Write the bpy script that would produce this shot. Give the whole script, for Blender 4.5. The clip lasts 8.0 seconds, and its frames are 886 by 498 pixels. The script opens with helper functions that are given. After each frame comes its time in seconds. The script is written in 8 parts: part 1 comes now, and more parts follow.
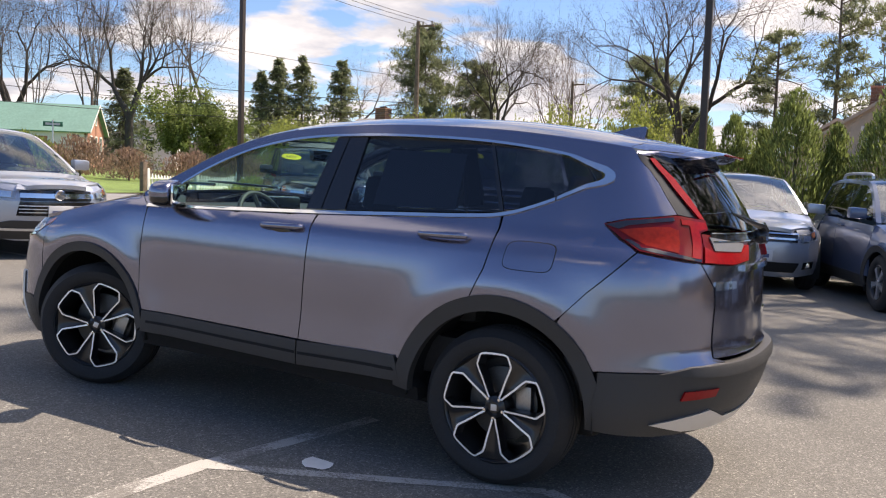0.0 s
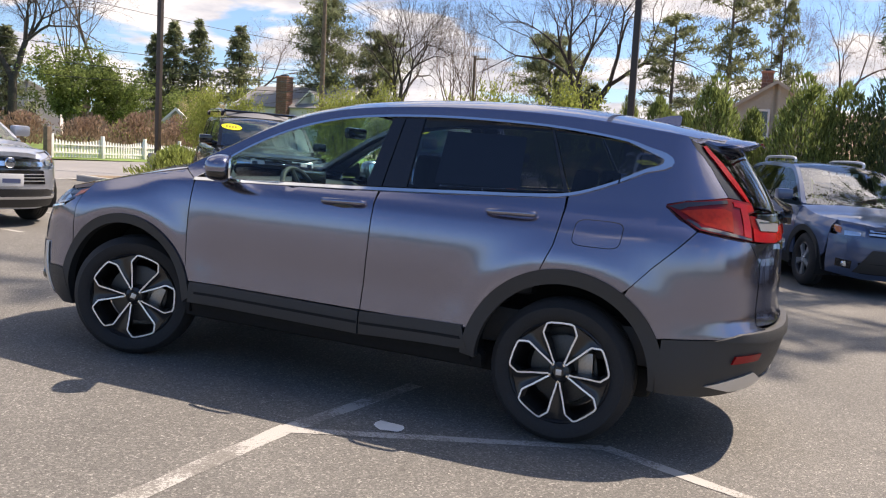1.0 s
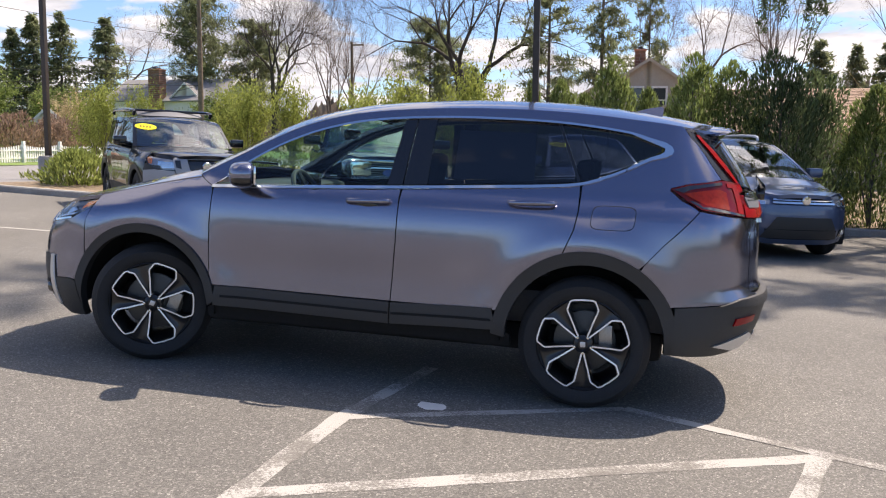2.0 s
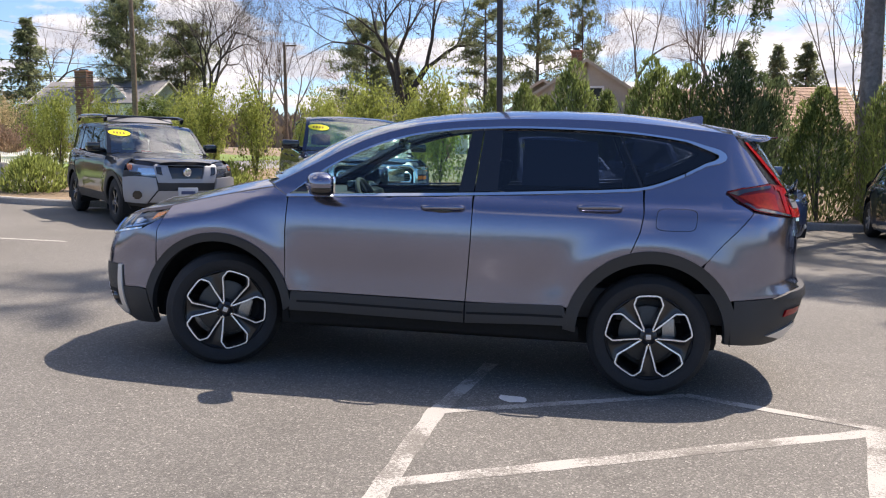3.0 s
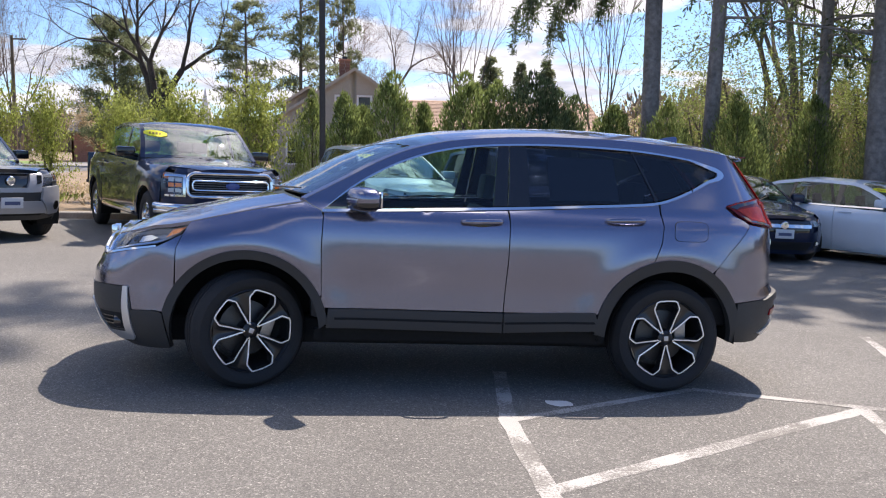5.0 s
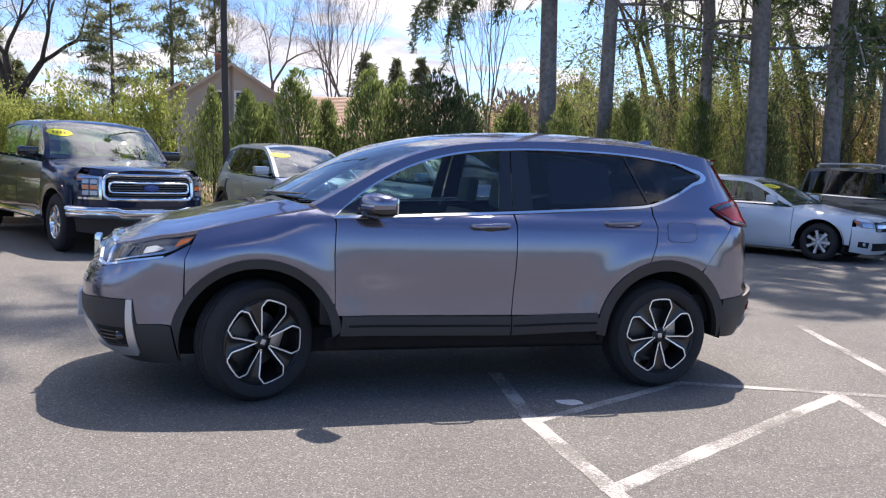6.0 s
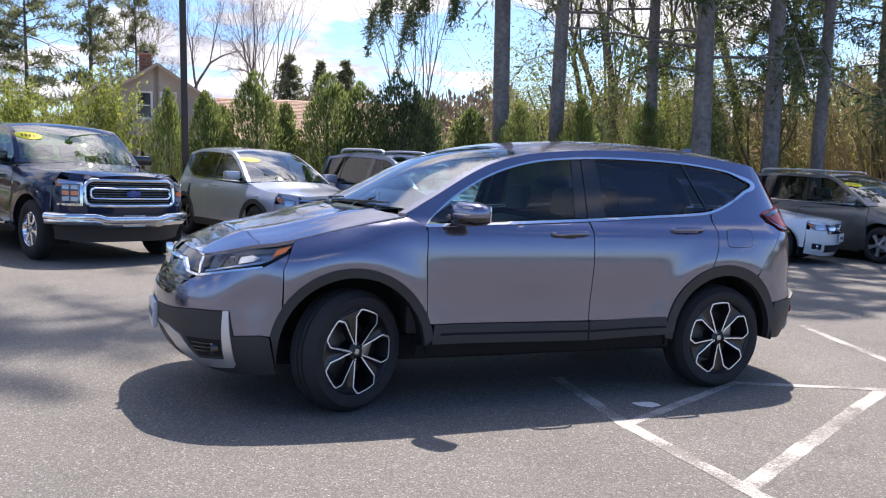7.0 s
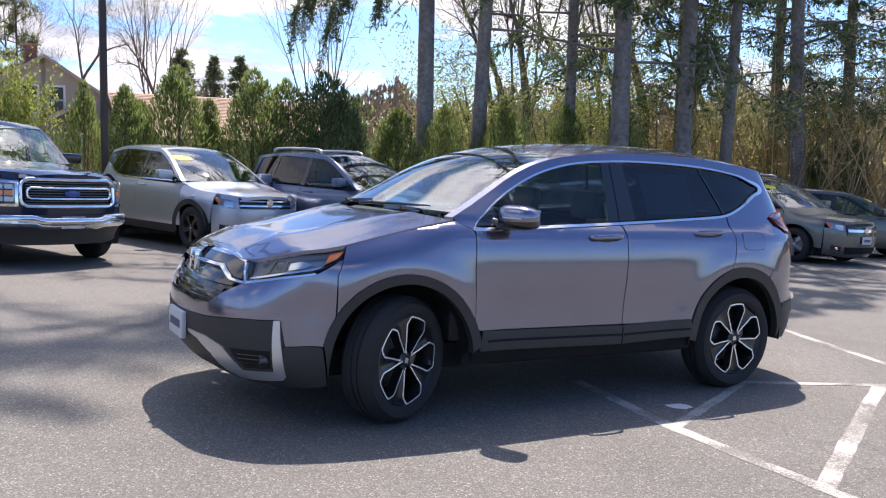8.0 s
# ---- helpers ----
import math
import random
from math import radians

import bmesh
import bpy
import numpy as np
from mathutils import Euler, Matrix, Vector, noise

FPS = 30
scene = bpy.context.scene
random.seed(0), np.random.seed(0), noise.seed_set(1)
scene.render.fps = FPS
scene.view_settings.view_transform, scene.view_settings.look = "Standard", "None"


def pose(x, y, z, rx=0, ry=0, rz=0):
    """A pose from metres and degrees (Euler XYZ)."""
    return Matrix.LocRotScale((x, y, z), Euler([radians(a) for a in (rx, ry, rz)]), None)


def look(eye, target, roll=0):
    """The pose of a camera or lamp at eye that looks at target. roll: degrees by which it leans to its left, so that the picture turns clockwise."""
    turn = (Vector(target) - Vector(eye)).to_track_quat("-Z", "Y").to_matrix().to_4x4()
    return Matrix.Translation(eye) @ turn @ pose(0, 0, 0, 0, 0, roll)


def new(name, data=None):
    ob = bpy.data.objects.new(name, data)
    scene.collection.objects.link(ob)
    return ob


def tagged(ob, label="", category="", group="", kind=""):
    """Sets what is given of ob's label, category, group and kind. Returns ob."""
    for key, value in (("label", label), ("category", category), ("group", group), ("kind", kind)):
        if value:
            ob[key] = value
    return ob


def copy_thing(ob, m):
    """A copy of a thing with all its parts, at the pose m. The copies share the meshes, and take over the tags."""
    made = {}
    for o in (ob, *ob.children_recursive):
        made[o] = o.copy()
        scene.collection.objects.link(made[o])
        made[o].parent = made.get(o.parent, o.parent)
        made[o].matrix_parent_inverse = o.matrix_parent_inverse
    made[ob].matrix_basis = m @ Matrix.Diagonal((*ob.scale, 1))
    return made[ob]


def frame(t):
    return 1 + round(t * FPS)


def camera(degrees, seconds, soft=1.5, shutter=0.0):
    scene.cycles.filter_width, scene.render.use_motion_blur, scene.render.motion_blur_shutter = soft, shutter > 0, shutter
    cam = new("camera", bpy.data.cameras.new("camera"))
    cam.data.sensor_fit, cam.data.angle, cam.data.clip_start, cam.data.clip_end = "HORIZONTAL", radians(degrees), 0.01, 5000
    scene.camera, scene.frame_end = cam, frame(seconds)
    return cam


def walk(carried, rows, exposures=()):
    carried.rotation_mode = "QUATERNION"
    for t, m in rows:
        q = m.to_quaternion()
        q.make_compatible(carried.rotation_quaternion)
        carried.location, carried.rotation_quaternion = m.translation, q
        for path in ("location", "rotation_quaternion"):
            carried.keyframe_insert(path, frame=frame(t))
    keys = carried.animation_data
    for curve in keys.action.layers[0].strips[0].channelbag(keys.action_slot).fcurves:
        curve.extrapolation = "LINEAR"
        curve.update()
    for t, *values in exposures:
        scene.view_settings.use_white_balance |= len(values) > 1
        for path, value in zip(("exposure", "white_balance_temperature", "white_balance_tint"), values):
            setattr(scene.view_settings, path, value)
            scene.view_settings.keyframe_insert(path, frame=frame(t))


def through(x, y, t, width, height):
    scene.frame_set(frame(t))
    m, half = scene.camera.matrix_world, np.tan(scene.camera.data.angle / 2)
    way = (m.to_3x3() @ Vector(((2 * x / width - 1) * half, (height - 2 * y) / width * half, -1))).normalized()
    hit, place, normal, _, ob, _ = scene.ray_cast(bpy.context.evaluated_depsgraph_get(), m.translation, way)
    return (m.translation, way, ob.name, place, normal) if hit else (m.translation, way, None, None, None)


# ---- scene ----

from mathutils import geometry

cam = camera(53.5, 8.0, soft=1.15)
LOT = pose(0, 0, 0, 0, 2.02, 0)  # the parking lot falls gently towards +x
PATH = [
    (0, (2.947, -4.402, 1.412), (1.991, -2.655, 1.23), 3.7),
    (0.5, (2.674, -4.793, 1.444), (1.841, -2.985, 1.255), 4.3),
    (1, (2.297, -5.02, 1.396), (1.57, -3.171, 1.169), 5.0),
    (1.5, (1.966, -5.346, 1.408), (1.375, -3.449, 1.182), 4.6),
    (1.7, (1.861, -5.467, 1.42), (1.332, -3.553, 1.178), 3.6),
    (2.8, (1.041, -5.961, 1.43), (0.692, -4.007, 1.189), 1.8),
    (3, (0.897, -6.077, 1.452), (0.593, -4.115, 1.213), 1.9),
    (3.5, (0.468, -6.183, 1.419), (0.227, -4.211, 1.188), 2.2),
    (4, (-0.003, -6.216, 1.433), (-0.12, -4.232, 1.212), 2.6),
    (4.5, (-0.456, -6.283, 1.452), (-0.304, -4.301, 1.238), 2.5),
    (4.7, (-0.648, -6.25, 1.431), (-0.432, -4.272, 1.225), 2.7),
    (5.8, (-1.617, -6.08, 1.473), (-1.105, -4.157, 1.271), 2.4),
    (6, (-1.789, -6.019, 1.455), (-1.207, -4.115, 1.258), 2.5),
    (6.5, (-2.284, -5.808, 1.447), (-1.668, -3.915, 1.258), 2.2),
    (7, (-2.802, -5.709, 1.444), (-2.033, -3.871, 1.262), 2.6),
    (7.5, (-3.198, -5.423, 1.426), (-2.303, -3.643, 1.249), 2.7),
    (8, (-3.586, -5.168, 1.417), (-2.586, -3.444, 1.246), 3.0),
]
walk(cam, [(t, LOT @ look(eye, target, roll)) for t, eye, target, roll in PATH],
     exposures=[(0.0, 0.78, 7950, 18), (3.5, 0.79, 7350, 18), (8.0, 0.92, 7000, 19)])

# ---- sky and sun ----
SUN = Vector((0.39, 0.50, 1.0)).normalized()
sun = new("sun", bpy.data.lights.new("sun", "SUN"))
sun.data.energy, sun.data.angle, sun.data.color = 4.4, radians(0.55), (1.0, 0.96, 0.90)
sun.matrix_world = look((0, 0, 30), Vector((0, 0, 30)) - SUN)

world = bpy.data.worlds.new("sky")
scene.world = world
world.use_nodes = True


def node(tree, kind, **inputs):
    n = tree.nodes.new(kind)
    for key, value in inputs.items():
        n.inputs[key.replace("_", " ")].default_value = value
    return n


def ramp(tree, source, stops):
    r = tree.nodes.new("ShaderNodeValToRGB")
    while len(r.color_ramp.elements) < len(stops):
        r.color_ramp.elements.new(0.5)
    for e, (at, c) in zip(r.color_ramp.elements, stops):
        e.position, e.color = at, (c if hasattr(c, "__len__") else (c, c, c, 1))
    tree.links.new(source, r.inputs[0])
    return r.outputs[0]


def build_sky():
    t = world.node_tree
    sky = t.nodes.new("ShaderNodeTexSky")
    sky.sky_type, sky.sun_disc = "NISHITA", False
    sky.sun_elevation = math.asin(SUN.z)
    sky.sun_rotation = math.atan2(SUN.x, SUN.y)
    sky.air_density, sky.dust_density, sky.ozone_density = 1.0, 0.3, 3.0
    co = t.nodes.new("ShaderNodeTexCoord")
    sep = t.nodes.new("ShaderNodeSeparateXYZ")
    t.links.new(co.outputs["Generated"], sep.inputs[0])
    # clouds lie on a flat layer overhead: direction divided by its height
    up = t.nodes.new("ShaderNodeMath")
    up.operation, up.inputs[1].default_value = "MAXIMUM", 0.0
    t.links.new(sep.outputs[2], up.inputs[0])
    lift = t.nodes.new("ShaderNodeMath")
    lift.operation, lift.inputs[1].default_value = "ADD", 0.16
    t.links.new(up.outputs[0], lift.inputs[0])
    div = t.nodes.new("ShaderNodeVectorMath")
    div.operation = "DIVIDE"
    comb = t.nodes.new("ShaderNodeCombineXYZ")
    for k in range(3):
        t.links.new(lift.outputs[0], comb.inputs[k])
    t.links.new(co.outputs["Generated"], div.inputs[0])
    t.links.new(comb.outputs[0], div.inputs[1])
    drift = t.nodes.new("ShaderNodeVectorMath")
    drift.operation, drift.inputs[1].default_value = "ADD", (2.958, -19.475, -2.833)
    t.links.new(div.outputs[0], drift.inputs[0])
    div = drift
    big = node(t, "ShaderNodeTexNoise", Scale=1.75, Detail=8.0, Roughness=0.5, Distortion=0.2)
    t.links.new(div.outputs[0], big.inputs["Vector"])
    # the clouds bank up towards +y, the far side of the lot; the sky opposite is clearer
    bank = t.nodes.new("ShaderNodeMath")
    bank.operation, bank.inputs[1].default_value = "MULTIPLY_ADD", 0.09
    t.links.new(sep.outputs[1], bank.inputs[0])
    t.links.new(big.outputs["Fac"], bank.inputs[2])
    cover = ramp(t, bank.outputs[0], [(0.550, 0.0), (0.610, 1.0)])
    shade = node(t, "ShaderNodeTexNoise", Scale=2.2, Detail=5.0, Roughness=0.6)
    t.links.new(div.outputs[0], shade.inputs["Vector"])
    white = ramp(t, shade.outputs["Fac"], [(0.36, (3.5, 4.0, 5.0, 1)), (0.56, (5.8, 6.2, 6.9, 1))])
    # clouds near the sun are brighter
    near = t.nodes.new("ShaderNodeVectorMath")
    near.operation, near.inputs[1].default_value = "DOT_PRODUCT", SUN
    t.links.new(co.outputs["Generated"], near.inputs[0])
    glow = ramp(t, near.outputs["Value"], [(0.80, 1.0), (0.99, 2.6)])
    lit = t.nodes.new("ShaderNodeMixRGB")
    lit.blend_type, lit.inputs[0].default_value = "MULTIPLY", 1
    t.links.new(white, lit.inputs[1])
    t.links.new(glow, lit.inputs[2])
    white = lit.outputs[0]
    mix = t.nodes.new("ShaderNodeMixRGB")
    t.links.new(cover, mix.inputs[0])
    deep = t.nodes.new("ShaderNodeMixRGB")
    deep.blend_type, deep.inputs[0].default_value, deep.inputs[2].default_value = "MULTIPLY", 1, (0.66, 0.86, 1.13, 1)
    t.links.new(sky.outputs[0], deep.inputs[1])
    t.links.new(deep.outputs[0], mix.inputs[1])
    t.links.new(white, mix.inputs[2])
    bg = t.nodes["Background"]
    bg.inputs[1].default_value = 0.105
    t.links.new(mix.outputs[0], bg.inputs[0])


build_sky()

# ---- materials ----
def principled(name, color, rough=0.5, metal=0.0, coat=0.0, spec=0.5, grain=0.0, grain_scale=40.0, stain=0.0, stain_scale=2.0, bump=0.0, bump_scale=200.0, random_tint=0.0, emit=None):
    """A surface with variation at two scales (grain and stains), fine relief and, for pieces, a tint of their own."""
    m = bpy.data.materials.new(name)
    m.use_nodes = True
    t = m.node_tree
    b = t.nodes["Principled BSDF"]
    b.inputs["Base Color"].default_value = (*color, 1)
    b.inputs["Roughness"].default_value = rough
    b.inputs["Metallic"].default_value = metal
    b.inputs["Coat Weight"].default_value = coat
    b.inputs["Coat Roughness"].default_value = 0.03
    b.inputs["Specular IOR Level"].default_value = spec
    co = t.nodes.new("ShaderNodeTexCoord")
    value = None
    for amount, scale in ((grain, grain_scale), (stain, stain_scale)):
        if amount:
            n = node(t, "ShaderNodeTexNoise", Scale=scale, Detail=4.0, Roughness=0.6)
            t.links.new(co.outputs["Object"], n.inputs["Vector"])
            out = ramp(t, n.outputs["Fac"], [(0.3, 1 - amount), (0.7, 1 + amount)])
            if value is None:
                value = out
            else:
                mul = t.nodes.new("ShaderNodeMixRGB")
                mul.blend_type, mul.inputs[0].default_value = "MULTIPLY", 1
                t.links.new(value, mul.inputs[1])
                t.links.new(out, mul.inputs[2])
                value = mul.outputs[0]
    if random_tint:
        info = t.nodes.new("ShaderNodeObjectInfo")
        out = ramp(t, info.outputs["Random"], [(0.0, 1 - random_tint), (1.0, 1 + random_tint)])
        if value is None:
            value = out
        else:
            mul = t.nodes.new("ShaderNodeMixRGB")
            mul.blend_type, mul.inputs[0].default_value = "MULTIPLY", 1
            t.links.new(value, mul.inputs[1])
            t.links.new(out, mul.inputs[2])
            value = mul.outputs[0]
    if value is not None:
        mul = t.nodes.new("ShaderNodeMixRGB")
        mul.blend_type, mul.inputs[0].default_value, mul.inputs[1].default_value = "MULTIPLY", 1, (*color, 1)
        t.links.new(value, mul.inputs[2])
        t.links.new(mul.outputs[0], b.inputs["Base Color"])
    if bump:
        n = node(t, "ShaderNodeTexNoise", Scale=bump_scale, Detail=3.0)
        t.links.new(co.outputs["Object"], n.inputs["Vector"])
        bp = node(t, "ShaderNodeBump", Strength=bump, Distance=0.01)
        t.links.new(n.outputs["Fac"], bp.inputs["Height"])
        t.links.new(bp.outputs[0], b.inputs["Normal"])
    if emit:
        b.inputs["Emission Color"].default_value, b.inputs["Emission Strength"].default_value = (*emit[0], 1), emit[1]
    return m


def paint(name, color, metal=0.75, rough=0.38, coat=1.0, edge=None):
    """Metallic car paint: fine flakes under a clear coat."""
    m = principled(name, color, rough, metal, coat=coat, spec=0.5 if metal > 0.3 else 0.05, grain=0.10, grain_scale=900, stain=0.04, stain_scale=1.5)
    if edge:
        m.node_tree.nodes["Principled BSDF"].inputs["Specular Tint"].default_value = (*edge, 1)
    return m


def glass(name, tint, gloss=1.0, ior=1.5):
    """Car glass: tinted light through it, mirror gloss by the angle."""
    m = bpy.data.materials.new(name)
    m.use_nodes = True
    t = m.node_tree
    t.nodes.remove(t.nodes["Principled BSDF"])
    tr = t.nodes.new("ShaderNodeBsdfTransparent")
    tr.inputs[0].default_value = (*tint, 1)
    gl = node(t, "ShaderNodeBsdfGlossy", Roughness=0.015)
    gl.inputs[0].default_value = (gloss, gloss, gloss, 1)
    # gloss by the angle, the same from both sides of the pane
    lw = node(t, "ShaderNodeLayerWeight", Blend=0.5)
    steep = t.nodes.new("ShaderNodeMath")
    steep.operation, steep.inputs[1].default_value = "POWER", 4.5
    t.links.new(lw.outputs["Facing"], steep.inputs[0])
    f0 = ((ior - 1) / (ior + 1)) ** 2
    fr = t.nodes.new("ShaderNodeMath")
    fr.operation, fr.inputs[1].default_value, fr.inputs[2].default_value = "MULTIPLY_ADD", 1 - f0, f0
    t.links.new(steep.outputs[0], fr.inputs[0])
    mix = t.nodes.new("ShaderNodeMixShader")
    t.links.new(fr.outputs[0], mix.inputs[0])
    t.links.new(tr.outputs[0], mix.inputs[1])
    t.links.new(gl.outputs[0], mix.inputs[2])
    t.links.new(mix.outputs[0], t.nodes["Material Output"].inputs[0])
    return m


def leaf_material(name, color, spread=0.35, through=0.35):
    """Foliage: clumps vary in tone, some light comes through."""
    m = bpy.data.materials.new(name)
    m.use_nodes = True
    t = m.node_tree
    b = t.nodes["Principled BSDF"]
    b.inputs["Roughness"].default_value = 0.6
    b.inputs["Specular IOR Level"].default_value = 0.25
    g = t.nodes.new("ShaderNodeNewGeometry")
    dark = tuple(c * (1 - spread) for c in color)
    light = tuple(min(1, c * (1 + spread)) for c in color)
    col = ramp(t, g.outputs["Random Per Island"], [(0.0, (*dark, 1)), (1.0, (*light, 1))])
    t.links.new(col, b.inputs["Base Color"])
    tl = t.nodes.new("ShaderNodeBsdfTranslucent")
    t.links.new(col, tl.inputs[0])
    mix = t.nodes.new("ShaderNodeMixShader")
    mix.inputs[0].default_value = through
    t.links.new(b.outputs[0], mix.inputs[1])
    t.links.new(tl.outputs[0], mix.inputs[2])
    t.links.new(mix.outputs[0], t.nodes["Material Output"].inputs[0])
    return m


def asphalt_material():
    """Old lot asphalt: light and dark stones, worn patches, hairline cracks."""
    m = principled("asphalt", (0.155, 0.15, 0.145), 0.85, spec=0.3, bump=0.5, bump_scale=160)
    t = m.node_tree
    b = t.nodes["Principled BSDF"]
    co = t.nodes.new("ShaderNodeTexCoord")
    vor = node(t, "ShaderNodeTexVoronoi", Scale=125.0)
    t.links.new(co.outputs["Object"], vor.inputs["Vector"])
    stones = ramp(t, vor.outputs["Color"], [(0.0, (0.094, 0.091, 0.084, 1)), (0.5, (0.138, 0.134, 0.124, 1)), (0.78, (0.190, 0.184, 0.168, 1)), (0.93, (0.32, 0.31, 0.28, 1)), (1.0, (0.43, 0.415, 0.375, 1))])
    worn = node(t, "ShaderNodeTexNoise", Scale=0.55, Detail=6.0, Roughness=0.65)
    t.links.new(co.outputs["Object"], worn.inputs["Vector"])
    tone = ramp(t, worn.outputs["Fac"], [(0.3, 0.84), (0.7, 1.14)])
    crack = t.nodes.new("ShaderNodeTexVoronoi")
    crack.feature = "DISTANCE_TO_EDGE"
    crack.inputs["Scale"].default_value = 0.16
    wob = node(t, "ShaderNodeTexNoise", Scale=1.4, Detail=5.0)
    t.links.new(co.outputs["Object"], wob.inputs["Vector"])
    add = t.nodes.new("ShaderNodeMixRGB")
    add.blend_type, add.inputs[0].default_value = "ADD", 1.6
    add.inputs[0].default_value = 1.0
    t.links.new(co.outputs["Object"], add.inputs[1])
    t.links.new(wob.outputs["Color"], add.inputs[2])
    t.links.new(add.outputs[0], crack.inputs["Vector"])
    lines = ramp(t, crack.outputs["Distance"], [(0.0, 0.84), (0.003, 1.0)])
    m1 = t.nodes.new("ShaderNodeMixRGB")
    m1.blend_type, m1.inputs[0].default_value = "MULTIPLY", 1
    t.links.new(stones, m1.inputs[1])
    t.links.new(tone, m1.inputs[2])
    m2 = t.nodes.new("ShaderNodeMixRGB")
    m2.blend_type, m2.inputs[0].default_value = "MULTIPLY", 1
    t.links.new(m1.outputs[0], m2.inputs[1])
    t.links.new(lines, m2.inputs[2])
    t.links.new(m2.outputs[0], b.inputs["Base Color"])
    return m


def worn_paint_material():
    """Road paint, worn through to the asphalt in flecks."""
    m = principled("worn_line_paint", (0.45, 0.435, 0.40), 0.8, spec=0.3, bump=0.4, bump_scale=160)
    t = m.node_tree
    b = t.nodes["Principled BSDF"]
    co = t.nodes.new("ShaderNodeTexCoord")
    n = node(t, "ShaderNodeTexNoise", Scale=70.0, Detail=5.0, Roughness=0.75)
    t.links.new(co.outputs["Object"], n.inputs["Vector"])
    big = node(t, "ShaderNodeTexNoise", Scale=2.5, Detail=4.0)
    t.links.new(co.outputs["Object"], big.inputs["Vector"])
    s = t.nodes.new("ShaderNodeMath")
    s.operation = "ADD"
    t.links.new(n.outputs["Fac"], s.inputs[0])
    t.links.new(big.outputs["Fac"], s.inputs[1])
    col = ramp(t, s.outputs[0], [(0.84, (0.16, 0.152, 0.138, 1)), (0.98, (0.27, 0.262, 0.24, 1)), (1.14, (0.40, 0.39, 0.365, 1))])
    t.links.new(col, b.inputs["Base Color"])
    return m


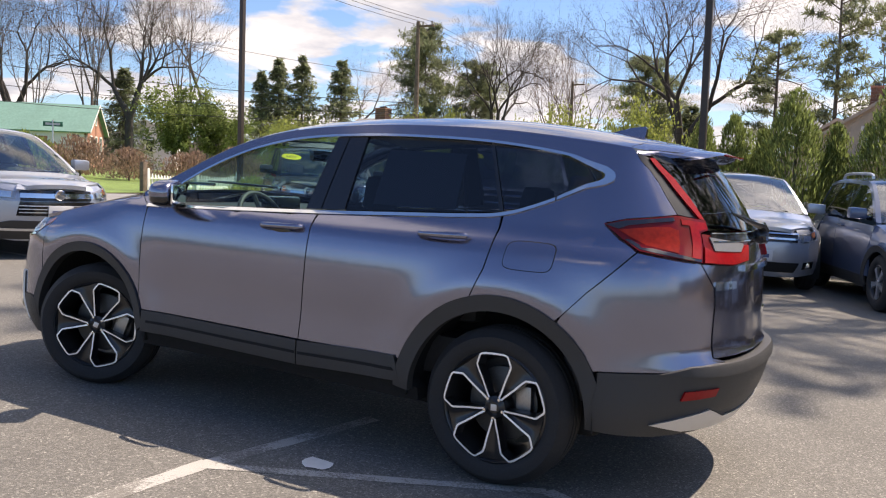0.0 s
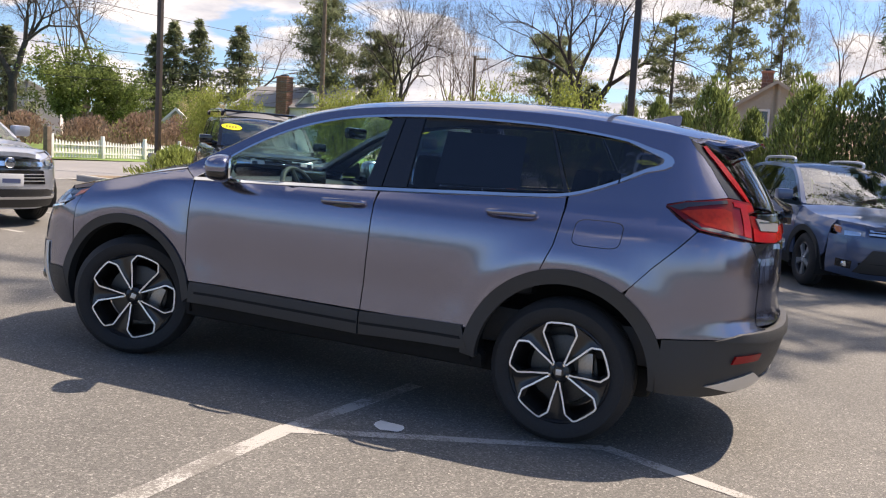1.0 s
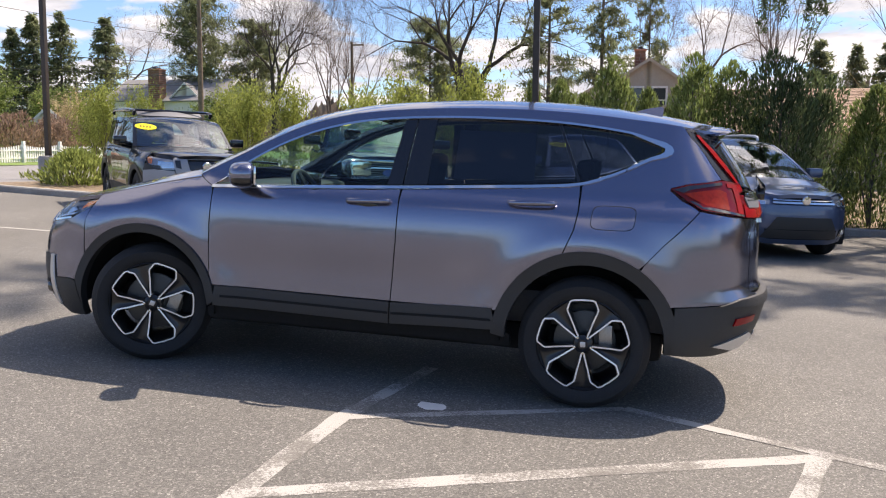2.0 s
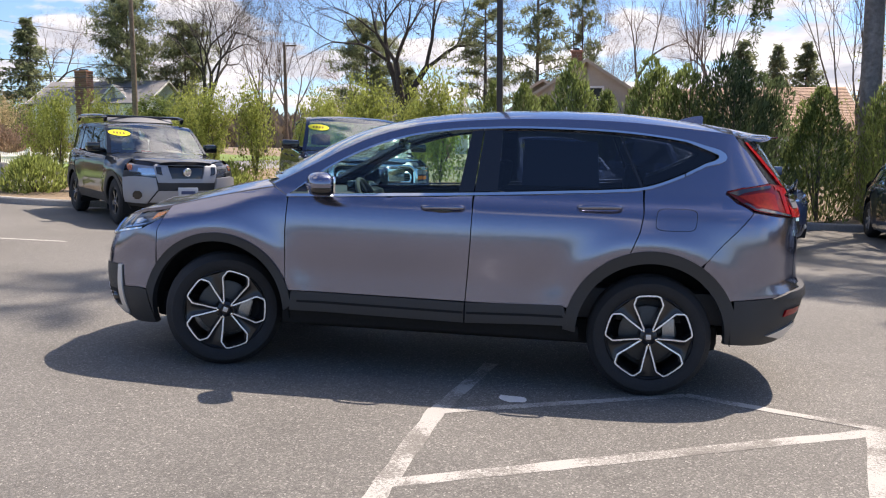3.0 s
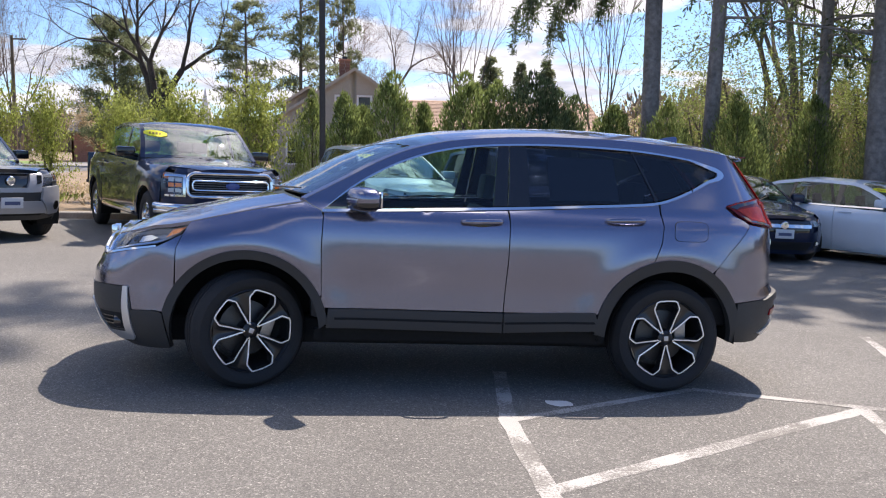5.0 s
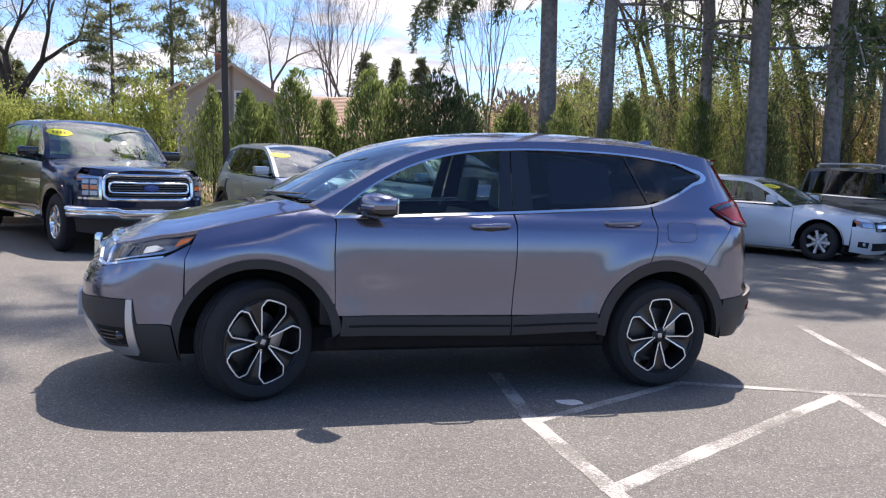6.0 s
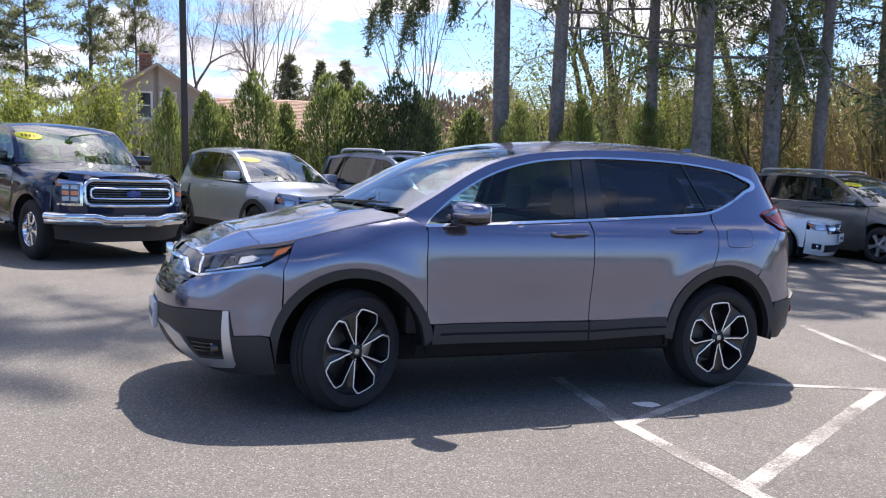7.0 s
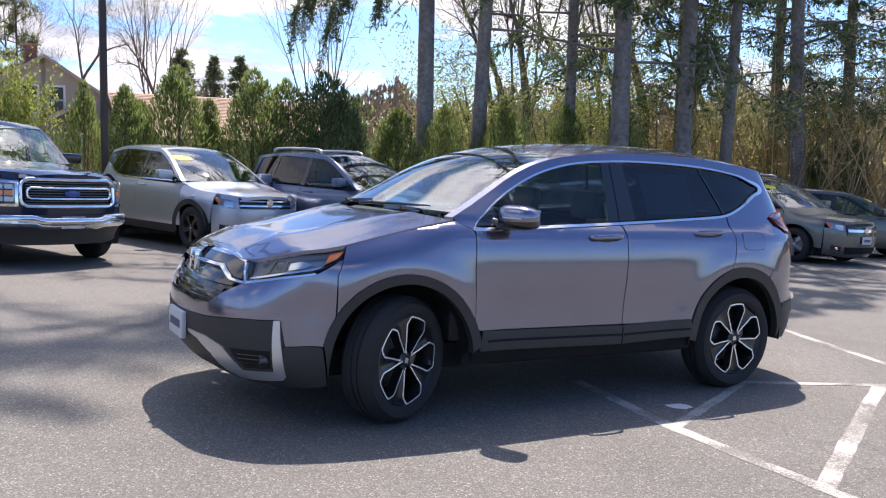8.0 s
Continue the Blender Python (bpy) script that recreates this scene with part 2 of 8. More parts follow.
M = dict(
    steel_paint=paint("steel_paint", (0.215, 0.221, 0.295), 0.92, 0.18, 0.85, (0.58, 0.60, 0.66)),
    black_paint=paint("black_paint", (0.012, 0.014, 0.018), 0.2, 0.3),
    navy_paint=paint("navy_paint", (0.010, 0.018, 0.045), 0.1, 0.3),
    silver_paint=paint("silver_paint", (0.42, 0.45, 0.51), 0.6, 0.33),
    slate_paint=paint("slate_paint", (0.065, 0.10, 0.185), 0.5, 0.34),
    grey_paint=paint("grey_paint", (0.12, 0.125, 0.12), 0.6, 0.36),
    white_paint=paint("white_paint", (0.62, 0.68, 0.74), 0.1, 0.35),
    matte_trim=principled("matte_trim", (0.030, 0.030, 0.030), 0.55, grain=0.12, grain_scale=500, bump=0.15, bump_scale=600),
    gloss_black=principled("gloss_black", (0.012, 0.012, 0.013), 0.12, coat=0.5),
    bumper_silver=principled("bumper_silver", (0.34, 0.35, 0.37), 0.42, 0.3, grain=0.06, grain_scale=200, stain=0.05),
    liner=principled("liner", (0.008, 0.008, 0.008), 0.95, grain=0.2),
    chrome=principled("chrome", (0.78, 0.79, 0.80), 0.09, 1.0, grain=0.02, grain_scale=80),
    satin_silver=principled("satin_silver", (0.62, 0.63, 0.65), 0.35, 0.8, grain=0.05, grain_scale=300),
    machined=principled("machined", (0.92, 0.92, 0.92), 0.32, 0.55, grain=0.04, grain_scale=400),
    wheel_black=principled("wheel_black", (0.012, 0.012, 0.013), 0.3, coat=0.3, grain=0.1, grain_scale=200),
    rubber=principled("rubber", (0.018, 0.018, 0.019), 0.8, grain=0.2, grain_scale=120, stain=0.15, stain_scale=9, bump=0.2, bump_scale=300),
    brake_metal=principled("brake_metal", (0.38, 0.37, 0.36), 0.4, 0.9, grain=0.15, grain_scale=150),
    # darker than brake_metal, for the disc behind the petal spokes
    dark_steel=principled("dark_steel", (0.11, 0.108, 0.105), 0.5, 0.7, grain=0.2, grain_scale=150),
    clear_glass=glass("clear_glass", (0.70, 0.92, 0.86), 1.0, 1.5),
    shield_glass=glass("shield_glass", (0.62, 0.78, 0.77), 1.0, 2.3),
    dark_glass=glass("dark_glass", (0.17, 0.21, 0.27), 1.0, 1.6),
    lens_clear=glass("lens_clear", (0.85, 0.88, 0.9)),
    red_lens=principled("red_lens", (0.28, 0.005, 0.007), 0.2, coat=0.08, spec=0.25, grain=0.15, grain_scale=60),
    orange_lens=principled("orange_lens", (0.27, 0.018, 0.007), 0.2, coat=0.1, spec=0.25, grain=0.2, grain_scale=45),
    dark_red_lens=principled("dark_red_lens", (0.15, 0.005, 0.006), 0.15, coat=0.12, spec=0.3, grain=0.1),
    smoke_lens=principled("smoke_lens", (0.02, 0.015, 0.016), 0.08, coat=1.0),
    amber_lens=principled("amber_lens", (0.75, 0.19, 0.03), 0.2, coat=1.0, grain=0.15, grain_scale=80),
    lamp_bowl=principled("lamp_bowl", (0.42, 0.43, 0.46), 0.25, 0.6, grain=0.15, grain_scale=30),
    lamp_silver=principled("lamp_silver", (0.75, 0.77, 0.80), 0.15, 0.9),
    seat_cloth=principled("seat_cloth", (0.045, 0.045, 0.047), 0.85, grain=0.15, grain_scale=200, bump=0.2),
    cabin_plastic=principled("cabin_plastic", (0.03, 0.03, 0.032), 0.6, grain=0.1),
    beige_cloth=principled("beige_cloth", (0.42, 0.41, 0.38), 0.85, grain=0.1),
    paper=principled("paper", (0.20, 0.205, 0.20), 0.8, grain=0.05),
    plate_white=principled("plate_white", (0.55, 0.56, 0.57), 0.4, grain=0.05),
    plate_ink=principled("plate_ink", (0.06, 0.08, 0.16), 0.5),
    yellow_sticker=principled("yellow_sticker", (0.85, 0.78, 0.02), 0.6, grain=0.05),
    sticker_ink=principled("sticker_ink", (0.30, 0.20, 0.02), 0.6),
    grey_plastic=principled("grey_plastic", (0.16, 0.165, 0.175), 0.5, grain=0.08, grain_scale=60),
    blue_mark=principled("blue_mark", (0.02, 0.06, 0.25), 0.25, coat=0.6),
)

# ---- mesh kit ----
def finish(bm, sharp=38):
    bmesh.ops.recalc_face_normals(bm, faces=bm.faces)
    for f in bm.faces:
        f.smooth = True
    for e in bm.edges:
        e.smooth = e.calc_face_angle(0.0) < radians(sharp)


def part(name, bm, material, parent=None, label="", sharp=38):
    """Links a bmesh as one mesh object under a thing or a part."""
    finish(bm, sharp)
    me = bpy.data.meshes.new(name)
    bm.to_mesh(me)
    bm.free()
    me.materials.append(material)
    ob = new(name, me)
    ob.parent = parent
    return tagged(ob, label) if label else ob


def thing(name, m, label, category, group="", kind=""):
    ob = new(name)
    ob.empty_display_size = 0.1
    ob.matrix_world = m
    return tagged(ob, label, category, group, kind)


def add_box(bm, x0, x1, y0, y1, z0, z1, bevel=0.0, m=None):
    got = bmesh.ops.create_cube(bm, size=1)["verts"]
    for v in got:
        v.co = Vector(((x0 + x1) / 2 + v.co.x * (x1 - x0), (y0 + y1) / 2 + v.co.y * (y1 - y0), (z0 + z1) / 2 + v.co.z * (z1 - z0)))
    if bevel:
        edges = list({e for v in got for e in v.link_edges})
        got = bmesh.ops.bevel(bm, geom=edges, offset=bevel, segments=2, affect="EDGES", profile=0.6)["verts"]
    if m:
        bmesh.ops.transform(bm, matrix=m, verts=[v for v in got if v.is_valid])
    return bm


def boxed(*a, **k):
    return add_box(bmesh.new(), *a, **k)


def add_tube(bm, pts, radii, n=8, caps=True):
    """A tube along points, with a radius for each (or one for all)."""
    pts = [Vector(p) for p in pts]
    if not hasattr(radii, "__len__"):
        radii = [radii] * len(pts)
    rings, side = [], None
    for k, p in enumerate(pts):
        d = (pts[min(k + 1, len(pts) - 1)] - pts[max(k - 1, 0)]).normalized()
        side = d.orthogonal().normalized() if side is None else (side - d * side.dot(d)).normalized()
        other = d.cross(side)
        rings.append([bm.verts.new(p + radii[k] * (side * math.cos(a) + other * math.sin(a))) for a in (2 * math.pi * j / n for j in range(n))])
    for a, b in zip(rings, rings[1:]):
        for j in range(n):
            bm.faces.new((a[j], a[(j + 1) % n], b[(j + 1) % n], b[j]))
    if caps:
        bm.faces.new(rings[0][::-1])
        bm.faces.new(rings[-1])
    return bm


def add_lathe(bm, profile, n=32, m=None):
    """Turns (radius, along) pairs about the local y axis."""
    rings = []
    for r, y in profile:
        rings.append([bm.verts.new((r * math.cos(a), y, r * math.sin(a))) for a in (2 * math.pi * j / n for j in range(n))])
    for a, b in zip(rings, rings[1:]):
        for j in range(n):
            bm.faces.new((a[j], a[(j + 1) % n], b[(j + 1) % n], b[j]))
    if m:
        bmesh.ops.transform(bm, matrix=m, verts=[v for r in rings for v in r])
    return bm


def add_prism(bm, outline, y0, y1, m=None):
    """An outline of (x, z) pairs, pushed from y0 to y1."""
    a = [bm.verts.new((x, y0, z)) for x, z in outline]
    b = [bm.verts.new((x, y1, z)) for x, z in outline]
    bm.faces.new(a)
    bm.faces.new(b[::-1])
    for j in range(len(a)):
        bm.faces.new((a[j], b[j], b[(j + 1) % len(a)], a[(j + 1) % len(a)]))
    if m:
        bmesh.ops.transform(bm, matrix=m, verts=a + b)
    return bm


def add_sheet(bm, rows):
    """A grid of points as quads."""
    vs = [[bm.verts.new(p) for p in row] for row in rows]
    for a, b in zip(vs, vs[1:]):
        for j in range(len(a) - 1):
            bm.faces.new((a[j], a[j + 1], b[j + 1], b[j]))
    return bm


def thicken(bm, way, border_only=True):
    """Turns the border of an open sheet inwards by the vector that way(co) gives."""
    edges = [e for e in bm.edges if e.is_boundary]
    got = bmesh.ops.extrude_edge_only(bm, edges=edges)["geom"]
    for v in [g for g in got if isinstance(g, bmesh.types.BMVert)]:
        v.co += way(v.co)
    return bm


def mirrored(bm):
    b = bm.copy()
    for v in b.verts:
        v.co.y = -v.co.y
    bmesh.ops.reverse_faces(b, faces=b.faces)
    return b


def smooth(table, x):
    """Smooth reading of a table of (at, value) pairs."""
    n = len(table)
    if x <= table[0][0]:
        return table[0][1]
    if x >= table[-1][0]:
        return table[-1][1]
    k = next(i for i in range(n - 1) if table[i + 1][0] >= x)
    (x0, y0), (x1, y1) = table[k], table[k + 1]
    slope = lambda i: 0 if i in (0, n - 1) else ((table[i + 1][1] - table[i - 1][1]) / (table[i + 1][0] - table[i - 1][0]))  # noqa: E731
    first = (y1 - y0) / (x1 - x0)
    s0 = slope(k) if k else first
    s1 = slope(k + 1) if k + 1 < n - 1 else first
    h = x1 - x0
    t = (x - x0) / h
    return (2 * t**3 - 3 * t**2 + 1) * y0 + (t**3 - 2 * t**2 + t) * h * s0 + (-2 * t**3 + 3 * t**2) * y1 + (t**3 - t**2) * h * s1


def ease(x, a, b):
    t = min(1, max(0, (x - a) / (b - a)))
    return t * t * (3 - 2 * t)


def arc(cx, cz, r, a0, a1, n=14):
    return [(cx + r * math.cos(radians(a0 + (a1 - a0) * k / n)), cz + r * math.sin(radians(a0 + (a1 - a0) * k / n))) for k in range(n + 1)]


def curve(points, n=6):
    """Points on a smooth line through the given ones."""
    pts = [Vector((*p, 0)) if len(p) == 2 else Vector(p) for p in points]
    out = []
    for k in range(len(pts) - 1):
        p0, p1, p2, p3 = pts[max(k - 1, 0)], pts[k], pts[k + 1], pts[min(k + 2, len(pts) - 1)]
        for j in range(n):
            t = j / n
            out.append(0.5 * ((2 * p1) + (p2 - p0) * t + (2 * p0 - 5 * p1 + 4 * p2 - p3) * t**2 + (3 * p1 - p0 - 3 * p2 + p3) * t**3))
    out.append(pts[-1])
    return [tuple(p[:len(points[0])]) for p in out]


class Skin:
    """The outer skin of a vehicle: plan line by height, with the nose at -x and the near side at -y.
    Panels are cut from it by outlines of side points (x, z), front points ('f', across, z) and rear points ('r', across, z)."""

    def __init__(self, nose, tail, width, hood=None, arches=(), flare=0.02, n=8.0, m=2.4, cell=0.06, curl=0.10, nose_n=None):
        self.nose, self.tail, self.width, self.hood = nose, tail, width, hood
        self.arches, self.flare, self.cell, self.curl = arches, flare, cell, curl
        self.w0 = max(v for _, v in width)
        self.plan = {}
        for side, table in ((-1, nose), (1, tail)):
            length = max(v for _, v in table)
            xs = [k / 400 for k in range(320)] + [1 - 0.2 * (1 - k / 400) ** 2.2 for k in range(401)]
            ys = [max(0.0, 1 - x ** (nose_n or n if side < 0 else n)) ** (1 / m) for x in xs]
            s = [0.0]
            for k in range(1, len(xs)):
                s.append(s[-1] + math.hypot((xs[k] - xs[k - 1]) * length, (ys[k] - ys[k - 1]) * self.w0))
            self.plan[side] = (length, np.array(s), np.array(xs), np.array(ys))

    def end(self, side):
        return float(self.plan[side][1][-1])

    def at(self, s, z, out=0.0):
        side = -1 if s < 0 else 1
        length, ss, xs, ys = self.plan[side]
        a = abs(s)
        flip = a > ss[-1]
        if flip:
            a = 2 * ss[-1] - a
        cx, cy = float(np.interp(a, ss, xs)), float(np.interp(a, ss, ys))
        run = smooth(self.nose if side < 0 else self.tail, z)
        x = cx * length + (run - length) * ease(cx, 0.72, 1.0)
        y = cy * smooth(self.width, z)
        x *= side
        if self.hood and x < self.hood[-1][0]:
            top = smooth(self.hood, x)
            y -= self.curl * ease(z, top - 0.17, top + 0.03) ** 2 * cy * ease(-x, -self.hood[-1][0], -self.hood[-1][0] + 0.45)
        for ax, az, ar in self.arches:
            d = math.hypot(x - ax, z - az) - ar
            y += self.flare * math.exp(-((d - 0.03) / 0.10) ** 2) * cy
        if out:
            y += out * min(1, cy * 1.4)
            x += side * out * ease(cx, 0.80, 0.97)
        return Vector((x, y if flip else -y, z))

    def s_of(self, x, z):
        lo, hi = (-self.end(-1), 0.0) if x < 0 else (0.0, self.end(1))
        for _ in range(30):
            mid = (lo + hi) / 2
            if self.at(mid, z).x < x:
                lo = mid
            else:
                hi = mid
        return (lo + hi) / 2

    def flat(self, p):
        if len(p) == 2:
            return self.s_of(*p), p[1]
        kind, across, z = p
        return (-(self.end(-1) - across), z) if kind == "f" else (self.end(1) - across, z)

    def panel(self, outline, out=0.0, deep=0.025, cell=None):
        """A panel cut from the skin, raised by out, its border turned in by deep."""
        cell = cell or self.cell
        pts = [self.flat(p) for p in outline]
        bm = bmesh.new()
        bm.faces.new([bm.verts.new((s, 0, z)) for s, z in pts])
        bmesh.ops.remove_doubles(bm, verts=bm.verts, dist=0.0005)
        for axis in (0, 2):
            lo, hi = min(p[axis // 2] for p in pts), max(p[axis // 2] for p in pts)
            step = cell if axis == 0 else cell * 0.8
            k = math.ceil((lo + 0.004) / step)
            while k * step < hi - 0.004:
                no = (1, 0, 0) if axis == 0 else (0, 0, 1)
                bmesh.ops.bisect_plane(bm, geom=bm.verts[:] + bm.edges[:] + bm.faces[:], plane_co=tuple(c * k * step for c in no), plane_no=no, dist=0.0006)
                k += 1
        for v in bm.verts:
            v.co = self.at(v.co.x, v.co.z, out)
        if deep:
            def inward(co):
                d = Vector((-co.x * ease(abs(co.x), 1.6, 2.3) * 0.5, -co.y, 0))
                return d.normalized() * deep if d.length > 1e-5 else Vector((-math.copysign(deep, co.x), 0, 0))
            thicken(bm, inward)
        return bm


def band(inner, outer):
    """An outline between two lines that run the same way."""
    return list(inner) + list(outer)[::-1]


def strip(line, half):
    """An outline of constant half width round an open line of (x, z) pairs."""
    left, right = [], []
    for k, p in enumerate(line):
        a, b = line[max(k - 1, 0)], line[min(k + 1, len(line) - 1)]
        d = math.hypot(b[0] - a[0], b[1] - a[1]) or 1
        nx, nz = -(b[1] - a[1]) / d, (b[0] - a[0]) / d
        left.append((p[0] + nx * half, p[1] + nz * half))
        right.append((p[0] - nx * half, p[1] - nz * half))
    return left + right[::-1]


# ---- wheels ----
def build_wheel(style, radius=0.36, rim=0.235, wide=0.225):
    """One wheel about the origin, its face towards -y: tyre, rim, spokes, cap, nuts and brake."""
    h = wide / 2
    side = (radius - rim)
    bm = bmesh.new()
    add_lathe(bm, [(rim - 0.002, -h + 0.016), (rim - 0.010, -h + 0.010), (rim - 0.018, -h + 0.02), (rim - 0.026, -h + 0.07), (rim - 0.05, 0.02), (rim - 0.05, h - 0.02)], 48)
    w = part("wheel", bm, M["wheel_black"] if style != "chrome" else M["chrome"])
    bm = bmesh.new()
    add_lathe(bm, [(rim - 0.012, -h + 0.03), (rim, -h + 0.012), (rim + side * 0.25, -h - 0.004), (rim + side * 0.62, -h - 0.002), (radius - 0.03, -h + 0.012),
                   (radius - 0.008, -h + 0.032), (radius, -h + 0.055), (radius + 0.001, -0.048), (radius - 0.008, -0.045), (radius - 0.008, -0.036), (radius + 0.001, -0.033), (radius + 0.001, -0.007), (radius - 0.008, -0.004), (radius - 0.008, 0.005), (radius + 0.001, 0.008), (radius + 0.001, 0.033), (radius - 0.008, 0.036), (radius - 0.008, 0.045), (radius, h - 0.055), (radius - 0.008, h - 0.032), (radius - 0.03, h - 0.012), (rim, h - 0.01)], 56)
    part("tyre", bm, M["rubber"], w, "black rubber tyre with a plain sidewall", 50)
    bm = bmesh.new()
    add_lathe(bm, [(0.0, 0.006), (rim * 0.62, 0.006), (rim * 0.66, 0.01), (rim * 0.66, 0.03), (0.0, 0.03)], 32)
    part("brake_disc", bm, M["brake_metal"] if style != "petal" else M["dark_steel"], w)
    bm = boxed(0.08, 0.155, -0.035, 0.03, -0.02, 0.10, 0.012)
    part("brake_caliper", bm, M["brake_metal"], w)
    face = -h + 0.022
    if style == "petal":
        # one machined line runs out along each petal, over its rim edge, in again and round the hub end of the spoke
        half = [(0.0275, 0.0415), (0.036, 0.060), (0.0475, 0.090), (0.061, 0.125), (0.0775, 0.163), (0.0830, 0.180), (0.0815, 0.192), (0.0685, 0.2275), (0.0, 0.2390)]
        half = [(x * rim / 0.246, z * rim / 0.246) for x, z in half]
        loop = curve(half[:8], 3) + [(0.0590 * rim / 0.246, 0.2335 * rim / 0.246), (0.045 * rim / 0.246, 0.2370 * rim / 0.246), half[8]]
        dish = lambda x, z: face - 0.012 + 0.014 * (1 - math.hypot(x, z) / 0.245)  # noqa: E731
        line = loop + [(-x, z) for x, z in loop[-2::-1]]
        n = len(line)
        inner = []
        for j in range(n):
            a, b = line[max(j - 1, 0)], line[min(j + 1, n - 1)]
            d = math.hypot(b[0] - a[0], b[1] - a[1]) or 1
            inner.append((line[j][0] + (b[1] - a[1]) / d * -0.0090, line[j][1] - (b[0] - a[0]) / d * -0.0090))
        for k in range(5):
            turn = Matrix.Rotation(radians(72 * k), 4, "Y")
            bm = bmesh.new()
            add_sheet(bm, [[Vector((x, dish(x, z), z)) for x, z in line], [Vector((x, dish(x, z) - 0.001, z)) for x, z in inner]])
            bmesh.ops.transform(bm, matrix=turn, verts=bm.verts)
            part("spoke_edge", bm, M["machined"], w, "machined silver spoke edge")
            # the walls of the opening, falling back to the brake
            bm = bmesh.new()
            add_sheet(bm, [[Vector((x, dish(x, z) - 0.001, z)) for x, z in inner], [Vector((x * 0.93, dish(x, z) + 0.012, z * 0.985)) for x, z in inner], [Vector((x * 0.86, dish(x, z) + 0.055, z * 0.97)) for x, z in inner]])
            bmesh.ops.transform(bm, matrix=turn, verts=bm.verts)
            part("opening_wall", bm, M["wheel_black"], w)
            # the black face of the spoke between this petal and the next
            c, s_ = math.cos(radians(72)), math.sin(radians(72))
            rows = []
            for x0, z0 in loop[:-1]:
                x1, z1 = -x0 * c + z0 * s_, x0 * s_ + z0 * c
                row = []
                for q in (0, 0.25, 0.5, 0.75, 1):
                    x, z = x0 + (x1 - x0) * q, z0 + (z1 - z0) * q
                    row.append(Vector((x, dish(x, z) + 0.0015 + 0.012 * 4 * q * (1 - q), z)))
                rows.append(row)
            bm = bmesh.new()
            add_sheet(bm, rows)
            bmesh.ops.transform(bm, matrix=turn, verts=bm.verts)
            part("spoke", bm, M["wheel_black"], w)
    else:
        count, mat = {"chrome": (6, M["chrome"]), "five": (5, M["satin_silver"]), "dark": (5, M["wheel_black"]), "twin": (7, M["satin_silver"])}[style]
        for k in range(count):
            bm = bmesh.new()
            wd = rim * (0.11 if count > 5 else 0.16)
            add_prism(bm, [(-wd * 0.8, 0.05), (wd * 0.8, 0.05), (wd * 0.7, rim * 0.55), (wd * 1.25, rim - 0.012), (-wd * 1.25, rim - 0.012), (-wd * 0.7, rim * 0.55)], face, face + 0.03,
                      Matrix.Rotation(radians(360 / count * k), 4, "Y"))
            part("spoke", bm, mat, w)
    bm = bmesh.new()
    add_lathe(bm, [(0.0, face - 0.004), (0.026, face - 0.004), (0.030, face + 0.002), (0.050, face + 0.010), (0.058, face + 0.03), (0.058, 0.0)], 24)
    part("hub", bm, M["wheel_black"] if style in ("petal", "dark") else M["satin_silver"], w)
    bm = boxed(-0.015, 0.015, face - 0.006, face + 0.002, -0.015, 0.015, 0.003)
    part("cap_mark", bm, M["satin_silver"], w, "plain silver mark on the wheel cap")
    for k in range(5):
        a = radians(90 + 36 + 72 * k)
        bm = bmesh.new()
        add_lathe(bm, [(0.0, face - 0.012), (0.007, face - 0.011), (0.0095, face - 0.004), (0.0095, face + 0.02)], 8, Matrix.Translation((0.047 * math.cos(a), 0, 0.047 * math.sin(a))))
        part("nut", bm, M["chrome"], w)
    return w


def fit_wheel(style, parent, places, turns=(8, 0, 20, 33), **size):
    """Four wheels as parts of a vehicle: places of (x, y, z, steer)."""
    first = build_wheel(style, **size)
    for k, (x, y, z, steer) in enumerate(places):
        m = Matrix.Translation((x, y, z)) @ Matrix.Rotation(radians((180 if y > 0 else 0) + steer), 4, "Z") @ Matrix.Rotation(radians(turns[k % len(turns)]), 4, "Y")
        ob = first if k == len(places) - 1 else copy_thing(first, m)
        ob.parent = parent
        ob.matrix_basis = m

# ---- ground ----
SLOPE = math.tan(radians(2.02))


def land(x, y=0.0):
    """Height of the ground: the lot's plane, flattening out far away."""
    far = 30.0
    a = abs(x)
    run = a if a < far else far + 18 * math.tanh((a - far) / 18)
    return -SLOPE * math.copysign(run, x)


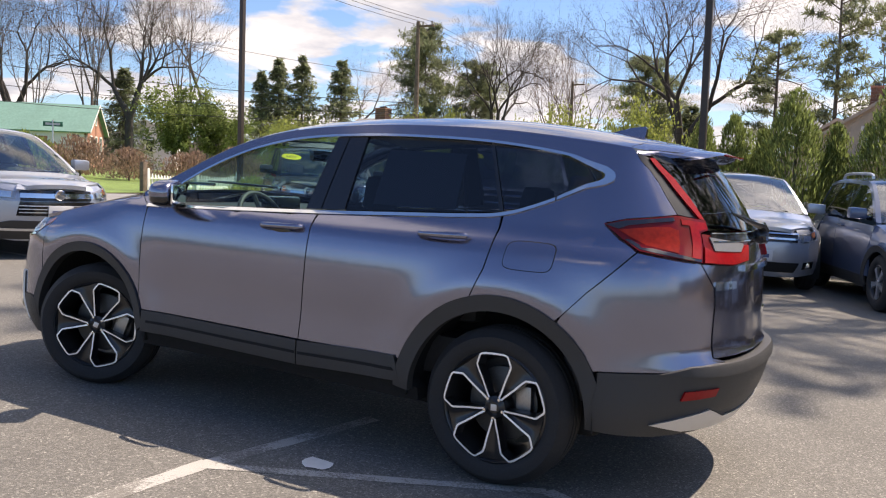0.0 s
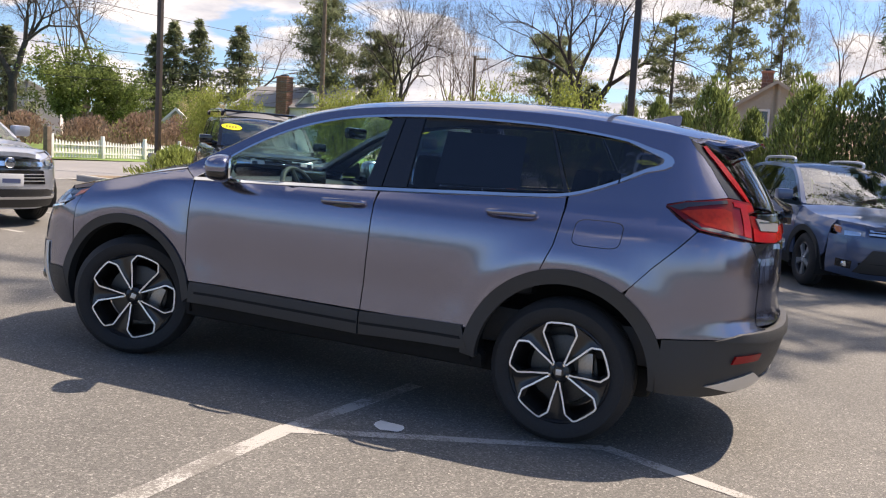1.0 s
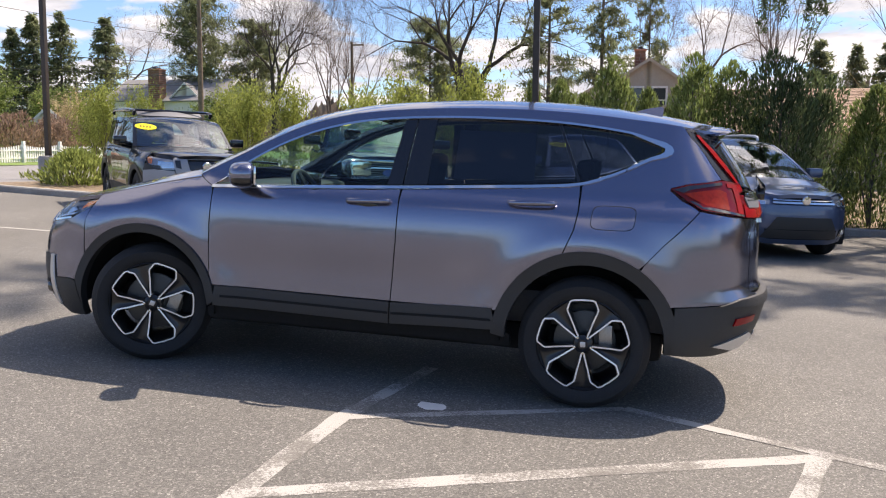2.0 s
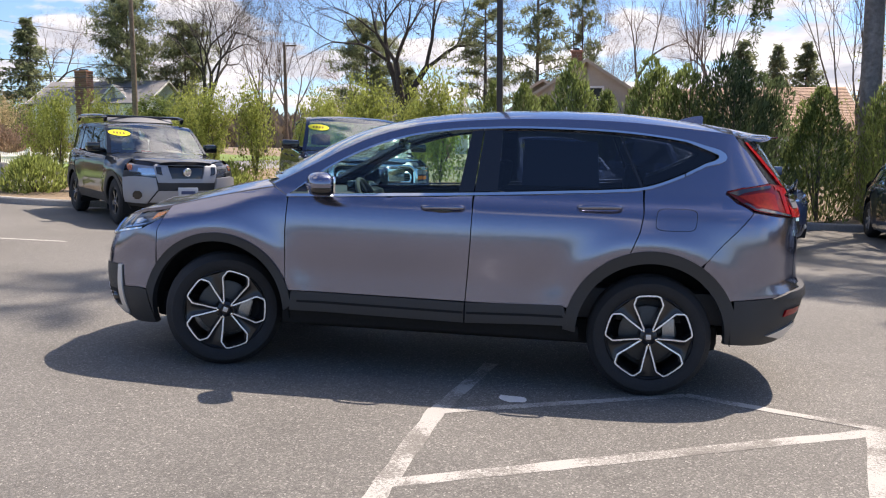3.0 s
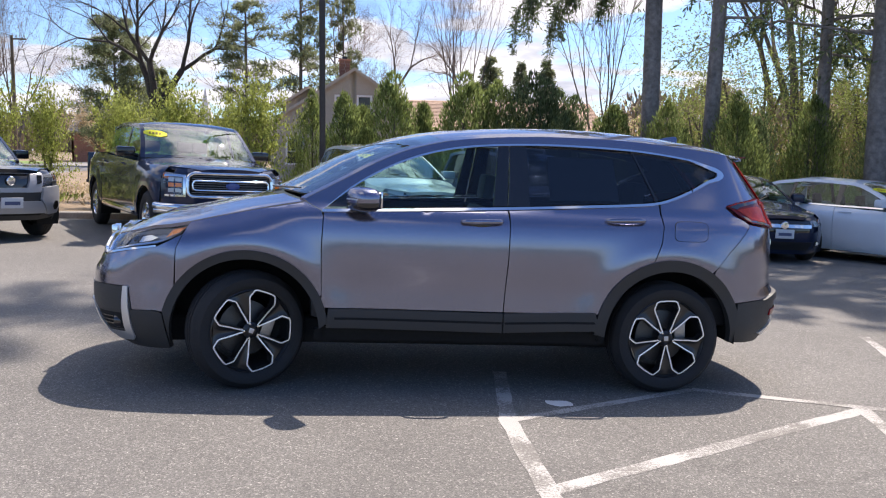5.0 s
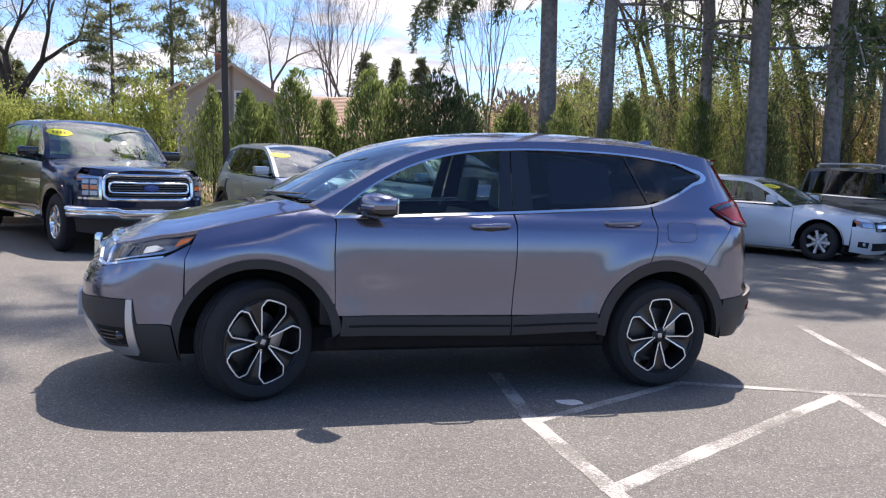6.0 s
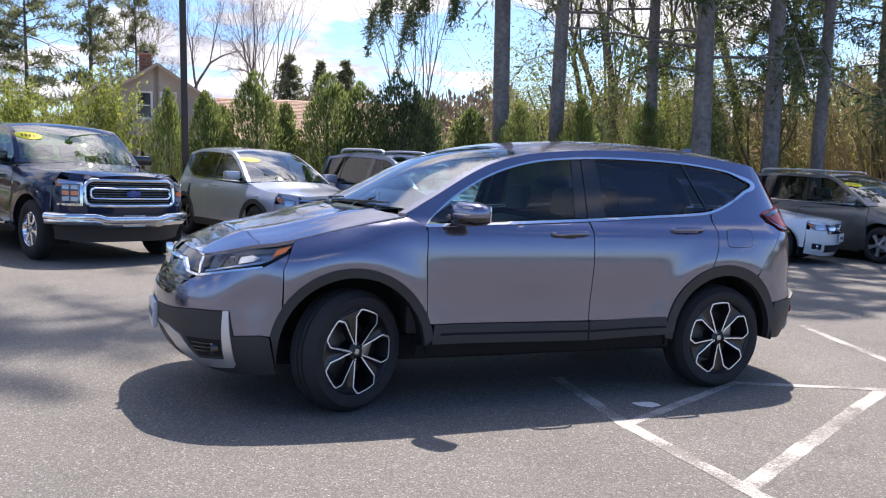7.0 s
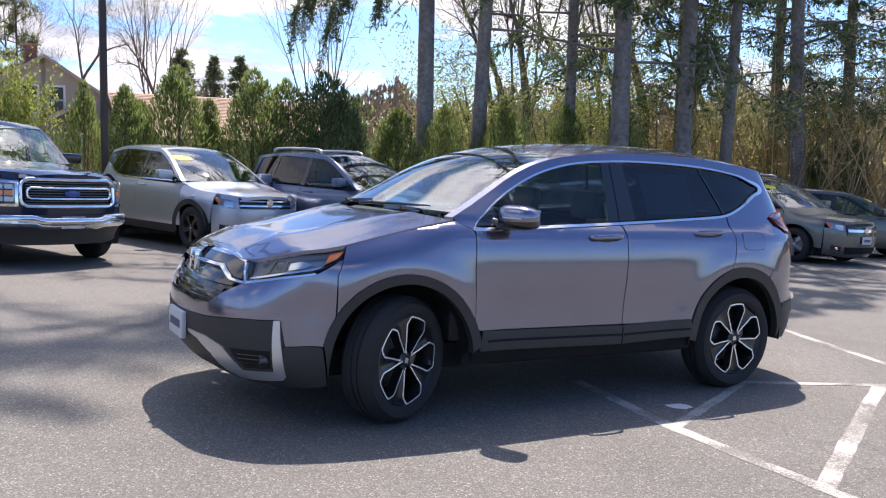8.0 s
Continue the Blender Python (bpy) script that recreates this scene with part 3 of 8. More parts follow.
M.update(
    asphalt=asphalt_material(),
    road_asphalt=principled("road_asphalt", (0.22, 0.215, 0.21), 0.9, grain=0.25, grain_scale=60, stain=0.10, stain_scale=0.6, bump=0.4, bump_scale=120),
    line_paint=worn_paint_material(),
    lawn=principled("lawn", (0.13, 0.20, 0.045), 0.9, grain=0.45, grain_scale=14, stain=0.25, stain_scale=0.5, bump=0.8, bump_scale=40),
    litter=principled("litter", (0.22, 0.165, 0.11), 0.95, grain=0.5, grain_scale=18, stain=0.25, stain_scale=0.9, bump=0.9, bump_scale=60),
    concrete=principled("concrete", (0.34, 0.325, 0.30), 0.9, grain=0.15, grain_scale=40, stain=0.2, stain_scale=2, bump=0.3),
    bark=principled("bark", (0.125, 0.105, 0.09), 0.95, grain=0.4, grain_scale=9, stain=0.25, stain_scale=1.5, bump=1.0, bump_scale=25),
    pale_bark=principled("pale_bark", (0.20, 0.18, 0.165), 0.95, grain=0.35, grain_scale=10, stain=0.3, stain_scale=1.2, bump=1.0, bump_scale=22),
    # darker copies of bark and twig: the oak's backlit shade is in the colour
    dark_bark=principled("dark_bark", (0.055, 0.047, 0.042), 0.95, grain=0.4, grain_scale=9, stain=0.25, stain_scale=1.5, bump=1.0, bump_scale=25),
    backlit_twig=principled("backlit_twig", (0.075, 0.06, 0.052), 0.95, grain=0.3, grain_scale=3),
    twig=principled("twig", (0.15, 0.115, 0.095), 0.95, grain=0.3, grain_scale=3),
    red_twig=principled("red_twig", (0.21, 0.135, 0.10), 0.95, grain=0.3, grain_scale=3),
    pole_wood=principled("pole_wood", (0.17, 0.125, 0.09), 0.9, grain=0.3, grain_scale=8, stain=0.2, stain_scale=1),
    pole_metal=principled("pole_metal", (0.045, 0.034, 0.028), 0.5, grain=0.15, grain_scale=20),
    picket=principled("picket", (0.75, 0.74, 0.70), 0.7, grain=0.06, grain_scale=20, random_tint=0.08),
    wire=principled("wire", (0.03, 0.03, 0.03), 0.6),
    leaf_arbor=leaf_material("leaf_arbor", (0.185, 0.235, 0.08), 0.5, 0.62),
    leaf_dark=leaf_material("leaf_dark", (0.11, 0.15, 0.07), 0.5, 0.55),
    leaf_pine=leaf_material("leaf_pine", (0.22, 0.25, 0.14), 0.5, 0.6),
    leaf_young=leaf_material("leaf_young", (0.28, 0.32, 0.085), 0.45, 0.6),
    leaf_spring=leaf_material("leaf_spring", (0.24, 0.285, 0.085), 0.5, 0.6),
    leaf_brown=leaf_material("leaf_brown", (0.46, 0.37, 0.23), 0.5, 0.6),
    leaf_shrub=leaf_material("leaf_shrub", (0.30, 0.205, 0.15), 0.45, 0.45),
    leaf_far=leaf_material("leaf_far", (0.20, 0.165, 0.125), 0.4, 0.2),
    siding_tan=principled("siding_tan", (0.40, 0.36, 0.295), 0.8, grain=0.05, grain_scale=10, stain=0.06, stain_scale=0.7),
    siding_white=principled("siding_white", (0.72, 0.70, 0.66), 0.8, grain=0.05, grain_scale=10, stain=0.06, stain_scale=0.7),
    trim_white=principled("trim_white", (0.72, 0.71, 0.68), 0.6, grain=0.04),
    shingle=principled("shingle", (0.43, 0.30, 0.215), 0.9, grain=0.2, grain_scale=12, stain=0.1, stain_scale=0.8, random_tint=0.10),
    grey_roof=principled("grey_roof", (0.24, 0.235, 0.235), 0.9, grain=0.2, grain_scale=12, stain=0.1, stain_scale=0.8),
    green_roof=principled("green_roof", (0.13, 0.26, 0.215), 0.7, grain=0.12, grain_scale=6, stain=0.08, stain_scale=0.5),
    brick=principled("brick", (0.22, 0.115, 0.085), 0.9, grain=0.2, grain_scale=30, random_tint=0.15),
    brick_far=principled("brick_far", (0.42, 0.20, 0.14), 0.9, grain=0.25, grain_scale=12, stain=0.15, stain_scale=0.8),
    pane=principled("pane", (0.03, 0.035, 0.04), 0.08, spec=0.8),
    sign_green=principled("sign_green", (0.01, 0.12, 0.07), 0.5),
)


def flat_sheet(name, outline, material, lift, label, category, kind="structure", step=4.0, rough_z=0.0):
    """A piece of ground cut to a plan outline, laid on the land."""
    bm = bmesh.new()
    bm.faces.new([bm.verts.new((x, y, 0)) for x, y in outline])
    for axis in (0, 1):
        lo, hi = min(p[axis] for p in outline), max(p[axis] for p in outline)
        k = math.ceil((lo + 0.01) / step)
        while k * step < hi - 0.01:
            no = (1, 0, 0) if axis == 0 else (0, 1, 0)
            bmesh.ops.bisect_plane(bm, geom=bm.verts[:] + bm.edges[:] + bm.faces[:], plane_co=tuple(c * k * step for c in no), plane_no=no, dist=0.001)
            k += 1
    for v in bm.verts:
        v.co.z = land(v.co.x, v.co.y) + lift + rough_z * noise.noise(v.co * 0.7)
    for f in bm.faces:
        if f.normal.z < 0:
            f.normal_flip()
    me = bpy.data.meshes.new(name)
    bm.normal_update()
    bm.to_mesh(me)
    bm.free()
    me.materials.append(material)
    return tagged(new(name, me), label, category, kind=kind)


def build_ground():
    xs = sorted(set([-400, -250, -150, -100] + list(range(-80, 81, 5)) + [100, 150, 250, 400]))
    ys = sorted(set([-400, -250, -150, -80] + list(range(-60, 101, 10)) + [150, 250, 400]))
    verts = [(x, y, land(x, y) - 0.02) for y in ys for x in xs]
    n = len(xs)
    faces = [(j * n + i, j * n + i + 1, (j + 1) * n + i + 1, (j + 1) * n + i) for j in range(len(ys) - 1) for i in range(n - 1)]
    me = bpy.data.meshes.new("ground")
    me.from_pydata(verts, [], faces)
    me.materials.append(M["litter"])
    tagged(new("ground", me), "brown leaf litter and bare soil under the trees", "ground", kind="structure")
    flat_sheet("parking_lot", [(-12.6, -60), (60, -60), (60, 7.5), (24, 9.5), (17, 12.0), (2, 12.0), (-3.5, 11.8), (-6.0, 11.2), (-8.5, 9.6), (-9.6, 9.4), (-12.6, 9.9)], M["asphalt"], 0.0, "worn grey asphalt of a parking lot with faded lines", "parking lot")
    flat_sheet("road", [(-19.0, -80), (-12.6, -80), (-12.6, 90), (-19.0, 90)], M["road_asphalt"], -0.004, "pale grey road beyond the lot", "road")
    flat_sheet("lawn", [(-60, 12), (-27, 12.5), (-20.4, 10), (-19.0, 10), (-19.0, 60), (-60, 60)], M["lawn"], 0.02, "green lawn behind the road", "lawn", rough_z=0.06)
    # kerb along the planted bed
    line = curve([(-12.4, 10.0), (-9.6, 9.5), (-8.4, 9.7), (-6.0, 11.25), (-3.5, 11.9), (2, 12.1), (17, 12.1), (24, 9.6)], 6)
    bm = bmesh.new()
    rows = []
    for k, (x, y) in enumerate(line):
        a, b = line[max(k - 1, 0)], line[min(k + 1, len(line) - 1)]
        d = Vector((b[0] - a[0], b[1] - a[1], 0)).normalized()
        side = Vector((-d.y, d.x, 0))
        p = Vector((x, y, land(x)))
        rows.append([p + Vector((0, 0, -0.05)), p + Vector((0, 0, 0.10)), p + side * 0.02 + Vector((0, 0, 0.125)), p + side * 0.15 + Vector((0, 0, 0.125)), p + side * 0.15 + Vector((0, 0, -0.05))])
    add_sheet(bm, rows)
    tagged(part("kerb", bm, M["concrete"]), "low grey concrete kerb along the planted bed", "kerb", kind="structure")
    bed = [(x, y + 0.12) for x, y in line] + [(24, 40), (-12.4, 40)]
    flat_sheet("planted_bed", bed, M["litter"], 0.09, "brown mulch and leaf litter of the planted bed", "ground", rough_z=0.10)
    # painted lines: two ends and a width each
    lines = [((0.36, -0.35), (0.178, -1.493), 0.11), ((0.178, -1.44), (0.128, -2.56), 0.125), ((0.128, -2.56), (0.03, -5.2), 0.12), ((0.178, -1.493), (1.574, -0.785), 0.085),
             ((1.574, -0.785), (2.54, -1.182), 0.10), ((0.10, -2.56), (2.53, -1.225), 0.125), ((2.54, -1.13), (2.16, -2.45), 0.12), ((2.54, -1.182), (3.30, -1.50), 0.10), ((4.10, 1.15), (3.30, -1.0), 0.11),
             ((-10.5, 4.45), (-5.75, 4.52), 0.10), ((-10.5, 2.66), (-6.0, 2.66), 0.10), ((-12.75, 3.0), (-12.75, 14.5), 0.14)]
    for idx, ((x0, y0), (x1, y1), w) in enumerate(lines):
        d = Vector((x1 - x0, y1 - y0, 0))
        s = Vector((-d.y, d.x, 0)).normalized() * w * 0.41
        n = max(2, int(d.length / 0.12))
        rows = []
        for k in range(n + 1):
            c = Vector((x0, y0, 0)) + d * k / n
            j = 0.008
            a, b = c + s * (1 + random.uniform(-j, j) / 0.06), c - s * (1 + random.uniform(-j, j) / 0.06)
            rows.append([Vector((p.x, p.y, land(p.x) + 0.0015 + 0.0004 * (idx % 5))) for p in (a, b)])
        ob = part("painted_line", add_sheet(bmesh.new(), rows), M["line_paint"])
        tagged(ob, "worn white painted bay line on the asphalt", "line marking", kind="structure")
    for cx, cy, r in ((0.573, -1.146, 0.078),):
        bm = bmesh.new()
        ring = []
        for k in range(12):
            a = 2 * math.pi * k / 12 + 0.3
            rr = r * random.uniform(0.72, 1.12) / max(abs(math.cos(a)), abs(math.sin(a))) ** 0.8
            x, y = cx + rr * 1.05 * math.cos(a), cy + rr * 0.9 * math.sin(a)
            ring.append(bm.verts.new((x, y, land(x) + 0.0045)))
        bm.faces.new(ring)
        tagged(part("paint_spot", bm, M["picket"]), "small pale paint spot on the asphalt", "paint spot", kind="structure")


build_ground()

# ---- the grey compact SUV in the middle of the lot ----
def top_loft(rail, skin, bulge, crown, stations, across=14):
    """Rows across the car over the roof rails: (x, z) along rail, bowed forward by bulge and up by crown."""
    rows = []
    for x, z in stations:
        y = -skin.at(skin.s_of(x, z), z).y
        row = []
        for j in range(across + 1):
            q = -1 + 2 * j / across
            if j in (1, across - 1):
                q *= 1.10  # the glass reaches close to the rail
            row.append(Vector((x - smooth(bulge, x) * (1 - q * q), y * q, z + smooth(crown, x) * (1 - abs(q) ** 2.6))))
        rows.append(row)
    return rows


def build_seats(parent, x_front, x_rear, floor, top, mat, half=0.36):
    for x, y, deep in ((x_front, -half, 0.24), (x_front, half, 0.24), (x_rear, -half * 0.95, 0.30), (x_rear, half * 0.95, 0.30)):
        bm = boxed(x - 0.28, x + 0.22, y - deep, y + deep, floor + 0.25, floor + 0.42, 0.05)
        seat = part("seat", bm, mat, parent)
        bm = boxed(-0.07, 0.07, -deep, deep, 0, top - floor - 0.62, 0.05)
        bmesh.ops.transform(bm, matrix=Matrix.Translation((x + 0.24, y, floor + 0.38)) @ Matrix.Rotation(radians(16), 4, "Y"), verts=bm.verts)
        part("backrest", bm, mat, seat)
        bm = boxed(-0.045, 0.045, -0.13, 0.13, 0, 0.19, 0.04)
        bmesh.ops.transform(bm, matrix=Matrix.Translation((x + 0.24 + (top - floor - 0.58) * 0.29, y, top - 0.20)) @ Matrix.Rotation(radians(8), 4, "Y"), verts=bm.verts)
        part("headrest", bm, mat, seat)


def build_steering(parent, x, y, z, r=0.185):
    bm = bmesh.new()
    ring = [(r * math.cos(a), r * math.sin(a), 0) for a in (2 * math.pi * k / 28 for k in range(29))]
    add_tube(bm, ring, 0.016, 8, False)
    for a in (90, 210, 330):
        add_tube(bm, [(0, 0, 0.01), (r * math.cos(radians(a)), r * math.sin(radians(a)), 0)], 0.014, 6)
    add_box(bm, -0.06, 0.06, -0.05, 0.05, -0.01, 0.03, 0.015)
    bmesh.ops.transform(bm, matrix=Matrix.Translation((x, y, z)) @ Matrix.Rotation(radians(62), 4, "Y") @ Matrix.Rotation(radians(90), 4, "Z"), verts=bm.verts)
    part("steering_wheel", bm, M["cabin_plastic"], parent)


def build_hero():
    car = thing("compact_suv", LOT, "dark steel grey compact SUV with black cladding on bay lines", "car")
    paint_m, trim = M["steel_paint"], M["matte_trim"]
    skin = Skin(
        nose=[(0.22, 2.15), (0.30, 2.27), (0.45, 2.335), (0.60, 2.345), (0.70, 2.33), (0.80, 2.28), (0.88, 2.22), (0.95, 2.14), (1.05, 1.99), (1.20, 1.75)],
        tail=[(0.30, 2.19), (0.42, 2.275), (0.55, 2.315), (0.635, 2.325), (0.69, 2.285), (0.90, 2.27), (1.10, 2.25), (1.25, 2.195), (1.40, 2.10), (1.55, 1.985), (1.64, 1.90)],
        width=[(0.22, 0.86), (0.30, 0.89), (0.42, 0.915), (0.55, 0.912), (0.66, 0.908), (0.80, 0.915), (0.95, 0.910), (1.05, 0.893), (1.10, 0.872), (1.15, 0.815), (1.19, 0.795), (1.30, 0.745), (1.45, 0.672), (1.60, 0.595), (1.66, 0.56)],
        hood=[(-2.24, 0.905), (-2.15, 0.935), (-2.0, 0.955), (-1.75, 0.99), (-1.45, 1.06), (-1.13, 1.13), (-0.93, 1.165)],
        arches=((-1.33, 0.36, 0.49), (1.33, 0.37, 0.50)), flare=0.018, cell=0.05, curl=0.08, nose_n=9.5)
    P = skin.panel
    RAIL = curve([(-1.0, 1.165), (-0.75, 1.30), (-0.56, 1.405), (-0.38, 1.485), (-0.18, 1.543), (0.05, 1.583), (0.40, 1.612), (0.80, 1.622), (1.20, 1.612), (1.60, 1.578), (1.76, 1.560), (1.97, 1.532)], 4)
    DLO_TOP = curve([(-0.895, 1.105), (-0.72, 1.25), (-0.55, 1.355), (-0.37, 1.438), (-0.19, 1.495), (0.0, 1.533), (0.25, 1.558), (0.60, 1.572), (1.08, 1.564), (1.45, 1.527), (1.61, 1.487), (1.715, 1.425)], 4)
    DLO_LOW = curve([(-0.895, 1.105), (-0.35, 1.128), (0.26, 1.156), (0.80, 1.188), (1.07, 1.205), (1.27, 1.228), (1.45, 1.292), (1.61, 1.372), (1.715, 1.425)], 4)
    low = lambda x: float(np.interp(x, [p[0] for p in DLO_LOW], [p[1] for p in DLO_LOW]))  # noqa: E731
    high = lambda x: float(np.interp(x, [p[0] for p in DLO_TOP], [p[1] for p in DLO_TOP]))  # noqa: E731
    G = 0.003  # half a panel gap
    both = lambda name, bm, mat, parent=car, label="", sharp=38: (part(name, mirrored(bm), mat, parent, label, sharp), part(name, bm, mat, parent, label, sharp))[1]  # noqa: E731

    # side panels
    fender = [(-0.882 - G, 0.60), (-0.892 - G, 0.88), (-0.885 - G, 1.07), (-0.90, 1.103), (-0.99, 1.146)]
    fender += [(x, smooth(skin.hood, x) - 0.006 - 0.004 * ease(x, -1.35, -1.1)) for x in (-1.05, -1.13, -1.25, -1.36, -1.47, -1.58, -1.665)]
    fender += [(-1.70, 0.935), (-1.738, 0.845)] + arc(-1.33, 0.36, 0.492, 146, 27, 22)
    both("fender", P(fender, 0.0, 0.004, 0.032), paint_m)
    door = [(-0.882 + G, 0.522), (-0.892 + G, 0.88), (-0.885 + G, 1.07), (-0.882, 1.098)] + [(x, low(x) - 0.012) for x in (-0.6, -0.3, 0.0, 0.252)]
    door += [(0.262 - G, 1.06), (0.258 - G, 0.85), (0.240 - G, 0.515)]
    front_door = both("front_door", P(door), paint_m)
    rdoor = [(0.240 + G, 0.515), (0.258 + G, 0.85), (0.262 + G, 1.06), (0.262 + G, low(0.27) - 0.012)] + [(x, low(x) - 0.012) for x in (0.5, 0.8, 1.05, 1.255)]
    rdoor += [(1.262 - G, 1.08), (1.245 - G, 0.98), (1.195 - G, 0.855)] + arc(1.33, 0.37, 0.503, 105, 163, 10)
    rear_door = both("rear_door", P(rdoor), paint_m)
    quarter = [(1.195 + G, 0.855), (1.245 + G, 0.98), (1.262 + G, 1.08), (1.268, low(1.27) - 0.012)] + [(x, low(x) - 0.012) for x in (1.38, 1.5, 1.62)]
    quarter += [(1.728, 1.415), (1.745, 1.562), (1.779, 1.557), ("r", 0.998, 1.506), ("r", 0.906, 1.467), ("r", 0.846, 1.415), ("r", 0.808, 1.349), ("r", 0.765, 1.279), ("r", 0.92, 1.264), ("r", 1.068, 1.250), (1.732, 1.226), (1.83, 1.165), (1.899, 1.125), (1.719, 0.93), (1.624, 0.82)]
    quarter += arc(1.33, 0.37, 0.503, 58, 104, 10)
    both("quarter_panel", P(quarter), paint_m)
    both("roof_rail_panel", P(RAIL[:-4] + [(1.7435, 1.5), (1.728, 1.417)] + DLO_TOP[::-1] + [(-0.97, 1.14)], 0.0, 0.02), paint_m)
    # what lies behind the gaps
    inner = [(-2.0, 0.45), (-2.0, 0.80), (-1.7, 0.93), (-1.2, 1.05), (-0.9, 1.07), (1.2, 1.14), (1.75, 1.2), (2.02, 1.2), (2.1, 0.60), (1.86, 0.45)] + arc(1.33, 0.37, 0.475, 12, 168, 12) + [(0.8, 0.42), (-0.8, 0.42)] + arc(-1.33, 0.36, 0.475, 12, 168, 12)
    both("inner_shell", P(inner, -0.035, 0, 0.12), M["liner"])

    # black cladding
    both("wheel_arch_trim", P(band(arc(-1.33, 0.36, 0.440, 194, 4, 30), arc(-1.33, 0.36, 0.495, 166, 8, 30)), 0.010, 0.05), trim)
    both("wheel_arch_trim", P(band(arc(1.33, 0.37, 0.430, 180, -3, 30), arc(1.33, 0.37, 0.503, 178, 21, 30)), 0.010, 0.05), trim)
    both("door_cladding", P([(-0.85, 0.40), (-0.838, 0.518), (0.236, 0.508), (0.236, 0.385)], 0.012, 0.03), trim)
    both("door_cladding", P([(0.244, 0.385), (0.244, 0.508), (0.825, 0.528), (0.86, 0.41)], 0.012, 0.03), trim)
    # no groove is cut: raised near-black strips draw the shade inside it
    both("cladding_groove", P([(-0.80, 0.452), (-0.80, 0.466), (0.232, 0.455), (0.232, 0.441)], 0.0145, 0.01), M["liner"])
    both("cladding_groove", P([(0.25, 0.440), (0.25, 0.454), (0.82, 0.470), (0.83, 0.456)], 0.0145, 0.01), M["liner"])
    # near-black inset strip: its colour stands for the deep shade below the doors
    both("sill", P([(-0.92, 0.31), (-0.92, 0.37), (-0.86, 0.40), (0.24, 0.388), (0.87, 0.41), (0.92, 0.37), (0.92, 0.31)], -0.05, 0.08), M["liner"])
    # bumpers
    fb = [(-1.706, 0.93), (-1.743, 0.842)] + arc(-1.33, 0.36, 0.492, 148, 167, 6) + [(-1.86, 0.478), (-1.995, 0.468), (-2.018, 0.606), ("f", 0.70, 0.600), ("f", 0.45, 0.580), ("f", 0.0, 0.562)]
    fb2 = [("f", 0.0, 0.650), ("f", 0.43, 0.652), ("f", 0.53, 0.715), ("f", 0.645, 0.776), ("f", 0.87, 0.818), (-1.855, 0.850), (-1.79, 0.884), (-1.722, 0.922)]
    near = fb + fb2
    both("front_bumper", P(near, 0.0, 0.03), paint_m)
    both("front_lower_trim", P([(-1.815, 0.462), (-1.86, 0.474), (-1.999, 0.464), (-2.021, 0.601), ("f", 0.70, 0.596), ("f", 0.45, 0.576), ("f", 0.0, 0.558), ("f", 0.0, 0.235), ("f", 0.6, 0.225), (-1.765, 0.245)], 0.005, 0.04), trim)
    # grille, slats and chrome wings
    both("grille", P([("f", 0.0, 0.645), ("f", 0.44, 0.645), ("f", 0.55, 0.715), ("f", 0.66, 0.79), ("f", 0.62, 0.885), ("f", 0.0, 0.935)], -0.03, 0.03), M["gloss_black"], car, "gloss black front grille with slats")
    both("grille_frame", P([("f", 0.0, 0.652), ("f", 0.43, 0.654), ("f", 0.53, 0.716), ("f", 0.515, 0.725), ("f", 0.42, 0.668), ("f", 0.0, 0.666)], -0.004, 0.03), M["gloss_black"])
    for k, z in enumerate((0.685, 0.722, 0.759)):
        w = 0.455 + 0.055 * k
        both("grille_slat", P([("f", 0.0, z), ("f", w, z), ("f", w + 0.01, z + 0.014), ("f", 0.0, z + 0.014)], -0.014, 0.02), M["gloss_black"])
    both("grille_wing", P([("f", 0.07, 0.862), ("f", 0.40, 0.862), ("f", 0.55, 0.806), ("f", 0.625, 0.800), ("f", 0.575, 0.880), ("f", 0.42, 0.902), ("f", 0.07, 0.905)], -0.004, 0.03), M["gloss_black"], car, "gloss black upper grille wing")
    both("grille_chrome", P([("f", 0.07, 0.846), ("f", 0.385, 0.846), ("f", 0.535, 0.792), ("f", 0.655, 0.781), ("f", 0.665, 0.792), ("f", 0.545, 0.802), ("f", 0.395, 0.860), ("f", 0.07, 0.860)], 0.008, 0.03), M["chrome"], car, "chrome edge of the grille")
    both("grille_chrome", P([("f", 0.660, 0.780), ("f", 0.87, 0.820), (-1.855, 0.852), (-1.855, 0.862), ("f", 0.87, 0.834), ("f", 0.665, 0.795)], 0.006, 0.02), M["chrome"])
    both("grille_chrome", P([("f", 0.575, 0.884), ("f", 0.590, 0.884), ("f", 0.668, 0.795), ("f", 0.650, 0.795)], 0.006, 0.02), M["chrome"])
    both("grille_bar", P([("f", 0.07, 0.908), ("f", 0.42, 0.905), ("f", 0.57, 0.884), ("f", 0.57, 0.893), ("f", 0.42, 0.917), ("f", 0.07, 0.922)], -0.004, 0.02), M["chrome"])
    nose_x = -smooth(skin.nose, 0.84)
    bm = bmesh.new()
    for y0, y1, z0, z1 in ((-0.065, -0.04, 0.785, 0.905), (0.04, 0.065, 0.785, 0.905), (-0.045, 0.045, 0.835, 0.858)):
        add_box(bm, nose_x - 0.03, nose_x + 0.01, y0, y1, z0, z1, 0.008)
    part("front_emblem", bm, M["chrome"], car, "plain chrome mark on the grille")
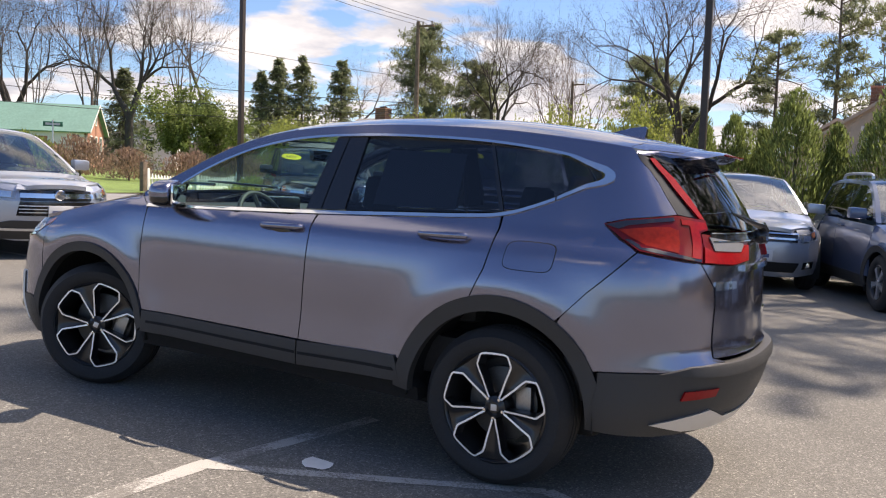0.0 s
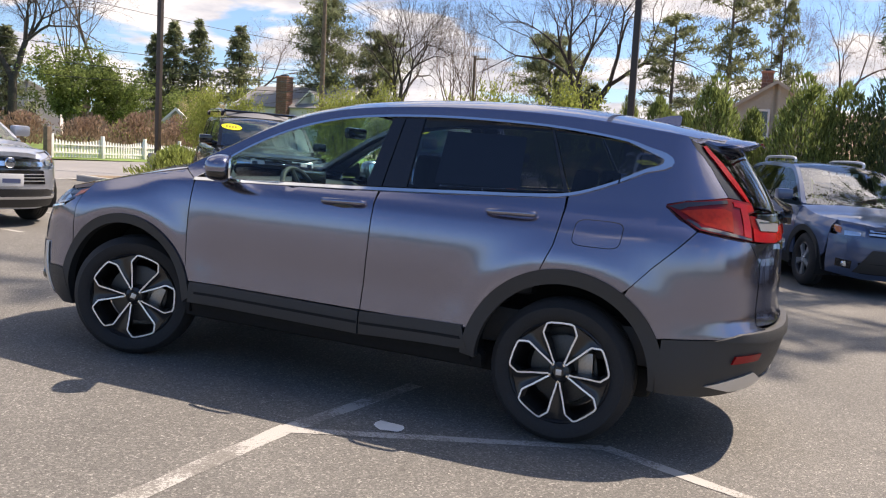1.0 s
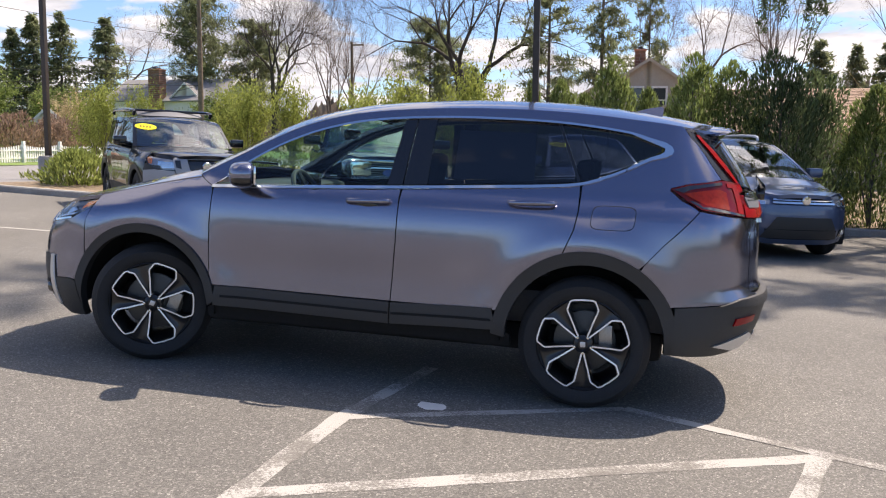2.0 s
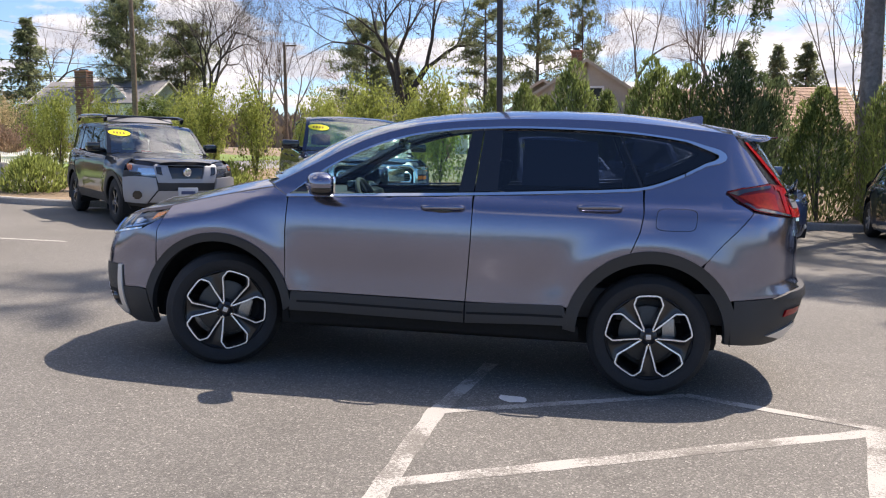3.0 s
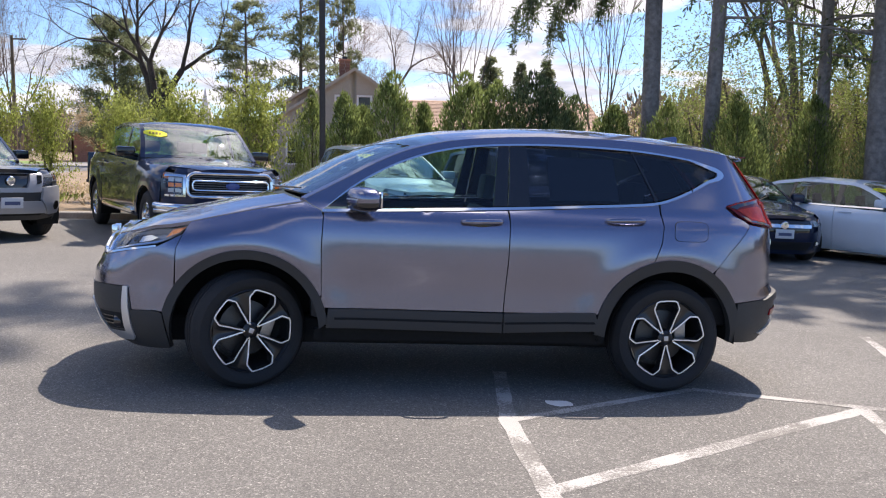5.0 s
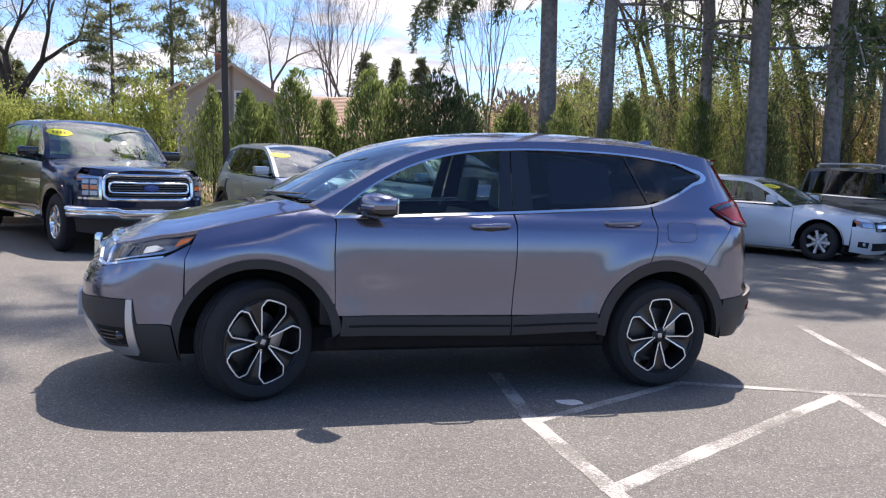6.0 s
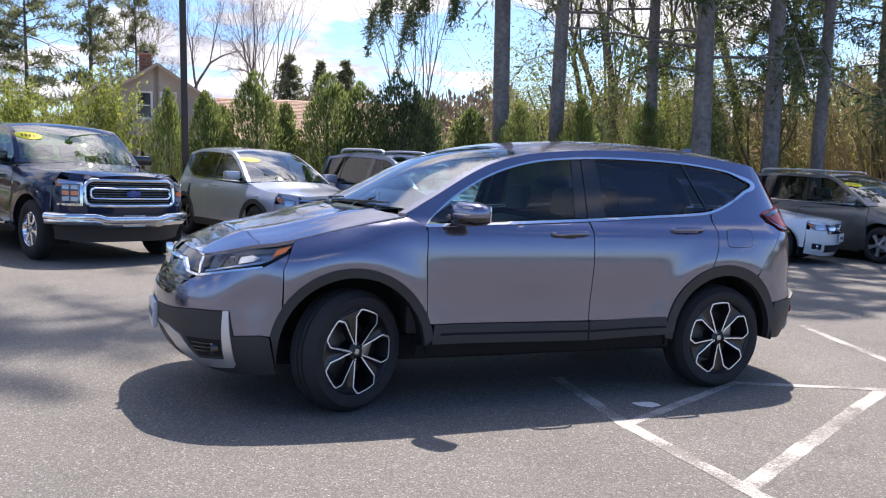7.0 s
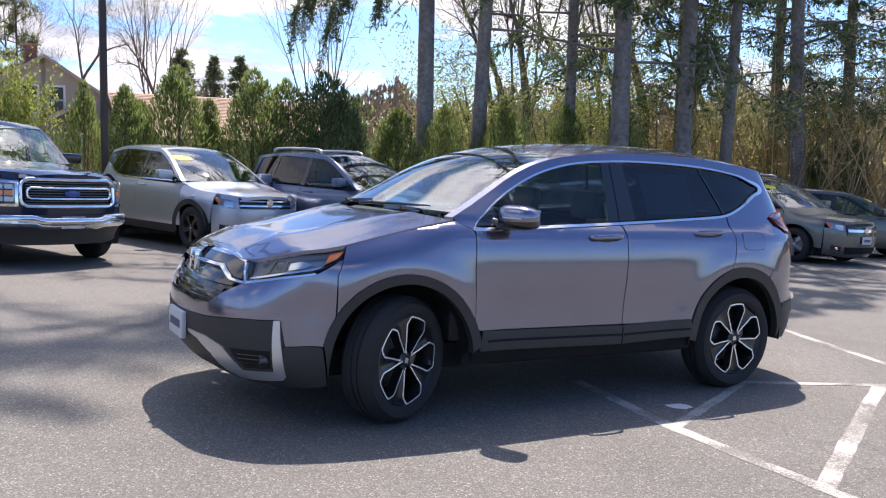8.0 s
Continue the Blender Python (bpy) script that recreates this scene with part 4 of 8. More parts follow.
    # headlights
    lamp_out = [(-1.668, 0.985), (-1.75, 0.962), (-1.9, 0.944), ("f", 0.79, 0.922), ("f", 0.66, 0.905), ("f", 0.59, 0.886), ("f", 0.672, 0.797), ("f", 0.87, 0.838), (-1.855, 0.866), (-1.79, 0.893), (-1.715, 0.930)]
    both("headlight", P(lamp_out, -0.05, 0.0), M["lamp_bowl"], car, "clear headlight with amber corner")
    both("headlight_lens", P(lamp_out, -0.002, 0.045), M["lens_clear"])
    both("headlight_reflector", P([("f", 0.69, 0.825), ("f", 0.87, 0.855), ("f", 0.87, 0.905), ("f", 0.66, 0.880)], -0.03, 0.015), M["grey_plastic"])
    both("headlight_reflector", P([("f", 0.675, 0.803), ("f", 0.87, 0.843), (-1.86, 0.871), (-1.81, 0.890), (-1.86, 0.882), ("f", 0.87, 0.853), ("f", 0.675, 0.814)], -0.012, 0.02), M["lamp_silver"])
    both("headlight_bezel", P([(-1.70, 0.968), (-1.78, 0.950), (-1.9, 0.934), ("f", 0.79, 0.912), ("f", 0.64, 0.893), ("f", 0.64, 0.880), ("f", 0.80, 0.900), (-1.9, 0.915), (-1.80, 0.928), (-1.72, 0.945)], -0.035, 0.0), M["grey_plastic"], car, "grey inner bezel of the headlight")
    both("headlight_bezel", P([("f", 0.765, 0.832), ("f", 0.777, 0.834), ("f", 0.787, 0.905), ("f", 0.775, 0.905)], -0.018, 0.02), M["gloss_black"])
    both("headlight_reflector", P([("f", 0.90, 0.862), (-1.90, 0.878), (-1.85, 0.900), (-1.90, 0.912), ("f", 0.90, 0.898)], -0.034, 0.012), M["lamp_silver"])
    both("turn_signal", P([(-1.685, 0.972), (-1.765, 0.952), (-1.80, 0.905), (-1.725, 0.938)], -0.012, 0.02), M["amber_lens"])
    for y in (0.71, 0.82):
        s, z = skin.flat(("f", y, 0.872))
        p = skin.at(s, z, -0.034)
        for sign in (-1, 1):
            bm = bmesh.new()
            add_lathe(bm, [(0.0, -0.012), (0.018, -0.010), (0.028, 0.0), (0.030, 0.02)], 16, Matrix.Translation((p.x + 0.004, sign * p.y, p.z)) @ Matrix.Rotation(radians(-90), 4, "Z"))
            part("projector_lens", bm, M["smoke_lens"], car)
    # silver blade round the fog lamp, and the skid plate
    both("fog_surround", P([("f", 0.922, 0.605), ("f", 0.935, 0.30), ("f", 0.905, 0.276), ("f", 0.55, 0.241), ("f", 0.434, 0.372), ("f", 0.30, 0.436), ("f", 0.18, 0.450), ("f", 0.18, 0.470), ("f", 0.42, 0.470), ("f", 0.564, 0.436), ("f", 0.674, 0.312), ("f", 0.872, 0.326), ("f", 0.890, 0.604)], 0.012, 0.05), M["satin_silver"], car, "satin silver fog lamp surround")
    both("fog_recess", P([("f", 0.635, 0.395), ("f", 0.695, 0.330), ("f", 0.862, 0.342), ("f", 0.868, 0.440), ("f", 0.62, 0.432)], 0.0065, 0.01), M["liner"])
    for z in (0.362, 0.385, 0.408):
        both("fog_slat", P([("f", 0.67, z - 0.004), ("f", 0.80, z), ("f", 0.80, z + 0.007), ("f", 0.66, z + 0.003)], 0.011, 0.008), M["gloss_black"])
    s, z = skin.flat(("f", 0.80, 0.385))
    p = skin.at(s, z, -0.006)
    for sign in (-1, 1):
        bm = bmesh.new()
        add_lathe(bm, [(0.0, -0.015), (0.035, -0.012), (0.042, 0.0), (0.044, 0.03)], 18, Matrix.Translation((p.x, sign * p.y, p.z)) @ Matrix.Rotation(radians(-90), 4, "Z"))
        part("fog_lamp", bm, M["smoke_lens"], car)
    both("lower_intake", P([("f", 0.0, 0.29), ("f", 0.42, 0.29), ("f", 0.22, 0.42), ("f", 0.0, 0.42)], -0.004, 0.03), M["liner"])
    bm = boxed(-2.372, -2.344, -0.155, 0.155, 0.40, 0.555, 0.008)
    plate = part("front_plate", bm, M["plate_white"], car, "white dealer plate with plain bars")
    bm = boxed(-2.3755, -2.3725, -0.11, 0.11, 0.455, 0.50)
    part("plate_bar", bm, M["plate_ink"], plate)

    # rear: tailgate, lamps, bumper
    rb = [(1.902, 1.119), ("r", 0.75, 1.092), ("r", 0.650, 1.078), ("r", 0.560, 0.975), ("r", 0.550, 0.92), ("r", 0.565, 0.672), ("r", 0.50, 0.658), ("r", 0.50, 0.612), ("r", 0.62, 0.612), (2.1, 0.622), (1.80, 0.605), (1.772, 0.60)] + arc(1.33, 0.37, 0.503, 28, 56, 8) + [(1.626, 0.817), (1.722, 0.927)]
    both("rear_bumper", P(rb, 0.0, 0.03), paint_m)
    both("rear_lower_trim", P([(1.80, 0.60), (2.1, 0.617), ("r", 0.62, 0.608), ("r", 0.0, 0.612), ("r", 0.0, 0.345), ("r", 0.6, 0.335), (2.0, 0.33), (1.757, 0.345), (1.799, 0.552)], 0.008, 0.05), trim)
    both("bumper_step", P([("r", 0.86, 0.612), ("r", 0.56, 0.60), ("r", 0.0, 0.605), ("r", 0.0, 0.655), ("r", 0.56, 0.652), ("r", 0.72, 0.645)], 0.016, 0.05), trim, car, "black plastic edge of the rear bumper step")
    both("rear_skid_plate", P([("r", 0.85, 0.39), ("r", 0.70, 0.425), ("r", 0.56, 0.45), ("r", 0.42, 0.40), ("r", 0.0, 0.40), ("r", 0.0, 0.345), ("r", 0.46, 0.345), ("r", 0.66, 0.352)], 0.018, 0.04), M["satin_silver"])
    both("reflector", P([("r", 0.745, 0.500), ("r", 0.56, 0.512), ("r", 0.55, 0.548), ("r", 0.735, 0.540)], 0.016, 0.02), M["red_lens"], car, "red bumper reflector")
    gate = P([("r", 0.540, 0.93), ("r", 0.555, 0.672), ("r", -0.555, 0.672), ("r", -0.540, 0.93), ("r", -0.550, 0.975), ("r", -0.640, 1.075), ("r", -0.43, 1.066), ("r", -0.25, 1.080), ("r", -0.22, 1.18), ("r", 0.22, 1.18), ("r", 0.25, 1.080), ("r", 0.43, 1.066), ("r", 0.640, 1.075), ("r", 0.550, 0.975)], 0.0, 0.03)
    gate_ob = part("tailgate", gate, paint_m, car)
    bar = lambda half, z0, z1: [("r", half, z0), ("r", half, z1), ("r", -half, z1), ("r", -half, z0)]  # noqa: E731
    part("tailgate_garnish", P(bar(0.585, 1.176, 1.205), 0.018, 0.04), M["gloss_black"], gate_ob, "gloss black bar across the tailgate")
    part("tailgate_chrome", P(bar(0.580, 1.2055, 1.2105), 0.021, 0.02), M["chrome"], gate_ob)
    part("tailgate_chrome", P(bar(0.580, 1.1710, 1.1755), 0.021, 0.02), M["chrome"], gate_ob)
    part("rear_plate_recess", P([("r", 0.26, 0.86), ("r", 0.26, 1.03), ("r", -0.26, 1.03), ("r", -0.26, 0.86)], -0.004, 0.02), M["gloss_black"], gate_ob)
    part("plate_chrome", P([("r", 0.30, 1.04), ("r", 0.30, 1.065), ("r", -0.30, 1.065), ("r", -0.30, 1.04)], 0.016, 0.03), M["chrome"], gate_ob)
    for r0, r1, z0, z1 in ((0.55, 0.50, 0.965, 1.0), (0.495, 0.445, 0.965, 1.0), (0.44, 0.425, 0.978, 0.987), (0.42, 0.375, 0.965, 1.0)):
        part("tailgate_badge", P([("r", r0, z0), ("r", r1, z0), ("r", r1, z1), ("r", r0, z1)], 0.006, 0.012), M["chrome"], gate_ob, "plain chrome badge bar")
    for r0, r1, z0, z1 in ((0.30, 0.27, 0.80, 0.83), (0.26, 0.23, 0.80, 0.83), (0.22, 0.19, 0.80, 0.83)):
        part("tailgate_badge", P([("r", -r0, z0), ("r", -r1, z0), ("r", -r1, z1), ("r", -r0, z1)], 0.006, 0.012), M["chrome"], gate_ob)
    strip_in = [("r", 0.825, 1.518), ("r", 0.707, 1.436), ("r", 0.645, 1.355), ("r", 0.598, 1.262)]
    strip_out = [("r", 0.885, 1.516), ("r", 0.780, 1.441), ("r", 0.714, 1.364), ("r", 0.681, 1.325), ("r", 0.630, 1.266)]
    pillar_edge = [("r", 1.050, 1.540), ("r", 0.995, 1.503), ("r", 0.903, 1.464), ("r", 0.843, 1.412), ("r", 0.805, 1.346), ("r", 0.763, 1.279)]
    flip = lambda line: [("r", -a, z) for _, a, z in line[::-1]]  # noqa: E731
    part("rear_window", P(strip_in + [("r", 0.56, 1.214)] + flip(strip_in + [("r", 0.56, 1.214)]), -0.006, 0.02), M["dark_glass"], gate_ob, "dark tinted rear window")
    part("tailgate_frame", P([("r", 0.86, 1.555)] + strip_in[:1] + [("r", 0.72, 1.497)] + flip([("r", 0.72, 1.497)]) + flip(strip_in[:1]) + [("r", -0.86, 1.555)], -0.004, 0.03), M["gloss_black"], gate_ob)
    bm = bmesh.new()
    add_tube(bm, [(2.27, 0.0, 1.215), (2.265, -0.03, 1.240), (2.235, -0.20, 1.262), (2.195, -0.42, 1.30)], [0.026, 0.022, 0.014, 0.006], 8)
    add_lathe(bm, [(0.0, -0.03), (0.035, -0.03), (0.04, 0.0), (0.03, 0.03)], 16, Matrix.Translation((2.26, 0, 1.19)) @ Matrix.Rotation(radians(90), 4, "Z"))
    part("rear_wiper", bm, M["gloss_black"], car)
    tl = [(1.736, 1.222), ("r", 1.068, 1.246), ("r", 0.92, 1.260), ("r", 0.765, 1.275), ("r", 0.600, 1.260), ("r", 0.600, 1.220), ("r", 0.655, 1.207), ("r", 0.655, 1.084), ("r", 0.75, 1.095), (1.90, 1.122), (1.83, 1.160)]
    both("taillight", P(tl, 0.018, 0.04), M["dark_red_lens"], car, "red tail lamp that runs up the pillar")
    both("taillight_smoke", P([(1.742, 1.220), ("r", 1.068, 1.243), ("r", 0.92, 1.257), ("r", 0.80, 1.268), ("r", 0.80, 1.252), ("r", 0.92, 1.240), ("r", 1.05, 1.222), (1.80, 1.205)], 0.0215, 0.01), M["smoke_lens"])
    both("taillight_core", P([(1.800, 1.202), ("r", 0.94, 1.221), ("r", 0.83, 1.226), ("r", 0.785, 1.215), ("r", 0.785, 1.122), (1.92, 1.145), (1.86, 1.172)], 0.0215, 0.012), M["orange_lens"], car, "orange red core of the tail lamp")
    both("taillight_core", P([("r", 0.76, 1.262), ("r", 0.610, 1.250), ("r", 0.610, 1.226), ("r", 0.665, 1.213), ("r", 0.665, 1.100), ("r", 0.715, 1.106), ("r", 0.715, 1.236), ("r", 0.76, 1.240)], 0.0215, 0.012), M["red_lens"], car, "bright red light bar of the tail lamp")
    both("taillight_band", P([(1.832, 1.163), (1.90, 1.128), ("r", 0.75, 1.099), ("r", 0.660, 1.088), ("r", 0.660, 1.099), ("r", 0.75, 1.112), (1.905, 1.142), (1.85, 1.166)], 0.0205, 0.01), M["smoke_lens"])
    both("pillar_sliver", P(pillar_edge + strip_out[::-1], 0.002, 0.03), M["wheel_black"], car, "smoked edge beside the tall tail lamp")
    both("taillight_strip", P(strip_out + strip_in[::-1], 0.012, 0.03), M["red_lens"])
    both("tailgate_lamp", P([("r", 0.645, 1.082), ("r", 0.43, 1.070), ("r", 0.25, 1.085), ("r", 0.225, 1.168), ("r", 0.645, 1.203)], 0.014, 0.04), M["dark_red_lens"])
    both("tailgate_lamp", P([("r", 0.640, 1.086), ("r", 0.43, 1.076), ("r", 0.26, 1.090), ("r", 0.236, 1.155), ("r", 0.29, 1.152), ("r", 0.34, 1.122), ("r", 0.58, 1.128), ("r", 0.642, 1.150)], 0.020, 0.03), M["red_lens"])
    both("reversing_lamp", P([("r", 0.575, 1.134), ("r", 0.345, 1.127), ("r", 0.305, 1.155), ("r", 0.305, 1.164), ("r", 0.600, 1.190)], 0.019, 0.02), M["grey_plastic"], car, "smoked clear reversing lamp on the tailgate")

    # windows, pillars and bright trim
    def window(x0, x1, inset=0.014, lean=0.0):
        lo = [(x, low(x) + inset) for x in np.linspace(x0, x1, 12)]
        hi = [(x + lean, high(x + lean) - inset) for x in np.linspace(x0, x1, 12)]
        return [tuple(map(float, p)) for p in lo + hi[::-1]]
    front_w = [(x, low(x) + 0.012) for x in np.linspace(-0.85, 0.165, 12)] + [(x, high(x) - 0.014) for x in np.linspace(0.215, -0.85, 26)]
    front_w = [(float(a), float(b)) for a, b in front_w if high(a) - low(a) > 0.02]
    both("front_window", P(front_w, -0.012, 0.006), M["clear_glass"], car, "clear front door window")
    both("pillar_trim", P([(0.165, low(0.165) + 0.012), (0.255, low(0.255) + 0.012), (0.285, high(0.285) - 0.014), (0.215, high(0.215) - 0.014)], -0.004, 0.02), M["gloss_black"])
    both("pillar_trim", P([(0.262, low(0.262) + 0.012), (0.40, low(0.40) + 0.012), (0.40, high(0.40) - 0.014), (0.292, high(0.292) - 0.014)], -0.004, 0.02), M["gloss_black"])
    rear_w = [(x, low(x) + 0.012) for x in np.linspace(0.40, 1.235, 10)] + [(x, high(x) - 0.014) for x in np.linspace(1.10, 0.40, 10)]
    both("rear_window_side", P([(float(a), float(b)) for a, b in rear_w], -0.012, 0.006), M["dark_glass"], car, "dark tinted rear door window")
    quart_w = [(x, low(x) + 0.014) for x in np.linspace(1.262, 1.672, 9)] + [(x, high(x) - 0.018) for x in np.linspace(1.672, 1.12, 12)]
    both("quarter_window", P([(float(a), float(b)) for a, b in quart_w], -0.009, 0.006), M["dark_glass"])
    both("window_divider", P([(1.238, low(1.238) + 0.012), (1.258, low(1.258) + 0.012), (1.117, high(1.117) - 0.014), (1.103, high(1.103) - 0.014)], -0.006, 0.01), M["gloss_black"])
    apex_in = [(1.52, high(1.52) - 0.012), (1.62, high(1.62) - 0.014), (1.668, 1.450), (1.690, 1.433), (1.688, 1.417), (1.668, 1.402), (1.615, low(1.615) + 0.010), (1.50, low(1.5) + 0.007)]
    top_in = [(x, z - 0.012) for x, z in DLO_TOP if -0.80 < x < 1.52]
    both("window_chrome", P(DLO_TOP + top_in[::-1], 0.007, 0.012), M["chrome"], car, "chrome strip round the windows")
    low_out = [p for p in DLO_LOW if p[0] <= 1.50]
    both("window_chrome", P(band([(x, z - 0.009) for x, z in low_out], [(x, z + 0.007) for x, z in low_out]), 0.007, 0.012), M["chrome"])
    both("window_chrome", P([(1.50, low(1.5) - 0.009), (1.62, low(1.62) - 0.010), (1.700, 1.388), (1.730, 1.405), (1.738, 1.424), (1.728, 1.446), (1.690, 1.468), (1.62, high(1.62) + 0.004), (1.52, high(1.52) - 0.002)] + apex_in, 0.008, 0.012), M["chrome"])
    both("sail_trim", P([(-0.86, 1.125), (-0.70, 1.130), (-0.70, 1.235), (-0.80, 1.175)], 0.0, 0.02), M["gloss_black"])

    # roof, windscreen, bonnet
    bulge = [(-1.0, 0.26), (-0.6, 0.20), (-0.2, 0.13), (0.1, 0.06), (0.5, 0.0), (2.0, 0.0), (2.1, -0.06)]
    crown = [(-1.0, 0.02), (-0.5, 0.05), (0.0, 0.062), (0.6, 0.068), (1.4, 0.065), (2.0, 0.05)]
    rows = top_loft(RAIL, skin, bulge, crown, RAIL)
    cut = next(k for k, (x, z) in enumerate(RAIL) if x > -0.12)
    part("windscreen", thicken(add_sheet(bmesh.new(), rows[1:cut]), lambda co: Vector((0.01, 0, -0.012))), M["shield_glass"], car, "laminated windscreen with sky in it")
    part("roof", thicken(add_sheet(bmesh.new(), rows[cut - 1:]), lambda co: Vector((0, 0, -0.02))), paint_m, car)
    part("headliner", add_sheet(bmesh.new(), [[p + Vector((0, 0, -0.05)) for p in r[1:-1]] for r in rows[cut:]]), M["beige_cloth"], car)
    part("screen_band", thicken(add_sheet(bmesh.new(), [[p + Vector((0.0, 0, -0.006)) for p in r] for r in rows[cut - 3:cut]]), lambda co: Vector((0, 0, -0.01))), M["gloss_black"], car)
    for j in (0, 1):
        cols = [[(r[-2] if j else r[1]) + Vector((0, 0, 0.003)), (r[-1] if j else r[0]) + Vector((0, 0, 0.004))] for r in rows[:cut + 1]]
        part("pillar", thicken(add_sheet(bmesh.new(), cols), lambda co: Vector((0, 0, -0.03))), paint_m, car)
    # spoiler over the rear window
    sp = []
    for x, dz, de in ((1.80, 0.004, 0.004), (1.86, 0.006, 0.006), (1.96, -0.004, 0.0), (2.065, -0.012, -0.004), (2.09, -0.022, -0.010), (2.045, -0.046, -0.018), (1.90, -0.056, -0.014), (1.80, -0.056, -0.010)):
        row = []
        side = 0.004 - skin.at(skin.s_of(min(x, 1.93), 1.535), 1.535).y
        for j in range(15):
            q = -1 + 2 * j / 14
            pull = 0.07 * abs(q) ** 2.5
            row.append(Vector((x - pull * (x > 1.95), side * q - 0.03 * q * max(0, (x - 1.93) / 0.2), 1.585 - 0.046 * abs(q) ** 2.4 + dz + (de - dz) * abs(q) ** 3)))
        sp.append(row)
    bm = add_sheet(bmesh.new(), sp + [sp[0]])
    bmesh.ops.remove_doubles(bm, verts=bm.verts, dist=0.0005)
    bmesh.ops.holes_fill(bm, edges=[e for e in bm.edges if e.is_boundary], sides=0)
    bmesh.ops.recalc_face_normals(bm, faces=bm.faces)
    part("spoiler", bm, paint_m, car)
    bm = boxed(2.098, 2.108, -0.22, 0.22, 1.550, 1.560, 0.003)
    part("brake_lamp", bm, M["dark_red_lens"], car)
    # shark fin
    bm = bmesh.new()
    fin = [(1.44, 1.632), (1.53, 1.662), (1.60, 1.681), (1.655, 1.688), (1.668, 1.678), (1.664, 1.628)]
    add_prism(bm, fin, -0.022, 0.022)
    for v in bm.verts:
        v.co.y *= 1 - 0.75 * ease(v.co.z, 1.63, 1.69)
    part("antenna_fin", bm, paint_m, car)
    # bonnet: plan outline along the wings and the nose
    edge = []
    for x in (-1.0, -1.1, -1.2, -1.3, -1.4, -1.5, -1.6, -1.68, -1.78, -1.88):
        z = smooth(skin.hood, x)
        edge.append(skin.at(skin.s_of(x, z), z))
    for f, z in ((0.70, 0.920), (0.62, 0.904), (0.54, 0.897), (0.46, 0.902), (0.38, 0.911), (0.30, 0.918), (0.2, 0.923), (0.1, 0.926), (0.0, 0.927)):
        s, z = skin.flat(("f", f, z))
        edge.append(skin.at(s, z))
    ys = [-p.y for p in edge]
    half = [(p.x, p.y) for p in edge]
    outline = half + [(x, -y) for x, y in half[-2::-1]]
    back = [(-1.0 - 0.245 * (1 - (y / ys[0]) ** 2), y) for y in np.linspace(ys[0] * 0.92, -ys[0] * 0.92, 11)]
    bm = bmesh.new()
    bm.faces.new([bm.verts.new((float(x), float(y), 0)) for x, y in outline + back])
    for axis, lo, hi, step in ((0, -2.3, -0.95, 0.045), (1, -0.85, 0.85, 0.07)):
        k = math.ceil(lo / step)
        while k * step < hi:
            no = (1, 0, 0) if axis == 0 else (0, 1, 0)
            bmesh.ops.bisect_plane(bm, geom=bm.verts[:] + bm.edges[:] + bm.faces[:], plane_co=tuple(c * k * step for c in no), plane_no=no, dist=0.001)
            k += 1
    ex, ey, ez = [-p.x for p in edge], [-p.y for p in edge], [p.z for p in edge]
    for v in bm.verts:
        a = -v.co.x
        ye, ze = float(np.interp(a, ex, ey)), float(np.interp(a, ex, ez))
        q = min(1, abs(v.co.y) / max(ye, 1e-3))
        c = 0.052 * ease(a, 2.30, 1.85) + 0.012 * ease(a, 1.85, 1.2)
        crease = 0.010 * math.exp(-((abs(v.co.y) - 0.30 - 0.22 * (2.2 - a)) / 0.06) ** 2) * ease(a, 2.15, 1.9)
        v.co.z = ze + c * (1 - q ** 2.8) + crease
    thicken(bm, lambda co: Vector((0.006, 0, -0.02)))
    part("bonnet", bm, paint_m, car)
    # scuttle and wipers
    sc = [[Vector((-1.0 - 0.255 * (1 - q * q) + d, 0.74 * q, 1.135 + 0.045 * (1 - q * q) - 0.02 * (d < 0.05))) for q in np.linspace(-1, 1, 13)] for d in (-0.05, 0.02, 0.10)]
    part("scuttle", add_sheet(bmesh.new(), [[Vector(map(float, p)) for p in r] for r in sc]), M["matte_trim"], car)
    for y0, y1 in ((0.50, -0.10), (0.0, -0.58)):
        bm = bmesh.new()
        pts = []
        for k in range(7):
            y = y0 + (y1 - y0) * k / 6
            q = y / 0.74
            pts.append((-1.0 - 0.26 * (1 - q * q) + 0.035 + 0.006 * k, y, 1.19 + 0.018 * (1 - q * q) + 0.004 * k))
        add_tube(bm, pts, [0.010, 0.010, 0.009, 0.008, 0.008, 0.007, 0.006], 6)
        part("wiper", bm, M["gloss_black"], car)

    # mirrors
    for sign in (-1, 1):
        # swept-back housing: body colour above, black below
        place = Matrix.Translation((-0.635, sign * 0.955, 1.183)) @ Matrix.Rotation(radians(-27 * sign), 4, "Z")
        def housing(front, rear, half, tall, lift):
            bm = bmesh.new()
            got = bmesh.ops.create_uvsphere(bm, u_segments=28, v_segments=16, radius=1)["verts"]
            for v in got:
                x, y, z = v.co
                v.co = Vector((math.copysign(abs(x) ** 0.75, x) * (front if x < 0 else rear), math.copysign(abs(y) ** 0.66, y) * half, lift + math.copysign(abs(z) ** 0.70, z) * tall * (1 - 0.12 * y * sign)))
            bmesh.ops.transform(bm, matrix=place, verts=bm.verts)
            return bm
        mirror = part("door_mirror", housing(0.100, 0.045, 0.128, 0.070, 0.004), paint_m, car)
        part("mirror_underside", housing(0.098, 0.047, 0.127, 0.055, -0.020), M["gloss_black"], mirror)
        bm = boxed(0.036, 0.052, -0.108, 0.108, -0.052, 0.052, 0.012)
